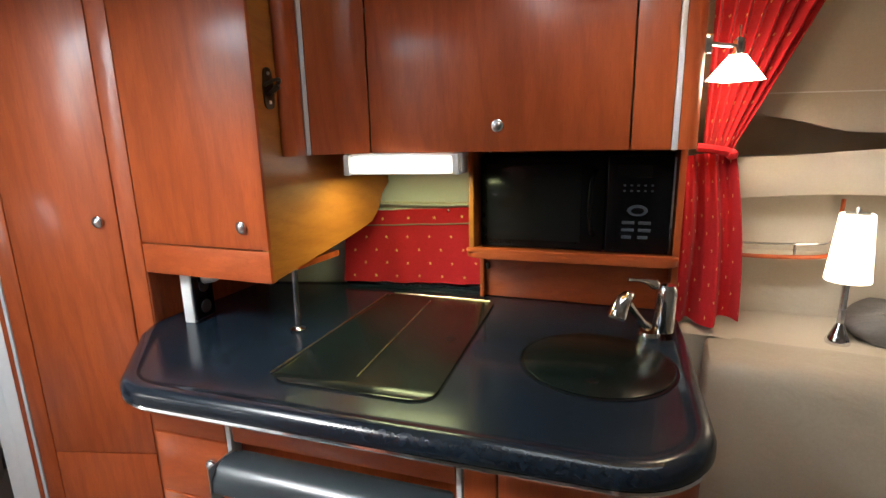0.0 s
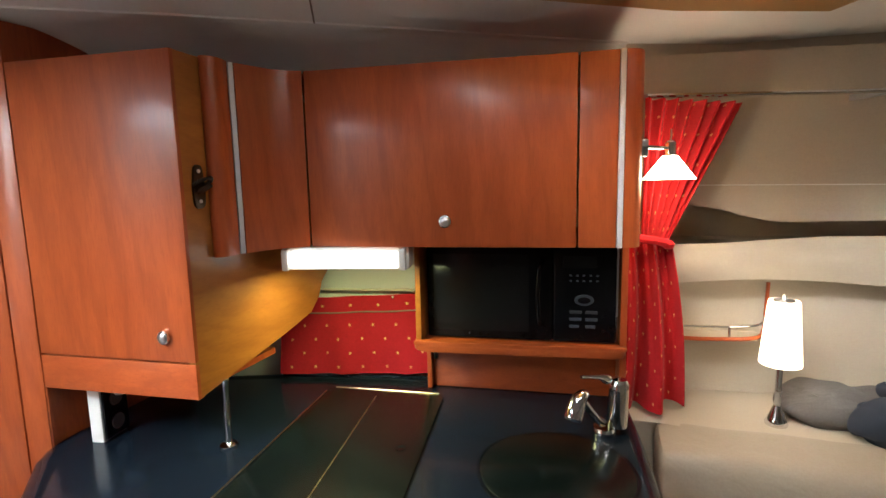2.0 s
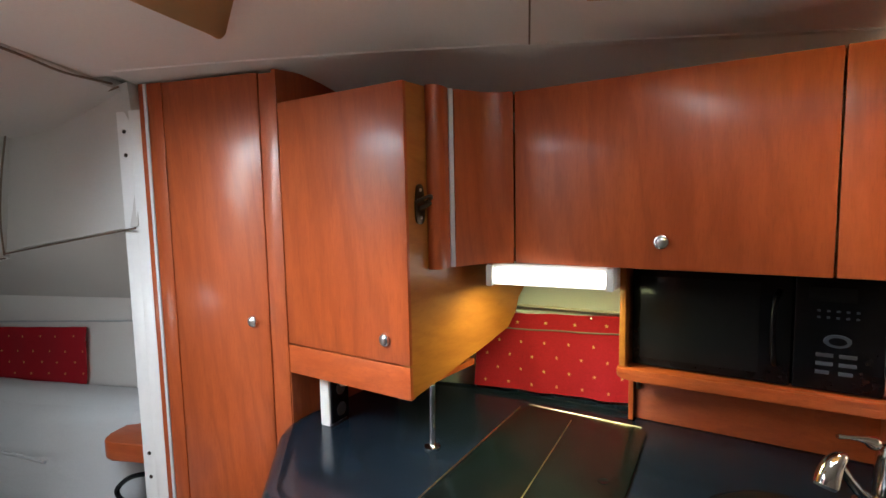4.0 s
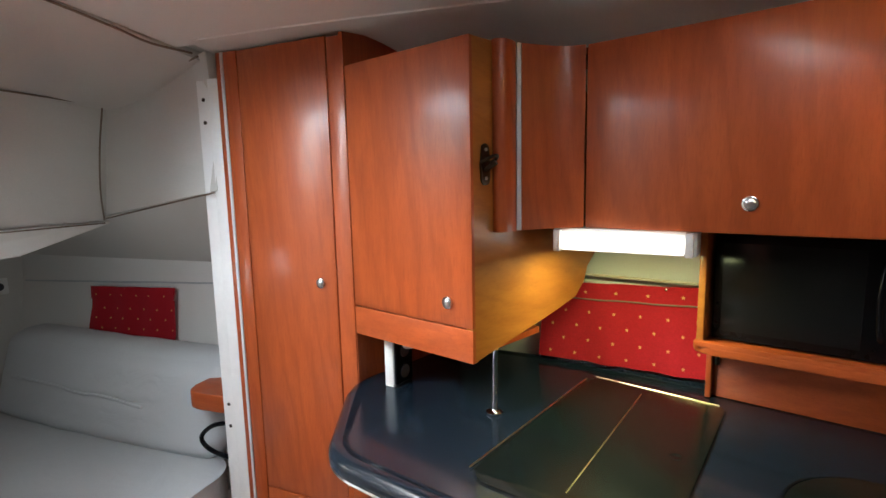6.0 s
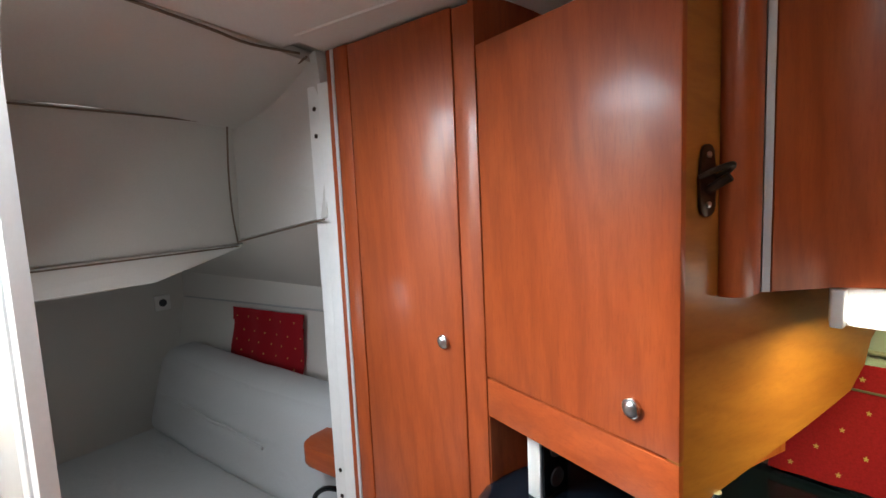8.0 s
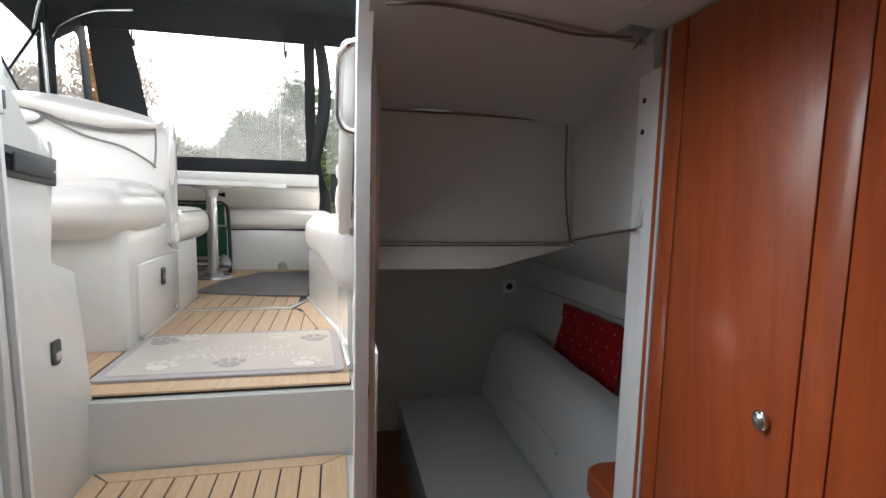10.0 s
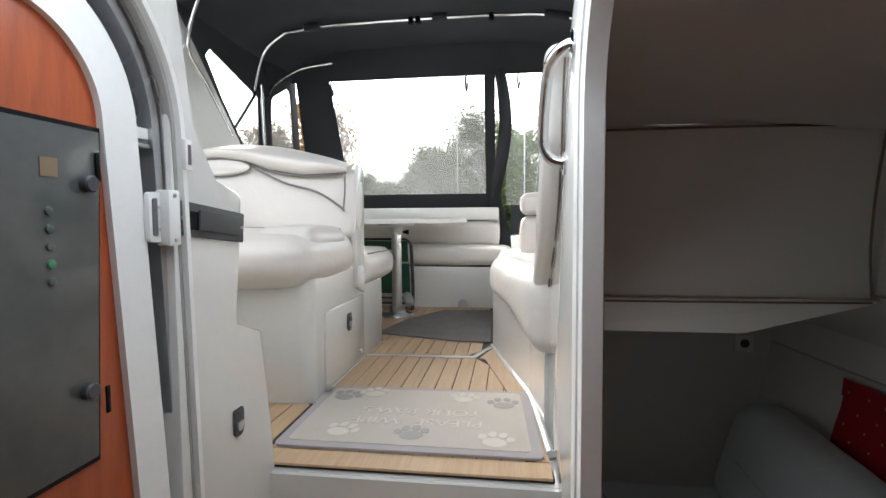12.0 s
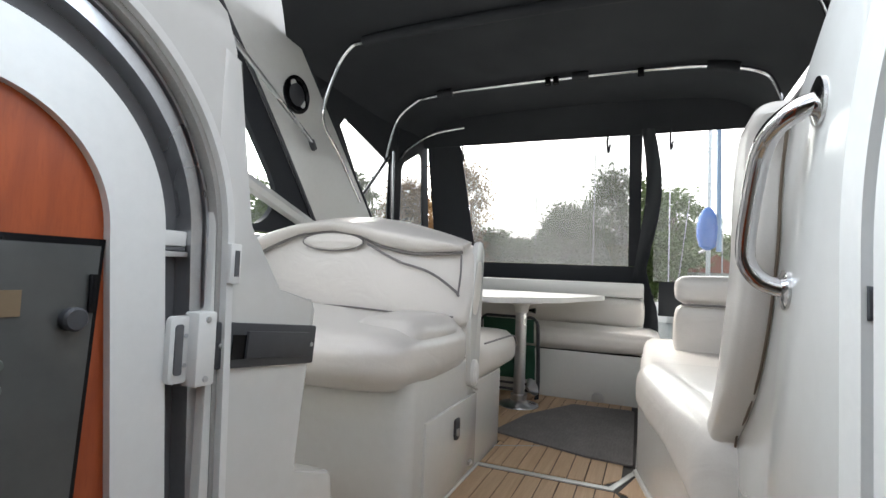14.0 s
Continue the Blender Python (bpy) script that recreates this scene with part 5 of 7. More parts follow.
part("foot", lathe(B(), [(0.026, 0.838), (0.027, 0.843), (0.02, 0.858), (0.011, 0.882), (0.008, 0.89)], pose(0.98, 1.157, 0), 24), CHROME, tlamp)
part("stem", tube(B(), [(0.98, 1.157, 0.885), (0.98, 1.157, 0.99)], 0.0075, 12), STEEL, tlamp)
part("shade", lathe(B(), [(0.047, 1.0), (0.0475, 1.004), (0.035, 1.16), (0.033, 1.164), (0.03, 1.16), (0.044, 1.004)], pose(0.98, 1.157, 0), 32), SHADE_LIT, tlamp, "glowing opal glass shade")
part("cap", lathe(B(), [(0.026, 1.16), (0.024, 1.166), (0.006, 1.168), (0.005, 1.176), (0.002, 1.18)], pose(0.98, 1.157, 0), 20), STEEL, tlamp)

bag = thing("soft_bag", (1.13, 1.1, 0.838), "crumpled dark grey cloth bag lying on the ledge", "bag")


def slump(x, y, z):
    """A full bag sagging away from its crest, with soft creases."""
    k = (z - 0.836) / 0.1
    crest = 0.62 + 0.42 * math.exp(-((x - 1.085) / 0.075) ** 2) + 0.2 * math.exp(-((x - 1.25) / 0.08) ** 2)
    fold = 0.16 * noise.noise(Vector((x * 16, y * 12, 0.3)))
    return (x + 0.02 * k, y - 0.36 * (x - 1.13), 0.836 + 0.1 * k * (crest + fold))


part("cloth", cushion(B(), 1.02, 1.36, 1.06, 1.21, 0.836, 0.936, 0.05, 0.015, 22, slump), BAG_CLOTH, bag)
part("strap", surf(B(), lambda u, v: (1.06 + 0.16 * u, 1.1 - 0.36 * (-0.07 + 0.16 * u) + 0.02 * v + 0.02 * math.sin(u * 4), 0.921 - 0.035 * u + 0.006 * math.sin(u * 9)), 14, 2, (0.2, 0.02), 0.003), STRAP, bag, "paler grey webbing strap")
pouch = thing("navy_pouch", (1.23, 1.02, 0.838), "dark navy folded cloth on the ledge", "cloth")
part("cloth", cushion(B(), 1.1, 1.36, 0.935, 1.03, 0.837, 0.93, 0.04, 0.02, 16, lambda x, y, z: (x, y - 0.4 * (x - 1.24), z + 0.012 * math.sin(x * 40) * (z > 0.86) + 0.01 * noise.noise(Vector((x * 22, y * 22, z * 20))))), NAVY, pouch)
part("fold", cushion(B(), 1.15, 1.38, 0.955, 1.035, 0.925, 0.975, 0.024, 0.008, 12, lambda x, y, z: (x, y - 0.4 * (x - 1.24), z - 0.02 * math.sin((x - 1.2) * 12) + 0.008 * noise.noise(Vector((x * 25, y * 25, z * 20))))), NAVY, pouch)

# skylight with its tan blind
sky = tagged(new("window_2"), "ceiling hatch half covered by a tan blind", "skylight", "", "structure")
bm = B()
for x0, x1, y0, y1 in ((-0.045, 0.92, 1.045, 1.065), (-0.045, 0.92, 0.4, 0.44), (-0.045, -0.025, 0.44, 1.045), (0.88, 0.92, 0.44, 1.045)):
    box(bm, x0, x1, y0, y1, 1.845, 1.93, 0.004)
part("hatch_frame", bm, WHITE_PLASTIC, sky)
hp = part("hatch_pane", box(B(), -0.03, 0.9, 0.42, 1.05, 1.93, 1.936), GLASS, sky)
hp.visible_shadow = False
blind = thing("hatch_blind", (0.5, 0.7, 1.84), "tan fabric blind sagging under the ceiling hatch", "blind")
part("cloth", surf(B(), lambda u, v: (-0.03 + 1.05 * u + 0.28 * (1 - v) * (1 - u), 0.6 + (0.47 + 0.13 * u - 0.1 * max(0, u - 0.65) * 2) * v, 1.845 - 0.014 * math.sin(u * math.pi) * math.sin(v * math.pi)), 20, 10, (1, 1), 0.003), BLIND, blind)
blind2 = thing("roof_blind", (-0.7, 0.7, 1.84), "tan fabric flap under the roof opening", "blind")
part("cloth", surf(B(), lambda u, v: Vector((-0.86, 0.55, 1.852)).lerp(Vector((-0.35, 0.55, 1.852)), u).lerp(Vector((-0.80, 1.055, 1.845)).lerp(Vector((-0.77, 1.05, 1.845)), u), v) - Vector((0, 0, 0.008 * math.sin(u * math.pi))), 12, 12, (1, 1), 0.003), BLIND, blind2)

# ---- aft cabin things ----
sofa = thing("aft_sofa", (-2.0, 1.3, 0.14), "grey vinyl berth sofa with a padded backrest", "sofa")
part("base", prism(B(), rounded([(-2.7, 0.98, 0), (-1.42, 0.98, 0.12), (-1.4, 1.5, 0.05), (-2.7, 1.6, 0)]), 0.14, 0.36), GREIGE, sofa)
part("seat", prism(B(), rounded([(-2.68, 0.96, 0.02), (-1.38, 0.96, 0.16), (-1.36, 1.42, 0.12), (-2.68, 1.42, 0.02)], 10), 0.36, 0.462, "z", 0.03, 5), GREIGE, sofa)
def lean(x, y, z):
    return (x, y + (z - 0.46) * 0.28 + 0.012 * math.exp(-((z - 0.64) / 0.012) ** 2) * (1.0 if -2.3 < x < -1.75 else 0.0), z + 0.015 * math.sin((x + 1.4) * 3))
part("backrest", cushion(B(), -2.68, -1.44, 1.36, 1.55, 0.455, 0.82, 0.07, 0.015, 28, lean), GREIGE, sofa)
part("tuft", tube(B(), smooth_line([(-2.55, 1.395, 0.655), (-2.3, 1.393, 0.65), (-2.15, 1.397, 0.63), (-2.0, 1.395, 0.635), (-1.8, 1.395, 0.615)]), 0.006, 6), GREIGE, sofa)
aq = thing("berth_curtain", (-2.2, 1.7, 0.75), "red curtain with gold stars over the berth window", "curtain")
QBL, QBR, QTL, QTR = Vector((-2.475, 1.685, 0.725)), Vector((-1.935, 1.685, 0.748)), Vector((-2.48, 1.735, 0.985)), Vector((-1.955, 1.735, 1.0))
def quarter(u, v, lift=0.0):
    return QBL.lerp(QBR, u).lerp(QTL.lerp(QTR, u), v) + Vector((0, -1, 0.1)) * (lift + 0.004 * math.sin(u * 19) + 0.004 * math.sin(v * 7 + u * 3))
part("cloth", surf(B(), lambda u, v: quarter(u, v * 0.78), 30, 10, (0.53, 0.19), 0.002), RED_CLOTH, aq)
part("pelmet", surf(B(), lambda u, v: quarter(u, 0.77 + 0.23 * v, 0.006), 30, 5, (0.53, 0.06), 0.002), RED_CLOTH, aq)
tab = thing("side_table", (-1.35, 1.42, 0.7), "small rounded cherry shelf beside the door post", "shelf")
part("top", prism(B(), rounded([(-1.5, 1.325, 0.05), (-1.26, 1.325, 0), (-1.26, 1.62, 0), (-1.5, 1.62, 0.02)]), 0.69, 0.75, "z", 0.006, 3), CHERRY_H, tab)
hoop = thing("cable_loop", (-1.4, 1.36, 0.5), "black cable hanging in a loop under the shelf", "cable")
part("cable", tube(B(), smooth_line([(-1.3, 1.335, 0.66), (-1.4, 1.34, 0.63), (-1.46, 1.345, 0.575), (-1.42, 1.345, 0.535), (-1.3, 1.34, 0.52)]), 0.008, 8), BLACK, hoop)
bs = thing("berth_socket", (-2.98, 1.5, 1.0), "small white socket on the aft bulkhead", "socket")
part("plate", box(B(), -3.02, -3.005, 1.6, 1.68, 0.93, 1.01, 0.004), WHITE_PLASTIC, bs)
part("outlet", lathe(B(), [(0.02, 0), (0.019, 0.003), (0.0, 0.003)], pose(-3.005, 1.64, 0.97, 0, 90, 0), 14), BLACK_MATT, bs)

# ---- companionway fittings ----
striker = thing("door_latch", (-1.46, -0.045, 1.5), "white plastic door latch on the sliding track", "latch")
bm = B()
prism(bm, rounded([(-1.44, 1.497, 0.006), (-1.47, 1.497, 0.004), (-1.47, 1.587, 0.004), (-1.44, 1.587, 0.006)]), -0.05, -0.04, "y", 0.002)
part("pull", bm, WHITE_PLASTIC, striker)
bm = B()
prism(bm, rounded([(-1.447, 1.508, 0.005), (-1.459, 1.508, 0.003), (-1.459, 1.576, 0.003), (-1.447, 1.576, 0.005)]), -0.0405, -0.038, "y")
part("slot", bm, GREY_RUBBER, striker, "dark slot")
part("body", box(B(), -1.5, -1.468, -0.05, -0.022, 1.49, 1.592, 0.003), WHITE_PLASTIC, striker)
for z in (1.5, 1.582):
    part("screw", lathe(B(), [(0.0045, 0), (0.004, 0.0018), (0, 0.0018)], pose(-1.484, -0.022, z, -90, 0, 0), 10), STEEL, striker)
for z in (1.52, 1.56):
    part("screw", lathe(B(), [(0.003, 0), (0.003, 0.0015), (0, 0.0015)], pose(-1.464, -0.04, z, -90, 0, 0), 10), STEEL, striker)
bumper = thing("track_stop", (-1.453, -0.07, 1.68), "white ribbed stop bridging the door channel", "door stop")
part("block", box(B(), -1.4745, -1.4315, -0.085, -0.062, 1.682, 1.703, 0.002), WHITE_PLASTIC, bumper)
part("rib", box(B(), -1.4745, -1.4315, -0.085, -0.0585, 1.667, 1.6745, 0.0015), STEEL, bumper)
part("rib", box(B(), -1.4745, -1.4315, -0.085, -0.064, 1.6755, 1.681, 0.001), GREY_RUBBER, bumper)
keeper = thing("keeper_plate", (-1.52, -0.03, 1.65), "white keeper plate on the door frame", "latch")
part("plate", box(B(), -1.532, -1.512, -0.026, -0.016, 1.632, 1.69, 0.002), WHITE_PLASTIC, keeper)
part("slot", box(B(), -1.527, -1.519, -0.017, -0.0145, 1.642, 1.68), GREY_RUBBER, keeper)

# switch panel with its smoked cover
sw = thing("switch_panel", (-1.2, -0.1, 1.4), "switch panel behind a smoked acrylic cover", "switch panel")
part("cover", prism(B(), [(-1.322, 1.165), (-1.35, 1.675), (-0.95, 1.675), (-0.95, 1.165)], -0.0605, -0.05, "y", 0.002), ACRYLIC, sw)
part("surround", prism(B(), [(-1.33, 1.155), (-1.358, 1.683), (-0.94, 1.683), (-0.94, 1.155)], -0.0615, -0.056, "y", 0.001), BLACK, sw)
for z in (1.592, 1.275):
    part("thumbscrew", lathe(B(), [(0.013, 0), (0.0135, 0.01), (0.011, 0.013), (0, 0.013)], pose(-1.30 - (z - 1.17) * 0.05, -0.05, z, -90, 0, 0), 18), BLACK_MATT, sw)
for z in (1.62, 1.25):
    part("hinge", box(B(), -1.345, -1.337, -0.0495, -0.046, z - 0.022, z + 0.022, 0.001), BLACK, sw)
DULL_LAMP = material("unlit_indicator", (0.07, 0.085, 0.075), (0.05, 0.06, 0.055), 0.4)
GREEN_LAMP = material("green_indicator", (0.05, 0.2, 0.09), (0.04, 0.15, 0.07), 0.4)
TAN_TAG = material("tan_tag", (0.2, 0.14, 0.08), (0.16, 0.11, 0.06), 0.7)
for i, z in enumerate((1.55, 1.525, 1.5, 1.475, 1.45)):
    part("indicator", lathe(B(), [(0.007, 0), (0.006, 0.003), (0, 0.004)], pose(-1.255, -0.05, z, -90, 0, 0), 12), GREEN_LAMP if i == 3 else DULL_LAMP, sw)
part("tag", box(B(), -1.272, -1.245, -0.0498, -0.0488, 1.598, 1.625), TAN_TAG, sw)

# grab rail, plate, drain latches
grab = thing("grab_rail", (-1.72, 0.7, 1.65), "polished steel grab rail on the white moulding", "grab rail")
part("tube", tube(B(), smooth_line([(-1.622, 0.712, 1.866), (-1.63, 0.692, 1.86), (-1.655, 0.674, 1.846), (-1.69, 0.667, 1.822), (-1.735, 0.664, 1.765), (-1.762, 0.663, 1.715), (-1.768, 0.667, 1.688), (-1.768, 0.684, 1.666), (-1.764, 0.712, 1.656)], 5), 0.0125, 14), CHROME, grab)
for x, z in ((-1.622, 1.866), (-1.764, 1.656)):
    part("flange", lathe(B(), [(0.027, 0), (0.027, 0.004), (0.016, 0.008)], pose(x, 0.712, z, 90, 0, 0), 20), CHROME, grab)
wp = thing("wall_plate", (-1.48, 0.71, 1.65), "small grey plate on the white moulding", "fitting")
part("plate", prism(B(), rounded([(-1.5, 1.63, 0.004), (-1.465, 1.636, 0.004), (-1.465, 1.662, 0.004), (-1.5, 1.67, 0.004)]), 0.704, 0.714, "y", 0.002), BLACK_MATT, wp)


def flush_pull(name, x, y, z, s, label):
    ob = thing(name, (x, y, z), label, "latch", "flush pulls on the mouldings")
    part("rim", prism(B(), rounded([(x - 0.02 * s, z - 0.032 * s, 0.014 * s), (x + 0.02 * s, z - 0.032 * s, 0.014 * s), (x + 0.02 * s, z + 0.032 * s, 0.006 * s), (x - 0.02 * s, z + 0.032 * s, 0.006 * s)]), y - 0.002, y + 0.005, "y", 0.0015), BLACK_MATT, ob)
    part("ring", prism(B(), rounded([(x - 0.012 * s, z - 0.02 * s, 0.01 * s), (x + 0.012 * s, z - 0.02 * s, 0.01 * s), (x + 0.012 * s, z + 0.002 * s, 0.002), (x - 0.012 * s, z + 0.002 * s, 0.002)]), y + 0.003, y + 0.009, "y", 0.001), STEEL, ob)
    return ob


flush_pull("flush_pull", -1.698, -0.038, 1.066, 1.0, "grey flush pull in the white console side")
flush_pull("flush_pull", -2.66, -0.086, 1.105, 1.15, "grey flush pull in the seat locker hatch")

vent = thing("console_vent", (-1.62, -0.035, 1.52), "dark grey vent let into the white console side", "vent")
vm = Matrix.Translation((-1.621, -0.036, 1.53)) @ pose(0, 0, 0, 0, -6, 0)
part("frame", box(B(), -0.117, 0.117, -0.004, 0.006, -0.034, 0.034, 0.003, vm), BLACK_MATT, vent)
part("mouth", box(B(), 0.045, 0.085, 0.004, 0.0075, -0.02, 0.016, 0.0, vm), BLACK, vent)
part("lid", box(B(), -0.09, 0.058, 0.004, 0.012, -0.02, 0.022, 0.002, vm), BLACK_MATT, vent)
for s in (-0.106, 0.106):
    part("screw", lathe(B(), [(0.004, 0), (0.0035, 0.002), (0, 0.002)], vm @ pose(s, 0.006, 0.0, -90, 0, 0), 10), STEEL, vent)

# ---- cockpit furniture ----
helm = thing("helm_seat", (-2.55, -0.6, 0.885), "ivory vinyl double helm seat on a white moulded base", "seat")
part("base", prism(B(), rounded([(-2.29, -1.2, 0), (-2.29, -0.098, 0.05), (-2.86, -0.098, 0), (-2.86, -1.2, 0)]), 0.866, 1.33, "z", 0.01), GELCOAT, helm)
h = part("hatch", box(B(), -2.885, -2.4, -0.105, -0.088, 0.905, 1.19, 0.004), GELCOAT, helm, "white locker hatch")
part("hinge", box(B(), -2.42, -2.38, -0.09, -0.075, 0.9, 0.915, 0.002), STEEL, h)
part("hinge", box(B(), -2.83, -2.8, -0.09, -0.08, 0.93, 0.945, 0.002), STEEL, h)


def seat_pad(x, y, z):
    front = max(0.0, (x + 2.42) / 0.22)
    return (x + 0.03 * math.sin((y + 1.1) * 3.0), y, z + (1.44 - z) * 0.22 * front + 0.012 * math.sin(y * 5))


part("seat", cushion(B(), -2.78, -2.17, -1.16, -0.085, 1.295, 1.5, 0.085, 0.02, 20, seat_pad), SEAT_VINYL, helm)
part("bolster", cushion(B(), -2.7, -2.3, -0.34, -0.095, 1.4, 1.51, 0.05, 0.012, 12, lambda x, y, z: (x + 0.15 * (y + 0.2), y, z)), SEAT_VINYL, helm)


def arch(y):
    return 1.87 - 0.32 * (y + 0.66) ** 2


def back_pad(x, y, z):
    k = (z - 1.45) / 0.42
    return (x - 0.06 * k, y, 1.45 + (arch(y) - 1.45) * k)


part("backrest", cushion(B(), -2.86, -2.7, -1.2, -0.088, 1.45, 1.87, 0.06, 0.02, 20, back_pad), SEAT_VINYL, helm)
WAVE = [(-1.16, 1.68), (-1.12, 1.7), (-0.98, 1.76), (-0.86, 1.8), (-0.7, 1.815), (-0.56, 1.795), (-0.45, 1.755), (-0.3, 1.73), (-0.11, 1.74)]


def head_pad(u, v):
    """Full head cushion that overhangs the wavy piping and rolls over the top of the back."""
    y = -1.15 + 1.045 * u
    low = along(WAVE, y)
    high = arch(y) + 0.012
    end = min(1.0, u / 0.06, (1 - u) / 0.06) ** 0.5
    swell = math.sin(math.pi * min(1.0, v / 0.9)) ** 0.45 if v < 0.9 else 0.0
    return (-2.728 + 0.052 * swell * (0.35 + 0.65 * end) - 0.075 * max(0.0, v - 0.55) / 0.45, y, low + (high - low) * v)


part("head_pad", surf(B(), head_pad, 48, 14, (1.05, 0.15), 0.03), SEAT_VINYL, helm)
part("piping", tube(B(), smooth_line([(-2.715, y, z) for y, z in ((-1.12, 1.70), (-0.98, 1.76), (-0.86, 1.8), (-0.7, 1.815), (-0.56, 1.795), (-0.45, 1.755), (-0.3, 1.73), (-0.11, 1.74))]), 0.007, 8), SEAT_GREY, helm, "grey piping under the head roll, darkened for its shadow line")
part("piping", tube(B(), smooth_line([(-2.708, y, z) for y, z in ((-0.52, 1.765), (-0.38, 1.70), (-0.24, 1.66), (-0.14, 1.6), (-0.115, 1.575))]), 0.005, 8), SEAT_GREY, helm)
part("piping", tube(B(), smooth_line([(-2.71, y, z) for y, z in ((-0.12, 1.58), (-0.112, 1.66), (-0.112, 1.73))]), 0.004, 8), SEAT_GREY, helm)
bm = B()
lathe(bm, [(0.01, -0.012), (0.12, -0.004), (0.135, 0.008), (0.11, 0.02), (0.0, 0.026)], None, 28)
bm.transform(Matrix.Translation((-2.715, -0.69, 1.772)) @ pose(0, 0, 0, 0, 90, 0) @ Matrix.Diagonal((0.27, 1.1, 1, 1)))
part("oval_pad", bm, SEAT_VINYL, helm)
bm = B()
tube(bm, [(-2.708, -0.69 + 0.15 * math.cos(a), 1.772 + 0.037 * math.sin(a)) for a in [k * math.tau / 32 for k in range(32)]], 0.0045, 6, True)
part("piping", bm, SEAT_GREY, helm)
# dark tube draws the shade in the crease behind the seat
part("seam", tube(B(), smooth_line([(-2.695, y, 1.502 + 0.006 * math.sin(y * 7)) for y in (-1.1, -0.85, -0.6, -0.35, -0.13)]), 0.004, 6), SEAT_GREY, helm, "dark crease line between seat and back, its shade in the colour")
part("end_panel", prism(B(), rounded([(-2.77, 1.24, 0.03), (-2.75, 1.5, 0.02), (-2.80, 1.79, 0.03), (-2.88, 1.78, 0.03), (-2.87, 1.2, 0.0)]), -0.098, -0.078, "y", 0.006), GELCOAT, helm)
part("tilt_knob", lathe(B(), [(0.026, 0), (0.026, 0.008), (0.02, 0.012), (0.012, 0.008), (0, 0.008)], pose(-2.79, -0.078, 1.285, -90, 0, 0) @ Matrix.Diagonal((1.1, 1.9, 1.6, 1)), 20), WHITE_PLASTIC, helm)

dinette = thing("dinette_seat", (-3.1, -0.6, 0.885), "ivory vinyl dinette seat behind the helm", "seat")
part("base", prism(B(), rounded([(-2.87, -1.2, 0), (-2.87, -0.1, 0), (-3.27, -0.1, 0.02), (-3.27, -1.2, 0)]), 0.866, 1.225, "z", 0.006), GELCOAT, dinette)
part("seat", cushion(B(), -3.52, -2.9, -1.15, -0.085, 1.21, 1.385, 0.07, 0.015, 14), SEAT_VINYL, dinette)
part("piping", tube(B(), smooth_line([(-2.95, -0.083, 1.375), (-3.2, -0.079, 1.372), (-3.42, -0.083, 1.36), (-3.49, -0.083, 1.31)]), 0.004, 6), SEAT_GREY, dinette)

table = thing("cockpit_table", (-3.93, -0.23, 0.885), "white cockpit table on a polished steel pedestal", "table")
part("tabletop", prism(B(), rounded([(-3.45, -0.98, 0.05), (-4.75, -0.98, 0.05), (-4.75, 0.16, 0.06), (-4.6, 0.255, 0.05), (-3.85, 0.08, 0.1), (-3.45, -0.2, 0.1)]), 1.515, 1.545, "z", 0.008, 3), WHITE_PLASTIC, table)
part("column", tube(B(), [(-3.95, -0.175, 0.93), (-3.95, -0.175, 1.47)], 0.034, 24), STEEL, table)
part("foot", lathe(B(), [(0.12, 0.887), (0.118, 0.894), (0.07, 0.905), (0.05, 0.92), (0.05, 0.955)], pose(-3.95, -0.175, 0), 28), STEEL, table)
part("socket", lathe(B(), [(0.04, 1.44), (0.042, 1.475), (0.055, 1.49), (0.12, 1.5), (0.125, 1.514)], pose(-3.95, -0.175, 0), 24), WHITE_PLASTIC, table)
part("clamp_knob", tube(B(), [(-3.95, -0.13, 1.455), (-3.95, -0.09, 1.455)], [0.007, 0.018], 12), BLACK, table)
part("clamp_knob", tube(B(), [(-4.0, -0.135, 0.975), (-4.03, -0.11, 0.985)], [0.015, 0.055], 14), STEEL, table)

bench = thing("aft_bench", (-4.6, -0.3, 0.885), "ivory vinyl bench across the stern", "bench")
part("base", box(B(), -4.98, -4.29, -1.24, 0.56, 0.868, 1.195, 0.008), GELCOAT, bench)
part("seat", cushion(B(), -4.8, -4.24, -1.22, 0.6, 1.2, 1.33, 0.05, 0.012, 18), SEAT_VINYL, bench)
# black strip draws the shadow between base and cushion
part("gap_shadow", box(B(), -4.5, -4.283, -1.2, 0.56, 1.19, 1.205), BLACK, bench, "black strip standing in for the shadow under the cushion")
part("backrest", cushion(B(), -4.97, -4.8, -1.22, 0.5, 1.32, 1.52, 0.04, 0.008, 14), SEAT_VINYL, bench)
part("top_moulding", box(B(), -4.99, -4.84, -1.24, 0.5, 1.53, 1.64, 0.015), GELCOAT, bench)
part("drain_cover", lathe(B(), [(0.04, 0), (0.035, 0.006), (0, 0.009)], pose(-4.288, 0.25, 0.905, 0, 90, 0), 18), STEEL, bench)

chair = thing("folding_chair", (-4.15, -0.28, 0.885), "folded green canvas chair leaning on the aft bench", "chair")
cm = Matrix.Translation((-4.15, -0.29, 0.885)) @ pose(0, 0, 0, 0, 8, 0)
bm = B()
for s in (-0.185, 0.185):
    tube(bm, [cm @ Vector(p) for p in smooth_line([(-0.01, s, 0.0), (-0.01, s, 0.44), (-0.01, s * 0.93, 0.5), (-0.01, s * 0.8, 0.52)])], 0.009, 8)
tube(bm, [cm @ Vector((-0.01, -0.15, 0.52)), cm @ Vector((-0.01, 0.15, 0.52))], 0.009, 8)
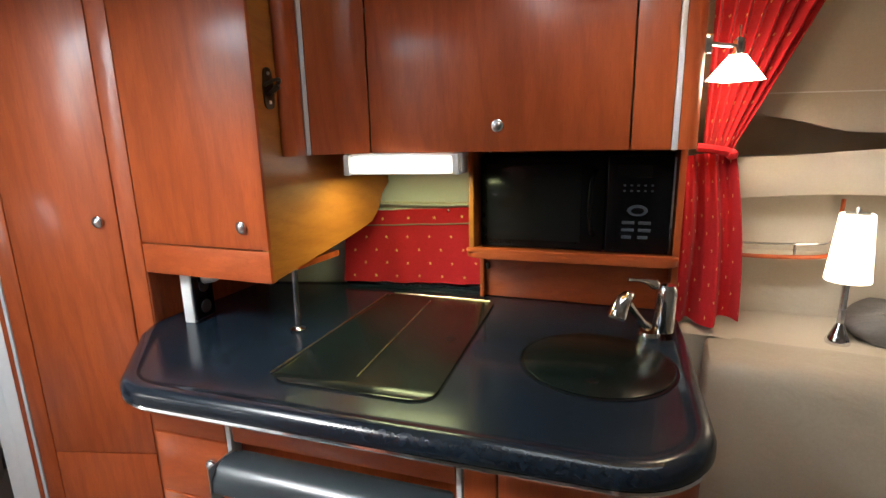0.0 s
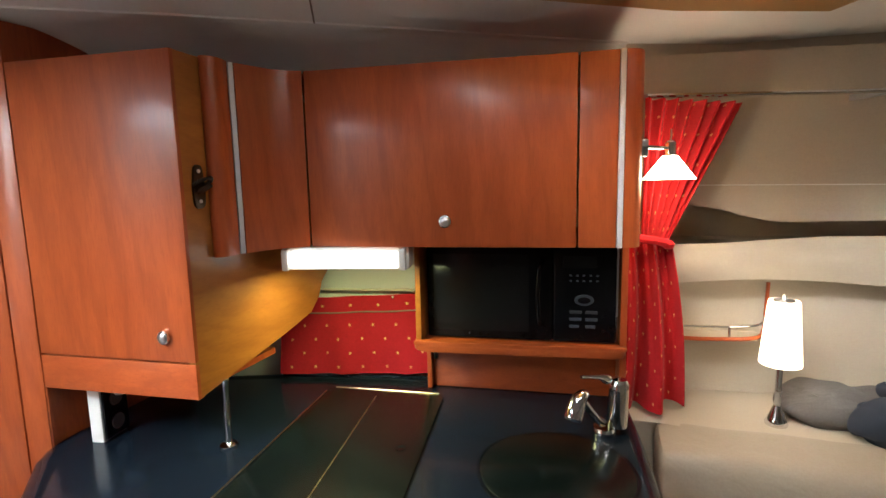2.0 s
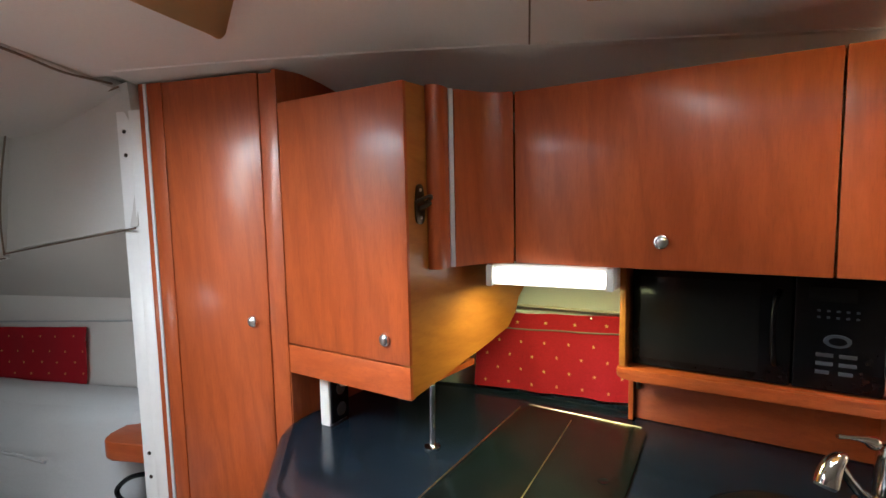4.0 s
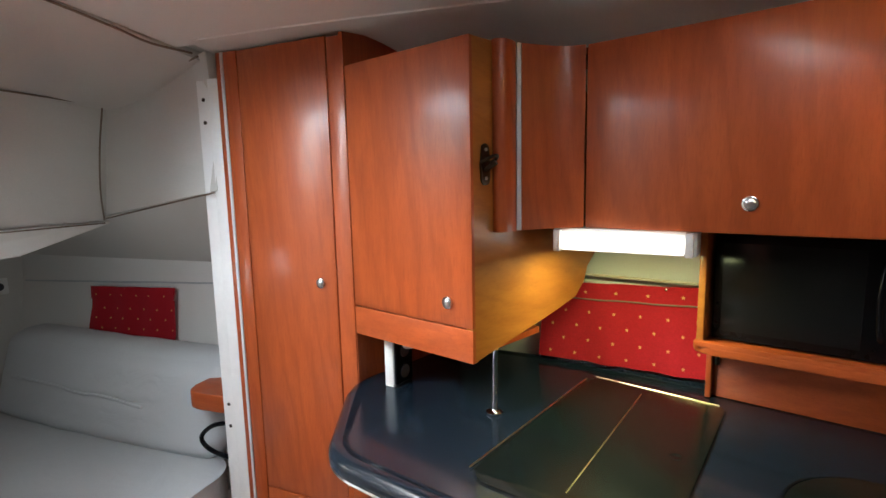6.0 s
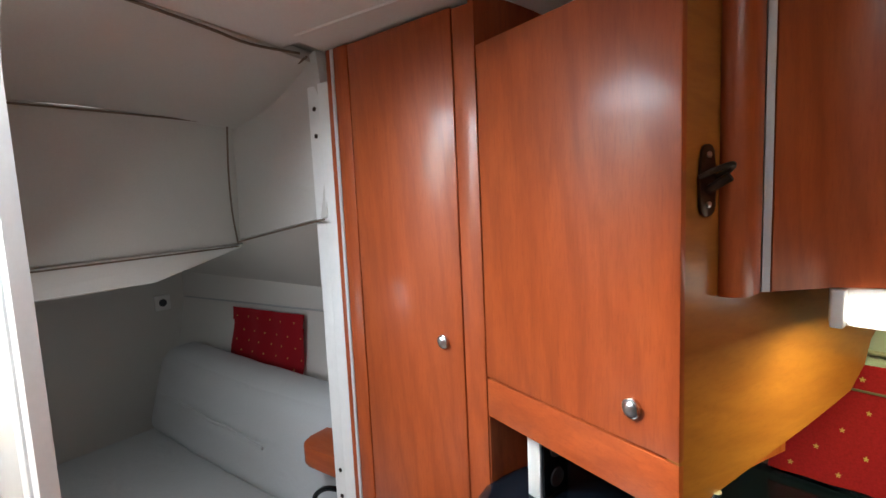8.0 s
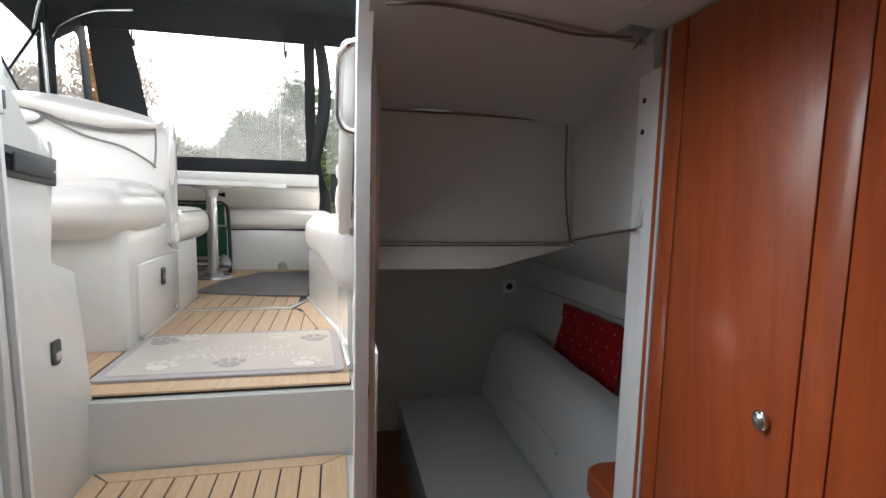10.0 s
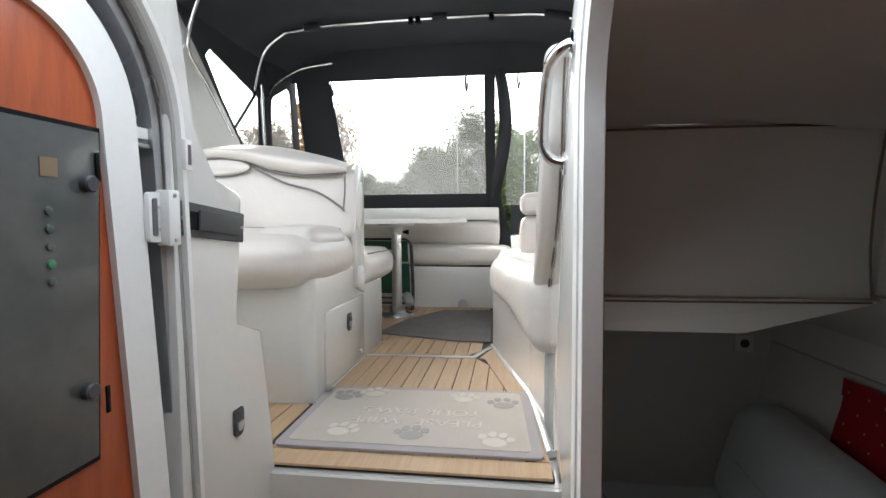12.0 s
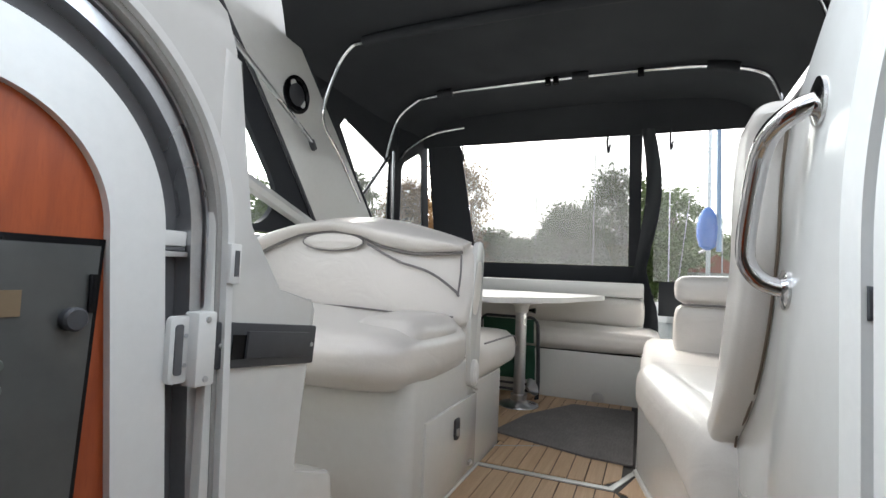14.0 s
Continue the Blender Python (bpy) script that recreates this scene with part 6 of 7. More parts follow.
part("frame", bm, BLACK_MATT, chair)
for s in (-0.2, 0.2):
    part("leg", tube(B(), [cm @ Vector(p) for p in smooth_line([(0.03, s * 0.9, 0.01), (0.03, s, 0.1), (0.03, s, 0.45), (0.03, s * 0.95, 0.49)])], 0.008, 8), BLACK_MATT, chair)
for z in (0.06, 0.1):
    part("stretcher", tube(B(), [cm @ Vector((0.03, -0.19, z)), cm @ Vector((0.03, 0.19, z))], 0.008, 8), BLACK_MATT, chair)
part("seat_cloth", surf(B(), lambda u, v: cm @ Vector((0.02 + 0.008 * math.sin(v * 9), -0.175 + 0.35 * u, 0.13 + 0.22 * v)), 10, 8, (1, 1), 0.004), GREEN_CLOTH, chair)
part("back_cloth", surf(B(), lambda u, v: cm @ Vector((0.004 + 0.01 * math.sin(u * 3.1), -0.165 + 0.33 * u, 0.36 + 0.15 * v)), 10, 8, (1, 1), 0.004), GREEN_CLOTH, chair)

# lounge seat beside the companionway, facing aft
lounge = thing("lounge_seat", (-2.6, 0.95, 0.885), "ivory vinyl lounge seat with a tall backrest", "seat")
part("base", prism(B(), rounded([(-2.2, 0.7, 0), (-2.48, 0.665, 0.08), (-3.16, 0.505, 0.08), (-4.25, 0.5, 0.0), (-4.25, 0.54, 0), (-3.16, 0.545, 0.08), (-2.48, 0.7, 0.08), (-2.2, 0.745, 0)]), 0.866, 1.21), GELCOAT, lounge)


def rear(z):
    pts = ((1.2, -2.2), (1.34, -2.165), (1.4, -2.07), (1.47, -1.973), (1.54, -1.905), (1.605, -1.857), (1.714, -1.807), (1.848, -1.785), (1.895, -1.745))
    for (z0, x0), (z1, x1) in zip(pts, pts[1:]):
        if z <= z1:
            return x0 + (x1 - x0) * (z - z0) / (z1 - z0)
    return pts[-1][1]


def lounge_back(x, y, z):
    side = max(0.0, min(1.0, (y - 0.72) / 0.035))
    return (rear(z) + x * (1 - 0.2 * side) - 0.3 * side, y, z + 0.3 * x * max(0.0, (1.5 - z) / 0.3))


part("backrest", cushion(B(), -0.15, 0.006, 0.668, 1.26, 1.2, 1.915, 0.028, 0.006, 40, lounge_back), SEAT_VINYL, lounge)


def lounge_pad(x, y, z):
    inboard = 0.66 + (x + 2.1) * 0.19
    k = (1.27 - y) / (1.27 - 0.5)
    yy = 1.27 - k * (1.27 - inboard)
    zz = z - 0.1 * max(0.0, (x + 2.45) / 0.4) * (k > 0.6) * (1 - (z - 1.19) / 0.18)
    if yy > 0.73:
        x, zz = min(x, -2.2), max(zz, 1.245)
    return (x, yy, zz)


part("seat", cushion(B(), -2.98, -2.14, 0.5, 1.27, 1.18, 1.375, 0.075, 0.02, 20, lounge_pad), SEAT_VINYL, lounge)
part("piping", tube(B(), smooth_line([(rear(z) + 0.009, 0.7085, z) for z in (0.9, 1.1, 1.24, 1.35, 1.42, 1.5, 1.56, 1.62, 1.71, 1.8, 1.88)]), 0.0022, 6), PIPING, lounge)
side_seat = thing("side_bench", (-3.6, 0.95, 0.885), "ivory vinyl side backrest with grey piping", "seat")
part("seat", cushion(B(), -4.2, -3.0, 0.52, 1.26, 1.19, 1.33, 0.05, 0.012, 12), SEAT_VINYL, side_seat)
part("backrest", cushion(B(), -3.75, -3.58, 0.66, 1.25, 1.3, 1.555, 0.04, 0.012, 12), SEAT_VINYL, side_seat)
part("headrest", cushion(B(), -3.75, -3.58, 0.66, 1.25, 1.56, 1.69, 0.035, 0.01, 12), SEAT_VINYL, side_seat)
part("piping", tube(B(), [(-3.577, 0.68, 1.557), (-3.577, 1.24, 1.557)], 0.006, 6), SEAT_GREY, side_seat)

# ---- canopy ----
canopy = thing("bimini_top", (-3.6, 0.0, 2.6), "charcoal canvas canopy over the cockpit", "canopy")


def roof(u, v):
    x0 = -2.3 - 0.75 * max(0.0, 1 - v * 5)
    x = x0 + (-4.85 - x0) * u
    w = 1.25 + 0.04 * u
    a = -1 + 2 * v
    y = a * w - 0.03
    z = 2.985 - 0.03 * u * u - 0.03 * a * a - 0.18 * abs(a) ** 8 + 0.01 * math.sin(u * 9)
    return (x, y, z)


part("top", surf(B(), roof, 30, 34, (1, 1), -0.006), CANVAS, canopy)
for i, x in enumerate((-3.28, -4.15)):
    arc = []
    for k in range(31):
        x0 = -2.3 - 0.75 * max(0.0, 1 - k / 6)
        arc.append(Vector(roof((x - x0) / (-4.85 - x0), k / 30)) - Vector((0, 0, 0.03)))
    foot = Vector((-3.72, -1.215, 2.1)) if i == 0 else Vector((x, arc[0].y + 0.02, 2.5))
    squeeze = 0.94 if i == 0 else 0.985
    left = Vector((x, arc[0].y * squeeze, arc[0].z - 0.24))
    pts = [Vector(p) for p in smooth_line([foot, foot.lerp(left, 0.6), left, Vector((x, arc[1].y * squeeze, arc[1].z - 0.045)), Vector((x, arc[3].y, arc[3].z - 0.002))] + [Vector((x, p.y, p.z)) for p in arc[4:28:3]] + [Vector((x, arc[28].y, arc[28].z)), Vector((x, arc[29].y, arc[29].z - 0.05)), Vector((x, arc[-1].y * 0.985, arc[-1].z - 0.24)), Vector((x, arc[-1].y - 0.02, 2.5))], 5)]
    part("bow", tube(B(), pts, 0.0125, 10), CHROME, canopy, "polished steel bow")
    for a, b2 in (((-0.96, 0.95),) if i == 0 else ((-0.9, -0.72), (0.02, 0.2), (0.82, 1.02))):
        run = [p + Vector((0, 0, 0.002)) for p in pts if a <= p.y <= b2 and p.z > 2.85]
        part("sleeve", tube(B(), run, 0.03, 10), CANVAS, canopy)
    for y in () if i == 0 else (-0.12, -0.05, 0.46):
        q = min(pts, key=lambda p: abs(p.y - y) + 10 * (p.z < 2.85))
        part("clip", box(B(), x - 0.012, x + 0.016, q.y - 0.018, q.y + 0.018, q.z - 0.035, q.z + 0.014, 0.004), BLACK, canopy)
part("bow", tube(B(), smooth_line([(-4.3, -1.25, 2.5), (-4.42, -1.24, 2.62), (-4.55, -1.1, 2.76), (-4.62, -0.85, 2.82)]), 0.0125, 10), CHROME, canopy, "polished steel bow")
part("strut", tube(B(), [(-4.16, -1.26, 2.5), (-3.74, -1.24, 2.1)], 0.0125, 10), CHROME, canopy)
part("strut", tube(B(), [(-4.2, -1.25, 2.55), (-4.24, -1.25, 1.8)], 0.014, 10), CHROME, canopy)
part("joint", box(B(), -3.75, -3.71, -1.26, -1.22, 2.06, 2.11, 0.006), BLACK_MATT, canopy)

# aft curtain: leaning canvas with clear windows
aft = thing("aft_curtain", (-4.95, -0.3, 1.62), "charcoal canvas stern curtain with clear vinyl windows", "canvas curtain")


def lean_x(z):
    return -5.06 + (z - 1.62) * 0.235


def canvas_strip(bm, y0, y1, z0, z1, t=0.008, y2=None, y3=None):
    y2, y3 = (y0 if y2 is None else y2), (y1 if y3 is None else y3)
    vs = [bm.verts.new((lean_x(z) + d, y, z)) for d in (0, t) for y, z in ((y0, z0), (y1, z0), (y3, z1), (y2, z1))]
    for f in ((0, 1, 2, 3), (7, 6, 5, 4), (0, 4, 5, 1), (1, 5, 6, 2), (2, 6, 7, 3), (3, 7, 4, 0)):
        bm.faces.new([vs[i] for i in f])
    return bm


part("bottom_band", canvas_strip(B(), -1.3, 0.47, 1.62, 1.765), CANVAS, aft)
part("top_band", canvas_strip(B(), -1.3, 1.3, 2.72, 2.97), CANVAS, aft)
part("column", canvas_strip(B(), -1.22, -0.84, 1.767, 2.718, 0.008, -1.24, -0.94), CANVAS, aft)
part("column", canvas_strip(B(), 0.385, 0.465, 1.767, 2.718, 0.008, 0.38, 0.47), CANVAS, aft)
w = part("window", canvas_strip(B(), -0.838, 0.383, 1.767, 2.718, 0.003, -0.938, 0.378), VINYL, aft, "hazy clear vinyl window")
w.visible_shadow = False
part("band", canvas_strip(B(), 0.6, 1.3, 1.4, 1.66), CANVAS, aft)
w = part("window", canvas_strip(B(), 0.56, 1.2, 1.662, 2.69, 0.003), GLASS, aft, "clear vinyl window")
w.visible_shadow = False
part("column", canvas_strip(B(), 1.2, 1.3, 1.662, 2.718), CANVAS, aft)
for y in (-0.915, 0.235, 0.66):
    part("strap", tube(B(), smooth_line([(lean_x(2.72) + 0.02, y, 2.74), (lean_x(2.66) + 0.025, y - 0.008, 2.68), (lean_x(2.6) + 0.025, y, 2.6), (lean_x(2.66) + 0.025, y + 0.012, 2.66)]), 0.007, 6), CANVAS, aft)

flapc = thing("canvas_flap", (-4.7, 0.55, 1.25), "charcoal canvas door flap hanging half unzipped", "canvas curtain")
def hang(u, v):
    z = 2.74 - 1.5 * v
    y0 = 0.47 + 0.04 * math.sin(v * 6) - 0.03 * v
    wd = 0.075 + 0.03 * math.sin(v * 4) + 0.22 * max(0.0, v - 0.66) * 3 * (0.9 - 0.4 * max(0, v - 0.85) * 6)
    return (lean_x(z) + 0.05 + 0.05 * math.sin(u * 3 + v * 5), y0 + wd * u, z + 0.25 * u * max(0, v - 0.9))
part("cloth", surf(B(), hang, 10, 40, (1, 1), 0.006), CANVAS, flapc)

# port side: swept arch, side window and side curtain
archp = thing("radar_arch", (-3.2, -1.22, 1.8), "white swept arch leg with a round speaker", "arch")
bm = B()
def leg(v):
    f = Vector((-2.2, 3.2)).lerp(Vector((-3.36, 1.82)), v)
    r = Vector((-2.73, 3.2)).lerp(Vector((-4.07, 1.82)), v)
    bulge = 0.03 * math.sin(v * math.pi)
    return f + Vector((-bulge, 0)), r + Vector((-bulge * 0.5, 0))
rings = []
for k in range(15):
    f, r = leg(k / 14)
    rings.append([bm.verts.new(p) for p in ((f.x, -1.33, f.y), (f.x, -1.22, f.y), ((f.x + r.x) / 2, -1.195, (f.y + r.y) / 2), (r.x, -1.22, r.y), (r.x, -1.33, r.y))])
for a, b2 in zip(rings, rings[1:]):
    for k in range(5):
        bm.faces.new((a[k], a[(k + 1) % 5], b2[(k + 1) % 5], b2[k]))
bm.faces.new(rings[0])
bm.faces.new(rings[-1][::-1])
part("leg", bm, GELCOAT, archp)
part("edge_piping", tube(B(), [(leg(k / 10)[1].x, -1.225, leg(k / 10)[1].y) for k in range(11)], 0.014, 8), CANVAS, archp, "charcoal canvas bolt rope along the rear edge")
part("front_piping", tube(B(), [(leg(k / 10)[0].x, -1.225, leg(k / 10)[0].y) for k in range(11)], 0.01, 8), BLACK_MATT, archp, "dark rubber seal along the front edge")
sp = thing("speaker", (-3.04, -1.2, 2.57), "round black loudspeaker in the arch", "speaker")
part("rim", lathe(B(), [(0.1, 0.0), (0.1, 0.012), (0.085, 0.018), (0.078, 0.008), (0.0, 0.004)], pose(-3.04, -1.205, 2.567, -90, 0, 0), 28), BLACK, sp)
part("grille", lathe(B(), [(0.06, 0.008), (0.05, 0.016), (0.03, 0.02), (0.0, 0.021)], pose(-3.04, -1.205, 2.567, -90, 0, 0), 24), BLACK_MATT, sp)
gs = thing("gas_strut", (-2.9, -1.15, 2.45), "thin steel strut along the arch", "strut")
part("rod", tube(B(), [(-2.45, -1.1, 2.64), (-3.13, -1.15, 2.33)], 0.011, 10), STEEL, gs)
part("end", tube(B(), [(-3.12, -1.15, 2.335), (-3.17, -1.17, 2.31)], 0.017, 10), BLACK_MATT, gs)

sw_p = thing("side_window", (-2.8, -1.24, 1.8), "black framed side window under the canopy", "window")
def frame_poly(bm, outer, inner, y0, y1):
    n = len(outer)
    vs = {}
    for key, pl in (("o", outer), ("i", inner)):
        for i, p in enumerate(pl):
            for s, y in ((0, y0), (1, y1)):
                vs[key, i, s] = bm.verts.new((p[0], y, p[1]))
    for i in range(n):
        j = (i + 1) % n
        bm.faces.new((vs["o", i, 0], vs["o", j, 0], vs["i", j, 0], vs["i", i, 0]))
        bm.faces.new((vs["o", i, 1], vs["i", i, 1], vs["i", j, 1], vs["o", j, 1]))
        bm.faces.new((vs["o", i, 0], vs["o", i, 1], vs["o", j, 1], vs["o", j, 0]))
        bm.faces.new((vs["i", i, 0], vs["i", j, 0], vs["i", j, 1], vs["i", i, 1]))
    return bm
OUT = rounded([(-1.56, 1.83, 0.01), (-1.56, 2.4, 0.02), (-2.1, 3.0, 0.02), (-2.42, 3.0, 0.02), (-3.36, 1.83, 0.02)], 6)
INN = rounded([(-1.62, 1.86, 0.03), (-1.62, 2.38, 0.05), (-2.12, 2.94, 0.05), (-2.3, 2.92, 0.06), (-3.14, 1.86, 0.16)], 6)
part("frame", frame_poly(B(), OUT, INN, -1.275, -1.24), CANVAS, sw_p)
w = part("pane", prism(B(), INN, -1.26, -1.256, "y"), GLASS, sw_p)
w.visible_shadow = False
part("white_bar", tube(B(), [(-1.9, -1.225, 2.34), (-3.3, -1.225, 1.87)], 0.04, 8), GELCOAT, sw_p, "white sloping rail")
side_c = thing("side_curtain", (-4.1, -1.26, 1.8), "charcoal canvas side curtain with clear vinyl windows", "canvas curtain")
TRI_O = [(-3.3, 2.68), (-3.4, 2.75), (-4.32, 2.62), (-4.32, 1.8), (-3.98, 1.8)]
TRI_I = [(-3.55, 2.56), (-3.6, 2.62), (-4.2, 2.46), (-4.2, 1.84), (-4.1, 1.84)]
part("cloth", frame_poly(B(), TRI_O, TRI_I, -1.285, -1.275), CANVAS, side_c)
part("skirt", prism(B(), [(-2.75, 2.95), (-3.3, 2.66), (-3.4, 2.74), (-4.325, 2.61), (-4.9, 2.83), (-4.9, 2.97), (-3.0, 2.97)], -1.296, -1.287, "y"), CANVAS, side_c)
w = part("window", prism(B(), TRI_I, -1.282, -1.279, "y"), VINYL, side_c, "clear vinyl window")
w.visible_shadow = False
COR_O = [(-4.325, 2.75), (-4.85, 2.85), (-5.0, 1.62), (-4.325, 1.62)]
COR_I = rounded([(-4.4, 2.5, 0.1), (-4.75, 2.68, 0.06), (-4.85, 1.74, 0.02), (-4.4, 1.74, 0.02)], 4)
COR_O2 = rounded([(-4.325, 2.75, 0.01), (-4.85, 2.85, 0.01), (-5.0, 1.62, 0.01), (-4.325, 1.62, 0.01)], 4)
part("cloth", frame_poly(B(), COR_O2, COR_I, -1.285, -1.275), CANVAS, side_c)
w = part("window", prism(B(), COR_I, -1.282, -1.279, "y"), VINYL, side_c, "clear vinyl window")
w.visible_shadow = False
# unseen side; its window is enlarged to let more daylight onto the deck
side_s = thing("side_curtain", (-3.8, 1.3, 1.62), "unseen charcoal canvas side curtain, its window enlarged for light", "canvas curtain")
S_O = rounded([(-2.3, 1.62, 0.01), (-5.0, 1.62, 0.01), (-4.85, 2.75, 0.01), (-2.3, 2.75, 0.01)], 4)
S_I = rounded([(-2.4, 1.68, 0.05), (-4.85, 1.68, 0.05), (-4.75, 2.68, 0.05), (-2.4, 2.68, 0.05)], 4)
part("cloth", frame_poly(B(), S_O, S_I, 1.275, 1.285), CANVAS, side_s)
w = part("window", prism(B(), S_I, 1.279, 1.282, "y"), VINYL, side_s, "clear vinyl window")
w.visible_shadow = False

# ---- mats ----
mat_o = thing("door_mat", (-2.2, 0.29, 0.887), "worn taupe door mat with paw prints", "mat")
part("border", prism(B(), rounded([(-1.955, -0.085, 0.02), (-1.955, 0.685, 0.02), (-2.475, 0.66, 0.02), (-2.46, -0.09, 0.02)]), 0.886, 0.8945, "z", 0.003), MAT_EDGE, mat_o)
part("mat_face", prism(B(), rounded([(-1.985, -0.055, 0.015), (-1.985, 0.652, 0.015), (-2.445, 0.628, 0.015), (-2.43, -0.06, 0.015)]), 0.888, 0.897, "z", 0.002), MAT, mat_o)
for text, x, y in (("PLEASE", -2.15, 0.4), ("WIPE", -2.15, 0.165), ("YOUR", -2.235, 0.405), ("PAWS", -2.235, 0.195)):
    words("lettering", text, 0.07, pose(x, y, 0.8975, 0, 0, -90), MAT_PALE, mat_o)
def paw(x, y, a, mt, s=1.0):
    bm = B()
    for px, py, rx, ry in ((0, -0.01, 0.036, 0.028), (-0.042, 0.02, 0.013, 0.018), (-0.016, 0.042, 0.013, 0.019), (0.016, 0.042, 0.013, 0.019), (0.042, 0.02, 0.013, 0.018)):
        prism(bm, [(s * (px + rx * math.cos(k * math.tau / 14)), s * (py + ry * math.sin(k * math.tau / 14))) for k in range(14)], 0.8965, 0.8978)
    bm.transform(pose(x, y, 0, 0, 0, a))
    part("paw_print", bm, mt, mat_o)
for x, y, a, mt in ((-2.06, 0.08, 70, MAT_PALE), (-2.06, 0.3, 100, MAT_GREY), (-2.04, 0.55, 80, MAT_PALE), (-2.35, -0.0, 70, MAT_GREY), (-2.39, 0.1, 110, MAT_PALE), (-2.37, 0.43, 80, MAT_PALE), (-2.33, 0.57, 95, MAT_GREY)):
    paw(x, y, a, mt)
rug = thing("carpet", (-3.7, 0.2, 0.887), "dark grey carpet piece on the cockpit sole", "carpet")
part("carpet_face", prism(B(), rounded([(-3.38, -0.16, 0.02), (-3.24, 0.3, 0.05), (-3.22, 0.49, 0.02), (-4.15, 0.47, 0.03), (-4.12, 0.12, 0.03), (-3.75, -0.08, 0.05)]), 0.8865, 0.895, "z", 0.003), RUG, rug)

# ---- beyond the water ----
random.seed(4)
def tree(name, at, height, wide, leaf, seed, label):
    """Tapered trunk, limbs to each clump, and a crown of small leaf cards that reaches low."""
    rnd = random.Random(seed)
    t = thing(name, at, label, "tree", "trees on the far bank")
    x, y, z = at
    bm = B()
    tube(bm, smooth_line([(x, y, z - 0.3), (x + 0.1, y, z + height * 0.25), (x - 0.1, y + 0.2, z + height * 0.6), (x, y, z + height * 0.85)]), [0.3 - 0.013 * i for i in range(19)], 8)
    verts, faces = [], []
    for k in range(58):
        h = 0.05 + 0.9 * ((k + rnd.random()) / 58)
        reach = wide * math.sin(math.pi * (0.12 + 0.8 * h)) ** 0.7 * (0.35 + 0.65 * rnd.random())
        a = k * 2.4 + rnd.random()
        c = Vector((x + reach * math.cos(a), y + reach * math.sin(a), z + h * height))
        fork = Vector((x, y, z + h * height * 0.7))
        tube(bm, [tuple(fork), tuple((fork + c) / 2 + Vector((0, 0, 0.15))), tuple(c)], [0.09, 0.06, 0.02], 5)
        r = height * (0.06 + 0.055 * rnd.random())
        for j in range(230):
            d = Vector((rnd.gauss(0, 1), rnd.gauss(0, 1), rnd.gauss(0, 0.75))) * r * 0.62
            p = c + d
            s = 0.08 + 0.1 * rnd.random()
            u = Vector((rnd.gauss(0, 1), rnd.gauss(0, 1), rnd.gauss(0, 1))).normalized()
            w2 = u.cross(Vector((rnd.gauss(0, 1), rnd.gauss(0, 1), rnd.gauss(0, 1)))).normalized()
            n0 = len(verts)
            verts += [p - u * s - w2 * s * 0.5, p + u * s * 0.2 - w2 * s, p + u * s, p + w2 * s * 0.9]
            faces.append((n0, n0 + 1, n0 + 2, n0 + 3))
    part("trunk", bm, BARK, t)
    me = bpy.data.meshes.new("crown")
    me.from_pydata([tuple(v) for v in verts], [], faces)
    me.materials.append(leaf)
    ob = new("crown", me)
    ob.parent = t
    ob.matrix_parent_inverse = Matrix.Translation(-t.location)
    return t


TREES = [tree("tree", (-50, -2.0, 0.1), 11.6, 4.4, LEAF, 3, "broad green tree on the far bank"),
         tree("tree", (-50, -7.0, 0.1), 8.6, 3.4, LEAF, 8, "round green tree on the far bank"),
         tree("tree", (-49, -18.5, 0.1), 13.5, 3.6, LEAF_AUTUMN, 5, "tall tree with autumn leaves on the far bank")]
MORE = [(2.2, 0, 0.86, 40, -1), (-24, 2, 0.85, 120, 0), (-31, 0, 1.05, 77, 2), (-38, 0, 1.15, 160, 3), (-46, 1, 1.4, 20, 4), (-55, 0, 1.2, 250, 8), (-66, 1, 1.5, 310, 14), (-80, 0, 1.3, 95, 25), (-94, 1, 1.5, 60, 42), (10, 1, 0.8, 71, -6), (15, 1, 0.9, 9, -6), (21, 0, 0.7, 15, -6), (28, 1, 1.0, 200, -5), (35, 0, 0.9, 260, -4)]
for y, k, s, turn, dx in MORE:
    src = TREES[k]
    c = copy_thing(src, Matrix.Translation((src.location.x + dx, y, 0.1)) @ pose(0, 0, 0, 0, 0, turn))
    c.scale = (s, s, s)
for k in range(34):
    c = copy_thing(TREES[1], Matrix.Translation((-60 + 3 * math.sin(k * 5), -66 + k * 3.0 + 0.8 * math.sin(k * 3), -0.8)) @ pose(0, 0, 0, 0, 0, 47 * k))
    q = 0.86 + 0.12 * math.sin(k * 1.7)
    c.scale = (1.3 * q, 1.3 * q, q)

boat = thing("moored_yacht", (-24, 2.75, -0.5), "white moored sailing yacht with a blue sail cover", "boat")
def hull(u, v):
    x = -29 + 9 * u
    w = 1.4 * math.sin(math.pi * min(1, 0.12 + u * 0.88)) ** 0.6
    a = -1 + 2 * v
    return (x, 2.75 + a * w, -0.5 + 1.3 * abs(a) ** 1.6 + 0.2 * u)
part("hull", surf(B(), hull, 20, 16, (1, 1), 0.05), GELCOAT, boat)
part("deck", prism(B(), rounded([(-28.8, 1.85, 0.3), (-20.3, 2.45, 0.3), (-20.3, 3.05, 0.3), (-28.8, 3.65, 0.3)]), 0.75, 0.85), GELCOAT, boat)
part("cabin_top", prism(B(), rounded([(-27, 2.05, 0.3), (-23, 2.25, 0.3), (-23, 3.25, 0.3), (-27, 3.45, 0.3)]), 0.85, 1.25, "z", 0.06), GELCOAT, boat)
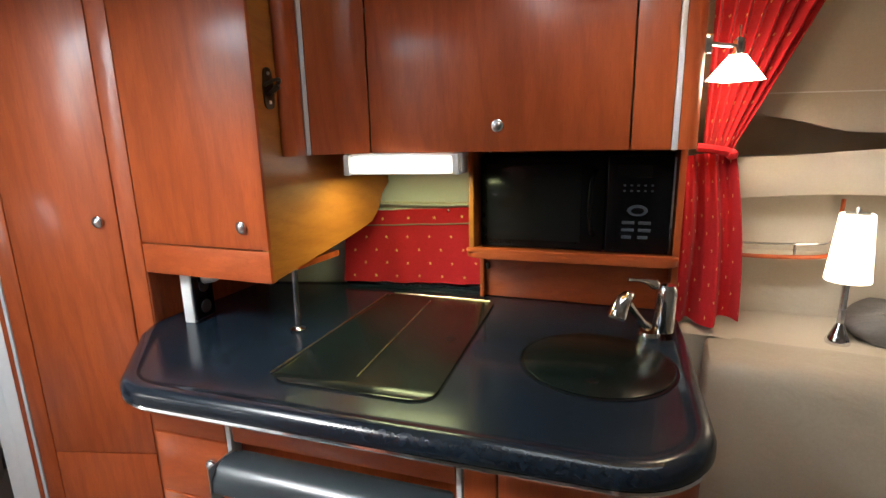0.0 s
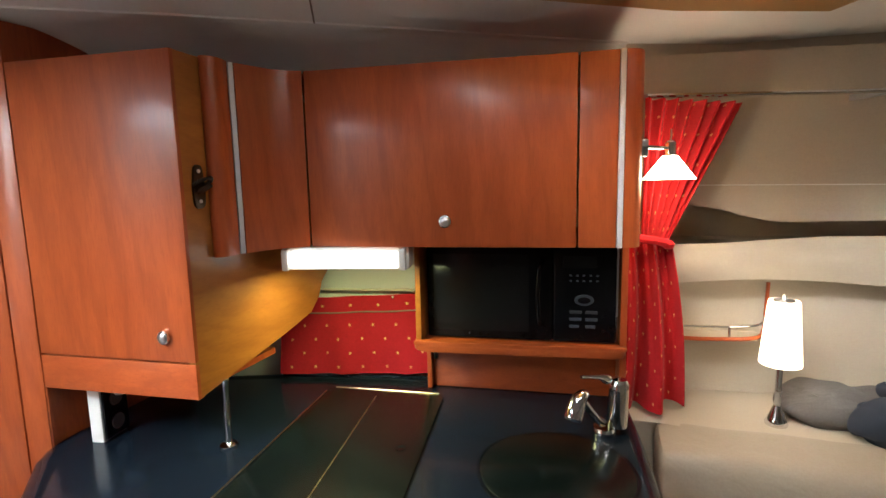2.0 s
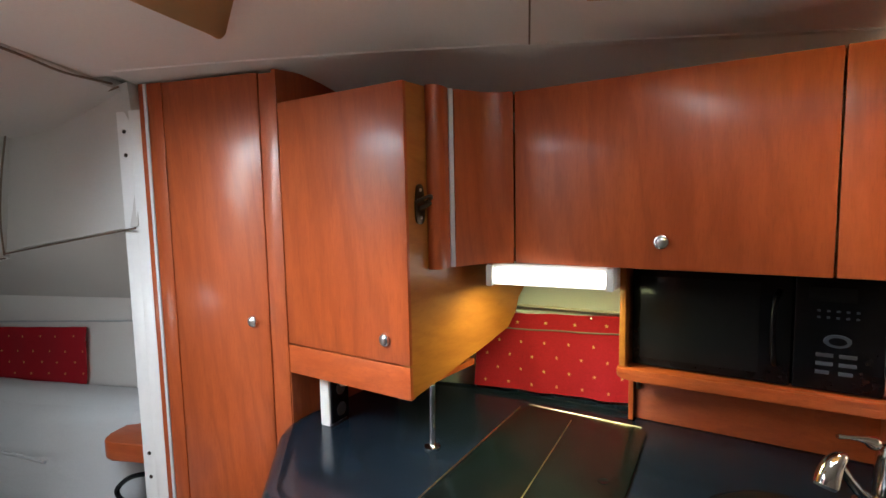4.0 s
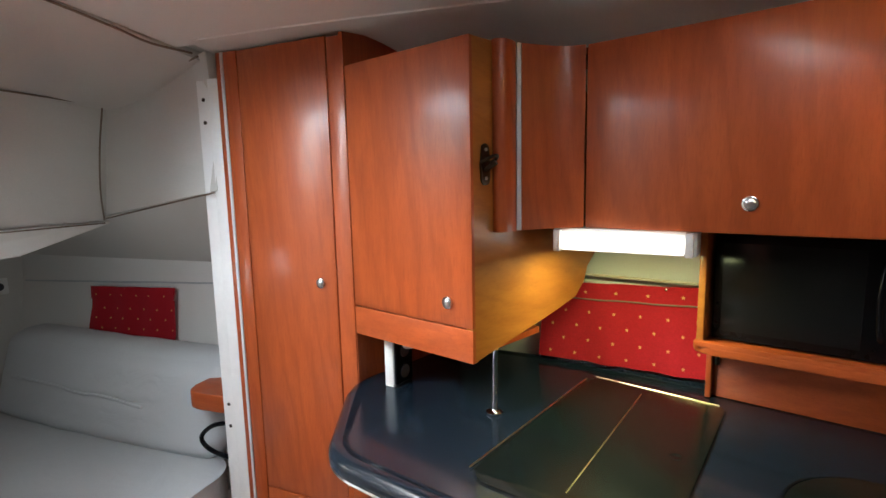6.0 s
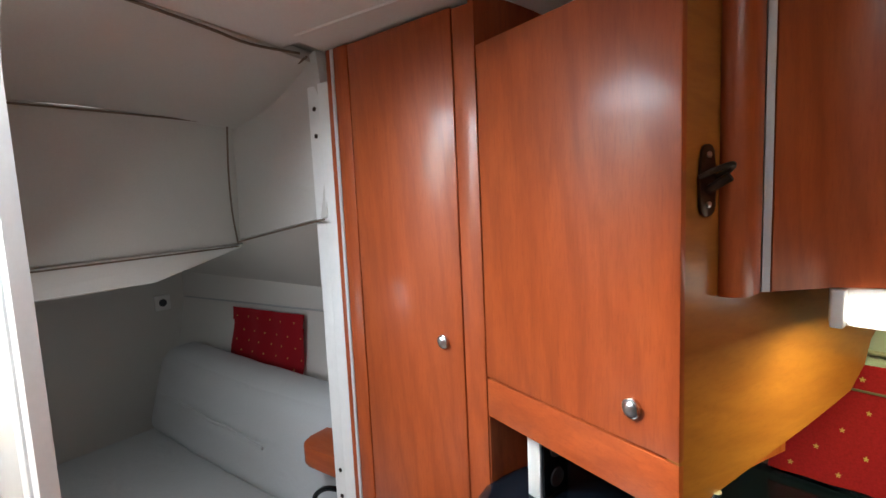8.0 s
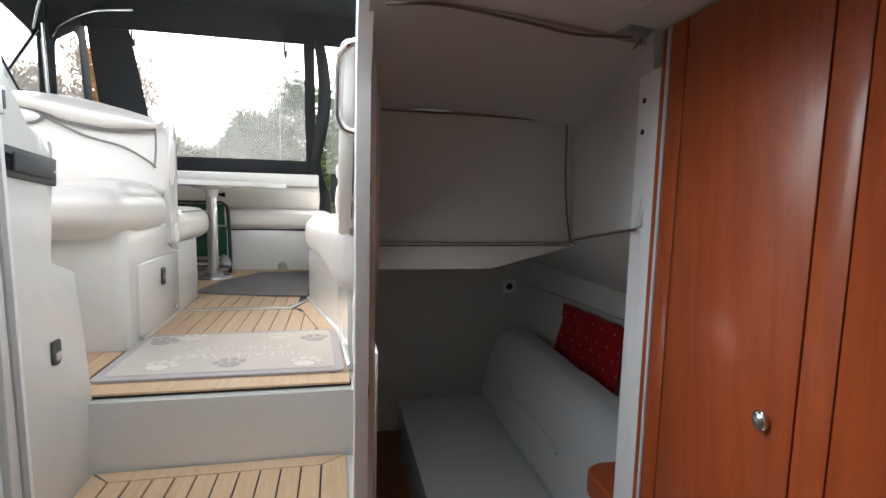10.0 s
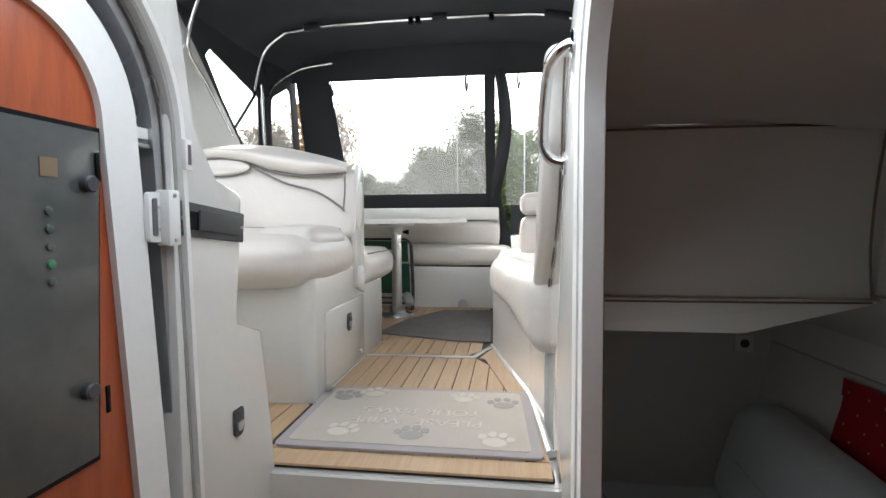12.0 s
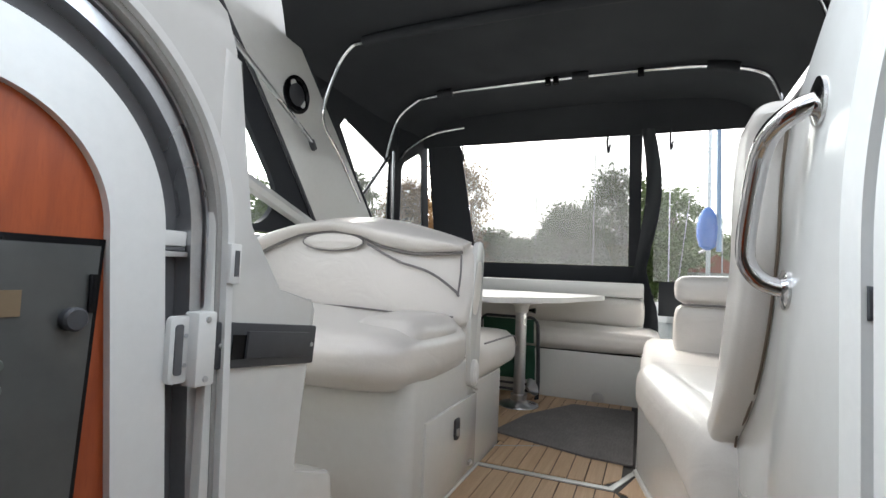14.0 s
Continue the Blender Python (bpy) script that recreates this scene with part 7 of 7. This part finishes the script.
part("mast", tube(B(), [(-24.5, 2.75, 0.8), (-24.5, 2.75, 13.0)], 0.09, 10), STEEL, boat)
part("sail_cover", lathe(B(), [(0.08, 3.05), (0.3, 3.2), (0.42, 3.6), (0.43, 4.0), (0.36, 4.45), (0.2, 4.75), (0.05, 4.9)], pose(-24.5, 2.72, 0), 16), BLUE_COVER, boat, "bright blue sail cover")
part("furled_sail", tube(B(), [(-24.3, 3.12, 3.0), (-24.4, 3.1, 7.0), (-24.5, 3.0, 12.5)], [0.1, 0.09, 0.04], 8), FURLED, boat, "furled sail with a pale blue edge")
part("boom", tube(B(), [(-24.6, 2.75, 3.1), (-28.5, 2.75, 3.2)], 0.07, 8), STEEL, boat)
for dy in (-1.2, 1.2):
    part("shroud", tube(B(), [(-24.5, 2.75 + dy, 0.9), (-24.5, 2.75, 12.0)], 0.012, 5), STEEL, boat)
for i, (x, y, h) in enumerate(((-33, 1.5, 11), (-36, 4.6, 12), (-35, -3.0, 10), (-38, -7.5, 8), (-34, 6.5, 12))):
    b3 = thing("moored_boat", (x, y, -0.5), "white moored boat with a bare mast", "boat", "boats moored across the water")
    part("hull", prism(B(), rounded([(x - 3, y - 0.9, 0.4), (x + 2, y - 0.9, 0.9), (x + 3.5, y, 0.2), (x + 2, y + 0.9, 0.9), (x - 3, y + 0.9, 0.4)]), -0.5, 0.55, "z", 0.08), GELCOAT, b3)
    part("coachroof", prism(B(), rounded([(x - 1.5, y - 0.55, 0.2), (x + 1.2, y - 0.5, 0.3), (x + 1.2, y + 0.5, 0.3), (x - 1.5, y + 0.55, 0.2)]), 0.55, 1.0, "z", 0.06), GELCOAT, b3)
    part("mast", tube(B(), [(x, y, 0.5), (x, y, h)], 0.035, 8), STEEL, b3)
house = thing("waterside_house", (-52, 5.5, 0.2), "low red-roofed house beside the water", "house")
part("wall", box(B(), -55, -50, 3.5, 8.0, 0.0, 2.6), GELCOAT, house)
part("roof", prism(B(), [(3.2, 2.6), (8.3, 2.6), (5.75, 4.2)], -55.3, -49.7, "x"), BRICK_FAR, house)
for y in (4.3, 5.6, 6.9):
    part("window", box(B(), -50.02, -49.95, y - 0.3, y + 0.3, 1.1, 2.0), SMOKED, house)

# ---- teak decks: planks with dark caulking, laid last ----
deck = tagged(new("teak_deck"), "worn teak planking with dark caulking", "deck", "", "structure")
part("caulking", prism(B(), [(-1.878, -0.1), (-1.878, 0.705), (-2.5, 0.66), (-3.17, 0.5), (-4.29, 0.49), (-4.29, -0.6), (-3.27, -0.6), (-3.27, -0.098), (-2.3, -0.098), (-2.3, -0.5), (-1.9, -0.5)], 0.868, 0.8815), CAULK, deck)


def plank(x0, x1, y0, y1, z0=0.878, z1=0.8855, poly=None, parent=None):
    part("plank", prism(B(), poly or [(x0, y0), (x1, y0), (x1, y1), (x0, y1)], z0, z1, "z", 0.0012, 1), TEAK, parent or deck)


def right_edge(x):
    return 0.69 if x > -2.3 else (0.69 - (-2.3 - x) * 0.17 if x > -2.5 else (0.655 - (-2.5 - x) * 0.232 if x > -3.17 else 0.495))


def cut(y):
    return -2.93 if y < 0.476 else (-2.93 + (y - 0.476) / 0.102 * 0.43 if y < 0.578 else -2.5 + (y - 0.578) / 0.077 * 0.5)


plank(-1.95, -1.868, -0.095, 0.7)
y = -0.09
while y < 0.64:
    y1 = y + 0.062
    if cut(y1) < -2.0:
        plank(0, 0, 0, 0, poly=[(cut(y), y), (-1.955, y), (-1.955, y1), (cut(y1), y1)])
    y += 0.066
plank(0, 0, 0, 0, poly=[(-2.94, 0.45), (-2.93, 0.48), (-2.5, 0.582), (-1.955, 0.662), (-1.955, 0.7), (-2.5, 0.652), (-2.93, 0.552), (-3.13, 0.506)])
plank(-3.265, -2.985, -0.096, -0.076)
y = -0.5
while y < -0.16:
    plank(-2.285, -1.9, y, y + 0.062)
    y += 0.066
y = -0.6
while y < 0.45:
    y1 = y + 0.062
    ends = [-3.28 if e < -0.11 else -2.985 - 2.75 * max(0.0, e - 0.42) for e in (y, y1)]
    if ends[0] < -3.2:
        ends[1] = ends[0]
    plank(0, 0, 0, 0, poly=[(-4.285, y), (ends[0], y), (ends[1], y1), (-4.285, y1)])
    y += 0.066
part("seam_strip", prism(B(), [(-2.945, -0.095), (-2.945, 0.43), (-3.16, 0.505), (-3.18, 0.49), (-2.972, 0.415), (-2.972, -0.095)], 0.879, 0.8862, "z", 0.001), GELCOAT, deck, "white seam strip in the teak")
part("seam_strip", prism(B(), [(-3.19, -0.1), (-3.2, -0.1), (-3.3, 0.09), (-3.29, 0.09)], 0.879, 0.8862), GELCOAT, deck, "white seam strip in the teak")
part("edge_trim", tube(B(), smooth_line([(-3.17, 0.502, 0.888), (-2.93, 0.556, 0.888), (-2.66, 0.618, 0.888), (-2.45, 0.666, 0.886), (-2.0, 0.703, 0.886)]), 0.012, 8), GELCOAT, deck, "white cove along the teak")
part("edge_trim", tube(B(), [(-2.3, -0.092, 0.888), (-2.95, -0.094, 0.888)], 0.006, 8), GELCOAT, deck, "white cove along the teak")
tread = tagged(new("teak_tread"), "teak planked tread of the companionway step", "step", "", "structure")
part("caulking", box(B(), -1.838, -1.52, -0.03, 0.69, 0.648, 0.6555), CAULK, tread)
plank(-1.836, -1.785, -0.025, 0.685, 0.652, 0.6595, [(-1.836, -0.025), (-1.836, 0.685), (-1.785, 0.614), (-1.785, 0.03)], tread)
plank(0, 0, 0, 0, 0.652, 0.6595, [(-1.833, -0.03), (-1.784, 0.026), (-1.525, 0.026), (-1.525, -0.03)], tread)
plank(0, 0, 0, 0, 0.652, 0.6595, [(-1.833, 0.69), (-1.784, 0.617), (-1.525, 0.617), (-1.525, 0.69)], tread)
y = 0.031
while y < 0.58:
    plank(-1.781, -1.525, y, y + 0.054, 0.652, 0.6595, None, tread)
    y += 0.0585
